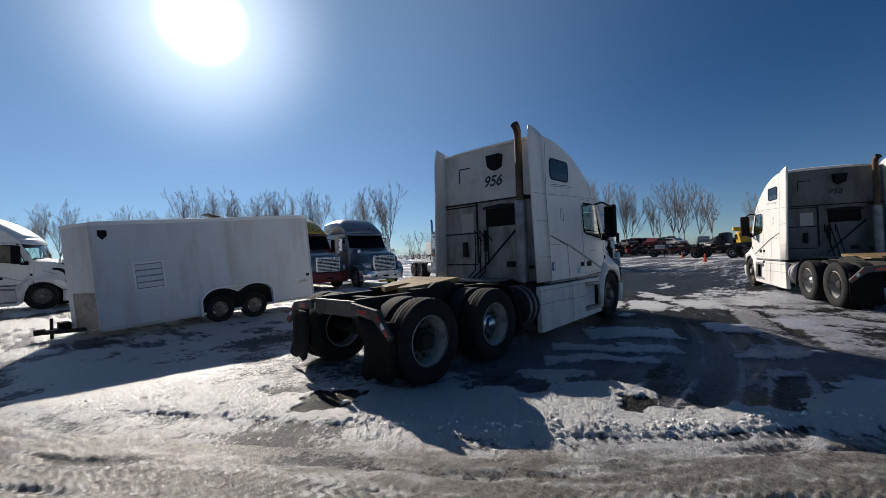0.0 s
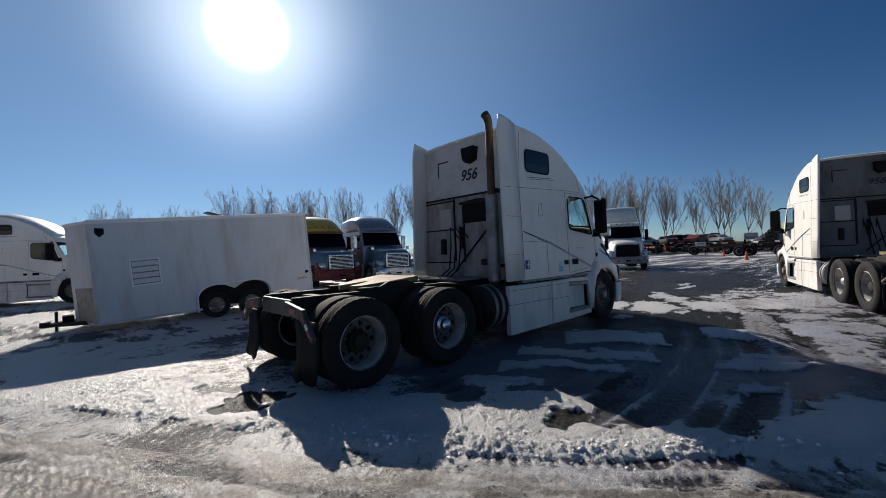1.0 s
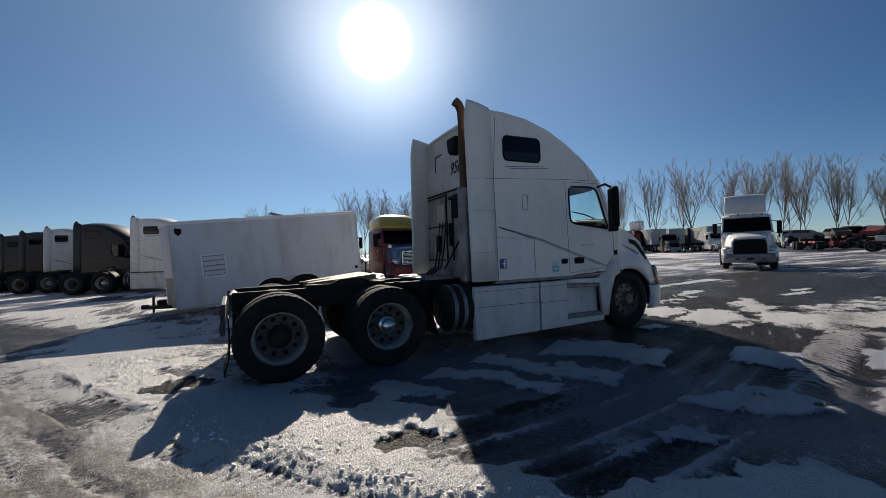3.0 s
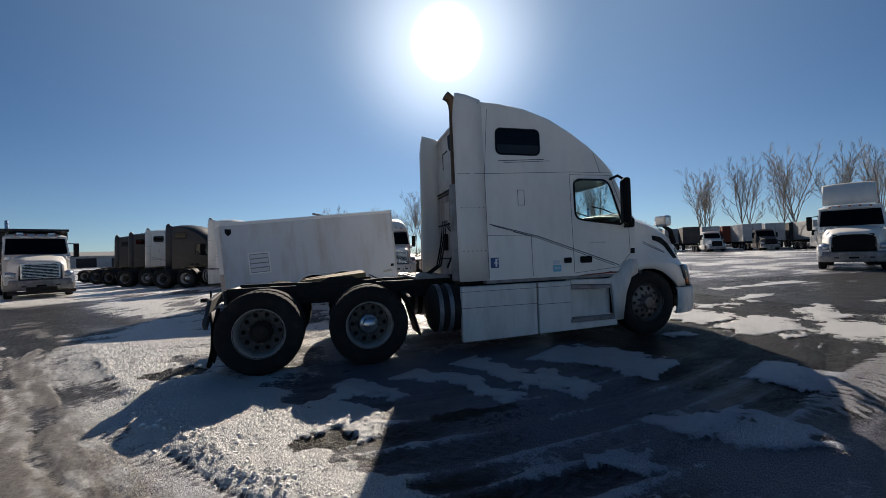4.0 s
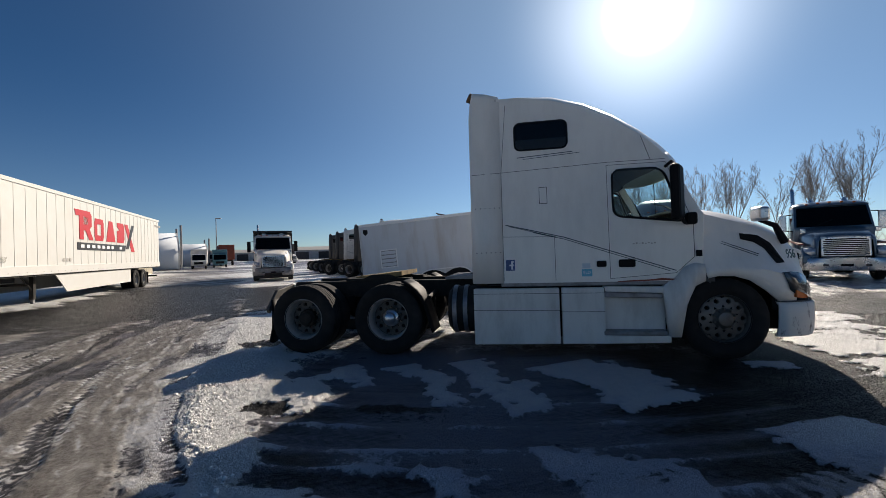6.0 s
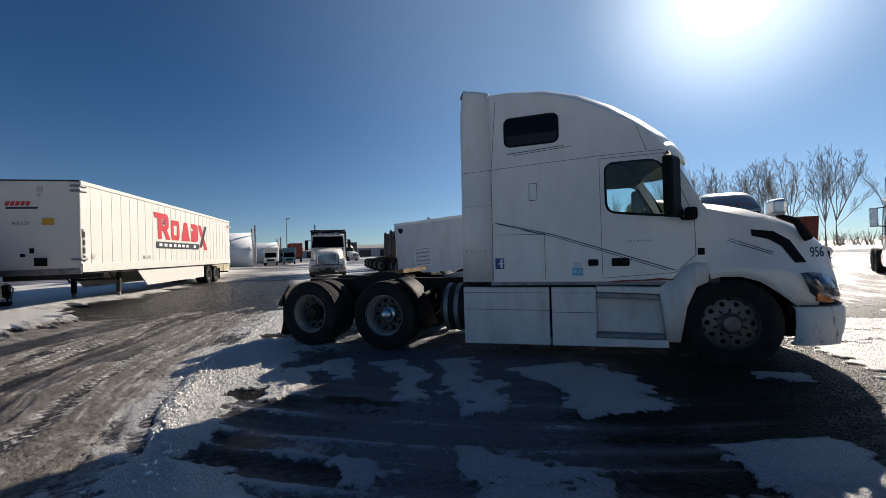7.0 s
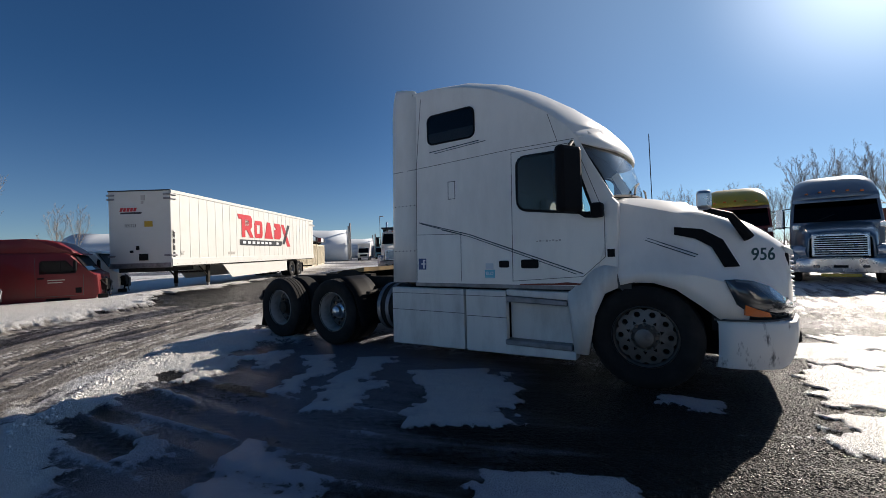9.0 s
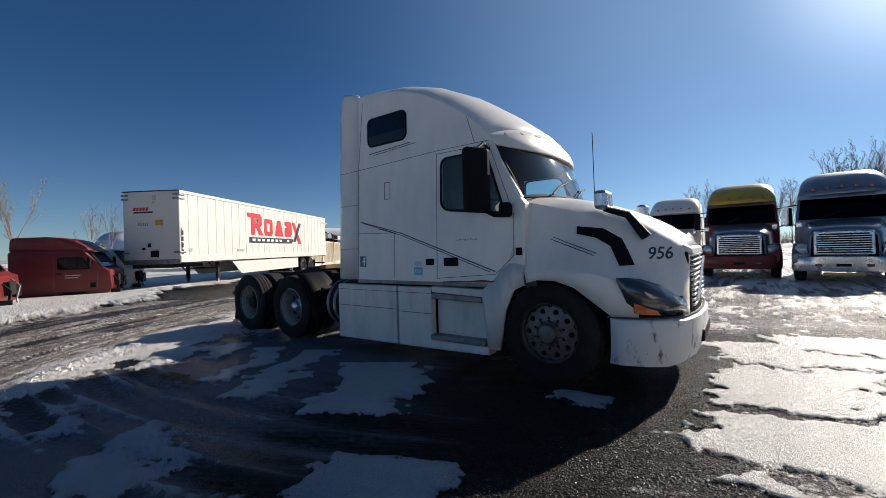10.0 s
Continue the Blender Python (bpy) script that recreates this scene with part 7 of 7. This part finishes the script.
def seg_mesh(name, segs, sides, material):
    vs, fs = [], []
    for p, e, r0, r1, _ in segs:
        d = (e - p).normalized()
        u = d.orthogonal().normalized()
        w = d.cross(u)
        b = len(vs)
        for c, r in ((p, r0), (e, r1)):
            for k in range(sides):
                a = 2 * math.pi * k / sides
                vs.append(c + (u * math.cos(a) + w * math.sin(a)) * r)
        for k in range(sides):
            k2 = (k + 1) % sides
            fs.append((b + k, b + k2, b + sides + k2, b + sides + k))
    me = bpy.data.meshes.new(name)
    me.from_pydata([tuple(v) for v in vs], [], fs)
    me.materials.append(material)
    me.shade_smooth()
    return me


TREES = []
for i, (h, sp) in enumerate(((13, 0.9), (13, 1.15), (13, 0.75), (13, 1.25), (13, 1.0), (13, 1.4))):
    sg = grow(40 + i, h, sp)
    TREES.append((seg_mesh("trunk", [s for s in sg if s[4] <= 2], 5, M_BARK), seg_mesh("twigs", [s for s in sg if s[4] > 2], 3, M_TWIG)))


def tree(x, y, kind, size, turn, z=0.6):
    t = thing("tree", pose(x, y, z, 0, 0, turn) @ Matrix.Scale(size, 4), "tall leafless winter tree with fine upright twigs", "tree", "bare trees at the edge of the yard")
    for nm, me in zip(("trunk", "crown"), TREES[kind]):
        share(nm, me, t)
    return t


rnd = random.Random(11)
# clumps: bearing, width in degrees, how many, height in metres
LINE = [(86, 13, 12, 10.5), (72.8, 13, 12, 14.8), (63.5, 1.5, 2, 15.8), (59.2, 1.0, 1, 15.0), (56.6, 1.2, 2, 16.0), (53.6, 1.2, 2, 16.0),
        (41.2, 2.0, 3, 14.5), (37.4, 1.6, 2, 16.5), (33.2, 2.0, 3, 16.5), (29.4, 1.2, 2, 15.5), (26.4, 1.4, 3, 15.6), (23.2, 2.2, 4, 15.0), (19.6, 1.6, 3, 13.0), (16.0, 1.0, 2, 11.0),
        (13.4, 1.5, 3, 13.2), (10.6, 1.6, 2, 11.0), (48, 5, 4, 6.0), (4, 6, 4, 9.5)]
for mid, wide, n, tall in LINE:
    for k in range(n):
        a = radians(mid + wide * ((k + 0.5) / n - 0.5) + rnd.uniform(-0.3, 0.3))
        r = 90 + rnd.uniform(-4, 6)
        tree(-4 + r * math.cos(a), -5 + r * math.sin(a), rnd.randrange(6), tall * rnd.uniform(0.86, 1.04) / 13, rnd.uniform(0, 360))
for x, y, k, s in ((-62, 2.5, 3, 0.85), (-60, 8.5, 5, 0.55), (-66, 12, 5, 0.6), (-70, -3, 5, 0.5)):
    tree(x, y, k, s, 40 * k, 0.2)

# low brush along the field's edge
bm_segs = []
rb = random.Random(5)
for k in range(900):
    a = radians(rb.uniform(-6, 108))
    r = rb.uniform(84, 110)
    p = Vector((-4 + r * math.cos(a), -5 + r * math.sin(a), 0.5))
    for j in range(5):
        e = p + Vector((rb.gauss(0, 0.7), rb.gauss(0, 0.7), rb.uniform(1.0, 2.6)))
        bm_segs.append((p, e, 0.03, 0.012, 4))
tagged(new("brush", seg_mesh("brush", bm_segs, 3, M_TWIG)), "thin brown winter brush at the field's edge", "brush", kind="stuff")


# ---- far yard ----
def parked_trailer(m, L, body, label, group="far row of parked trailers"):
    t = thing("parked_trailer", m, label, "trailer", group)
    part("body", B(-L, 0, -1.27, 1.27, 1.15, 3.95, bevel=0.04), body, t)
    part("door_gap", B(-0.01, 0.012, -0.015, 0.015, 1.2, 3.9), M_SEAM, t)
    part("underframe", B(-L + 0.3, -0.1, -0.9, 0.9, 0.8, 1.15), M_FRAME, t)
    for s in (-1, 1):
        for x in (-1.2, -2.5):
            wheel(t, x, s * 1.0, "inner")
        part("bumper_post", B(-0.1, 0.0, s * 0.7 - 0.05, s * 0.7 + 0.05, 0.5, 1.15), M_FRAME, t)
    return t


for k in range(9):
    a = radians(46.5 - k * 2.0)
    r = 82 + 3 * math.sin(k * 2.1)
    body = (M_FARWHITE, M_FARWHITE, M_FARDARK, M_FARWHITE, M_RUST, M_FARWHITE, M_FARWHITE, M_FARDARK, M_FARWHITE)[k]
    parked_trailer(pose(-4 + r * math.cos(a), -5 + r * math.sin(a), 0.35, 0, 0, -128 + 4 * math.sin(k * 1.7)), 9.0, body,
                   {M_FARWHITE: "weathered white box trailer in a far row", M_FARDARK: "dark box trailer in a far row", M_RUST: "rusty red box trailer in a far row"}[body])

FARTRUCKS = [(71.5, 27.6, M_WHITE, -150, "white"), (68.1, 19.5, M_REDPAINT, -160, "red"), (74.0, 16.7, M_DARKPAINT, -95, "black"), (71.6, 11.9, M_FARDARK, -85, "dark grey"),
             (65.0, 8.4, M_DARKPAINT, 80, "black"), (75.0, 33.5, M_WHITE, -140, "white"), (83.1, 23.8, M_REDPAINT, -100, "red"), (86.7, 15.9, M_FARDARK, -70, "dark grey"), (50.0, 40.0, M_WHITE, -120, "white"), (55.0, 36.0, M_FARDARK, -125, "dark grey"), (58.0, 30.0, M_WHITE, -118, "white"),
             (80.6, 20.2, M_FARDARK, 60, "rusty grey"), (86.6, 30.6, M_FARWHITE, -60, "faded white"), (93.0, 10.1, M_FARDARK, 100, "dark grey")]
for x, y, paint, turn, word in FARTRUCKS:
    conventional(pose(x, y, 0.12, 0, 0, turn), word + " old semi truck standing among scrapped vehicles", paint, sleeper=None, bumper=M_SHIELD, grille=M_BLACK, group="scrapped vehicles")


def flat_chassis(m, paint, label):
    t = thing("truck_chassis", m, label, "truck chassis", "scrapped vehicles")
    for s in (-1, 1):
        part("frame_rail", B(-6, 0, s * 0.43 - 0.05, s * 0.43 + 0.05, 0.8, 1.05), paint, t)
    part("rear_plate", B(-6.1, -5.9, -1.1, 1.1, 0.7, 1.1), M_FRAME, t)
    part("deck_plate", B(-3.4, -2.4, -0.7, 0.7, 1.05, 1.3, bevel=0.03), M_FRAME, t)
    tandem(t, (-5.3, -4.0))
    tandem(t, (-0.6,), ("rear_hub",))
    return t


flat_chassis(pose(41.4, 5.2, 0.05, 0, 0, 75), M_FRAME, "bare dark truck chassis on its wheels")
flat_chassis(pose(49.5, 12.1, 0.05, 0, 0, 100), M_RUST, "bare rusty truck chassis on its wheels")


def yellow_crane(m):
    t = thing("crane_truck", m, "yellow truck crane body among scrapped vehicles", "crane")
    part("carrier", B(-4, 0, -1.2, 1.2, 0.7, 1.4, bevel=0.05), M_FARDARK, t)
    part("crane_house", PR([(-3.6, 1.4), (-1.2, 1.4), (-1.0, 2.6), (-1.8, 3.2), (-3.4, 3.1)], "y", -1.0, 1.0, bevel=0.06), M_MACHINE, t)
    part("boom", B(-4.3, -0.4, -0.3, 0.3, 3.0, 3.5, bevel=0.04, m=Matrix.Rotation(radians(-4), 4, "Y")), M_MACHINE, t)
    part("cab_window", B(-1.35, -0.98, -0.8, 0.1, 1.9, 2.5), M_DARKGLASS, t)
    tandem(t, (-3.2, -0.9))
    return t


yellow_crane(pose(55.4, 4.2, 0.15, 0, 0, 110))


def dumpster(m, L, paint, label):
    t = thing("dump_trailer", m, label, "dump trailer")
    part("tub", PR([(-L, 1.2), (-0.2, 1.2), (0.1, 2.9), (-L - 0.1, 2.9)], "y", -1.2, 1.2, bevel=0.03), paint, t)
    for k in range(int(L / 0.8)):
        for s in (-1, 1):
            part("tub_rib", B(-0.7 - k * 0.8, -0.6 - k * 0.8, s * 1.2 - 0.03, s * 1.2 + 0.06, 1.2, 2.85), paint, t)
    part("underframe", B(-L, 0, -0.6, 0.6, 0.8, 1.2), M_FRAME, t)
    tandem(t, (-L + 0.8, -L + 2.1))
    part("front_leg", B(-1.1, -0.9, -0.6, 0.6, 0.0, 0.8), M_FRAME, t)
    return t


dumpster(pose(6.5, 27, 0.1, 0, 0, 175), 6.0, M_RUST, "faded red steel dump trailer behind the parked trucks")


# ---- along the driveway ----
def container(m, group="containers along the driveway"):
    t = thing("shipping_container", m, "beige corrugated steel shipping container beside the driveway", "container", group)
    part("body", B(-3.03, 3.03, -1.19, 1.19, 0.08, 2.55, bevel=0.02), M_CONTAINER, t)
    for k in range(18):
        x = -2.85 + k * 0.335
        for s in (-1, 1):
            part("corrugation", B(x - 0.07, x + 0.07, s * 1.19 - 0.004, s * 1.19 + 0.035, 0.25, 2.42, bevel=0.015, seg=1), M_CONTAINER, t)
    for x in (-3.0, 3.0):
        for s in (-1, 1):
            part("corner_post", B(x - 0.07, x + 0.07, s * 1.17 - 0.06, s * 1.17 + 0.06, 0.0, 2.6), M_CONTAINER, t)
    for k in range(4):
        part("locking_bar", T_([(3.06, -0.85 + 0.57 * k, 0.15), (3.06, -0.85 + 0.57 * k, 2.45)], 0.03, 6), M_SHIELD, t)
    return t


for k in range(3):
    container(pose(-31.5 - k * 4.6, 17.5 + k * 5.1, 0, 0, 0, -48))


def scrap_car(m, k, where):
    t = thing("scrapped_car", m, ("dark", "dull red", "white", "grey")[k % 4] + " scrapped car body " + where, "car", "scrapped cars")
    paint = (M_FARDARK, M_REDPAINT, M_FARWHITE, M_GREYPAINT)[k % 4]
    part("body", PR([(-2.1, 0.3), (2.1, 0.3), (2.1, 0.75), (1.2, 0.85), (0.6, 1.3), (-1.0, 1.32), (-1.7, 0.9), (-2.1, 0.85)], "y", -0.82, 0.82, bevel=0.06), paint, t)
    for s in (-1, 1):
        part("side_glass", PR([(-1.35, 0.88), (0.85, 0.88), (0.5, 1.22), (-0.95, 1.24)], "y", s * 0.80, s * 0.83), M_DARKGLASS, t)
        for x in (-1.3, 1.3):
            part("wheel", T_([(x, s * 0.70, 0.3), (x, s * 0.86, 0.3)], 0.3, 14), M_TYRE, t)
    return t


for k in range(8):
    u = k * 1.9 - 2
    scrap_car(pose(-33.5 - u * 0.66, 18.9 + u * 0.75, 2.56, 0, 0, 40 + 13 * (k % 3)), k, "stacked on a container")


# more of the scrap yard: car bodies and bare chassis standing close together
ry_ = random.Random(23)
for k in range(16):
    a = radians(8.5 + 14 * k / 15 + ry_.uniform(-0.4, 0.4))
    r = ry_.uniform(66, 84)
    scrap_car(pose(-4 + r * math.cos(a), -5 + r * math.sin(a), 0.25 + (1.25 if k % 3 == 0 else 0), 0, 0, ry_.uniform(0, 360)), k, "among scrapped vehicles")
    if k % 3 == 0:
        scrap_car(pose(-4 + r * math.cos(a), -5 + r * math.sin(a), 0.25, 0, 0, ry_.uniform(0, 360)), k + 1, "under another car body")
for k in range(5):
    a = radians(9.5 + 3.1 * k)
    r = 62 + 3 * (k % 2)
    flat_chassis(pose(-4 + r * math.cos(a), -5 + r * math.sin(a), 0.22, 0, 0, 60 + 37 * k), (M_FRAME, M_RUST, M_FARDARK)[k % 3], ("bare dark", "bare rusty", "bare grey")[k % 3] + " truck chassis in the scrap yard")


def van(m, paint, label):
    t = thing("box_van", m, label, "van", "vans along the driveway")
    part("cargo_box", B(-4.6, -1.3, -1.1, 1.1, 0.7, 3.0, bevel=0.05), paint, t)
    part("cab", PR([(-1.4, 0.5), (0.7, 0.5), (0.7, 1.15), (0.1, 1.3), (-0.35, 2.2), (-1.4, 2.25)], "y", -0.95, 0.95, bevel=0.06), paint, t)
    part("windscreen", PR([(0.13, 1.33), (-0.28, 2.12), (-0.25, 2.14), (0.17, 1.35)], "y", -0.85, 0.85), M_DARKGLASS, t)
    part("grille", B(0.69, 0.73, -0.6, 0.6, 0.7, 1.05), M_BLACK, t)
    for s in (-1, 1):
        for x in (-0.1, -3.5):
            wheel(t, x, s * 0.88, "inner", z=0.38, size=0.75)
    return t


van(pose(-50.0, 46.5, 0.1, 0, 0, -50), M_FARWHITE, "white box van parked by the driveway")
van(pose(-50.5, 51.5, 0.1, 0, 0, -50), M_FARTEAL, "teal box van parked by the driveway")
van(pose(-62, 64, 0.3, 0, 0, -50), M_FARWHITE, "white box van far down the driveway")
parked_trailer(pose(-56, 60, 0.2, 0, 0, -48), 9, M_RUST, "rusty red box trailer by the driveway", "trailers by the driveway")
parked_trailer(pose(-58, 78, 0.4, 0, 0, -58), 14, M_FARWHITE, "weathered white box trailer by the driveway", "trailers by the driveway")
parked_trailer(pose(-52, 74, 0.4, 0, 0, -58), 14, M_FARDARK, "dark box trailer by the driveway", "trailers by the driveway")
for k in range(4):
    conventional(pose(-46 - 7 * k, 66 + 9 * k, 0.2 + 0.06 * k, 0, 0, -20), "white semi truck far down the driveway", M_FARWHITE if k % 2 else M_WHITE, bumper=M_SHIELD, group="trucks down the driveway")


def fabric_hall(m, L, W, H):
    t = thing("fabric_hall", m, "long pale fabric-roofed storage hall with a white end wall", "hall")
    n = 12
    arcp = [(-W / 2 * math.cos(math.pi * k / n), H * 0.45 + H * 0.55 * math.sin(math.pi * k / n)) for k in range(n + 1)]
    rows = []
    for i in range(13):
        x = -L * i / 12
        dip = -0.12 if i % 2 else 0
        rows.append([(x, y, z + dip) for y, z in [(-W / 2, 0)] + arcp + [(W / 2, 0)]])
    solid(part("fabric_roof", loft(rows), M_SHED, t, smooth=True, angle=60), 0.1)
    part("end_wall", PR([(-W / 2, 0)] + arcp + [(W / 2, 0)], "x", -0.2, 0.0), M_FARWHITE, t)
    part("end_door", B(0.0, 0.06, -2.2, 2.2, 0.0, 4.2), M_GREYPRINT, t)
    for y in (-W * 0.3, W * 0.28):
        part("flue", T_([(0.4, y, 0), (0.4, y, H + 0.9)], 0.16, 10), M_SHIELD, t)
    return t


fabric_hall(pose(-54, 46.5, 0.3, 0, 0, 48), 40, 13, 5.4)
fabric_hall(pose(-66, 66, 0.4, 0, 0, 48), 30, 11, 4.4)


def low_shed(m, L):
    t = thing("low_shed", m, "long low grey shed on the skyline", "shed")
    part("wall", B(-L / 2, L / 2, -5, 5, 0, 2.7), M_FARWHITE, t)
    part("roof", PR([(-5.4, 2.6), (0, 3.7), (5.4, 2.6)], "x", -L / 2 - 0.4, L / 2 + 0.4), M_GREYPRINT, t)
    for k in range(5):
        part("door", B(-L / 2 + 2 + k * L / 5.5, -L / 2 + 5.5 + k * L / 5.5, -5.08, -5.0, 0, 2.1), M_FARDARK, t)
    return t


low_shed(pose(-92, 118, 0.8, 0, 0, 25), 46)
low_shed(pose(-60, 108, 0.8, 0, 0, 30), 34)


def lamp_post(m):
    t = thing("lamp_post", m, "tall grey lamp post by the driveway", "lamp post")
    part("pole", T_([(0, 0, 0), (0, 0, 9)], [0.12, 0.07], 8), M_SHIELD, t)
    part("lamp_head", B(-0.1, 0.9, -0.15, 0.15, 8.9, 9.05, bevel=0.03), M_SHIELD, t)
    return t


lamp_post(pose(-59, 61, 0.3, 0, 0, 20))


def cone(m):
    t = thing("traffic_cone", m, "orange plastic traffic cone on the snow", "traffic cone", "traffic cones")
    part("base", B(-0.18, 0.18, -0.18, 0.18, 0, 0.03), M_CONE, t)
    part("cone", T_([(0, 0, 0.03), (0, 0, 0.7)], [0.14, 0.03], 12), M_CONE, t, smooth=True)
    return t


for x, y in ((30.4, 2.4), (41.1, 6.4)):
    cone(pose(x, y, 0.05))


def sign_board(m):
    t = thing("sign_board", m, "small white sign on two posts", "sign")
    part("board", B(-0.03, 0.0, -0.6, 0.6, 0.8, 1.6), M_FARWHITE, t)
    for k in range(3):
        part("unreadable_line", B(-0.036, -0.03, -0.4, 0.4, 1.4 - 0.2 * k, 1.46 - 0.2 * k), M_REDPAINT if k == 0 else M_GREYPRINT, t)
    for s in (-1, 1):
        part("post", B(0.0, 0.06, s * 0.5 - 0.03, s * 0.5 + 0.03, 0, 1.5), M_FRAME, t)
    return t


sign_board(pose(49.6, 10.8, 0.05))
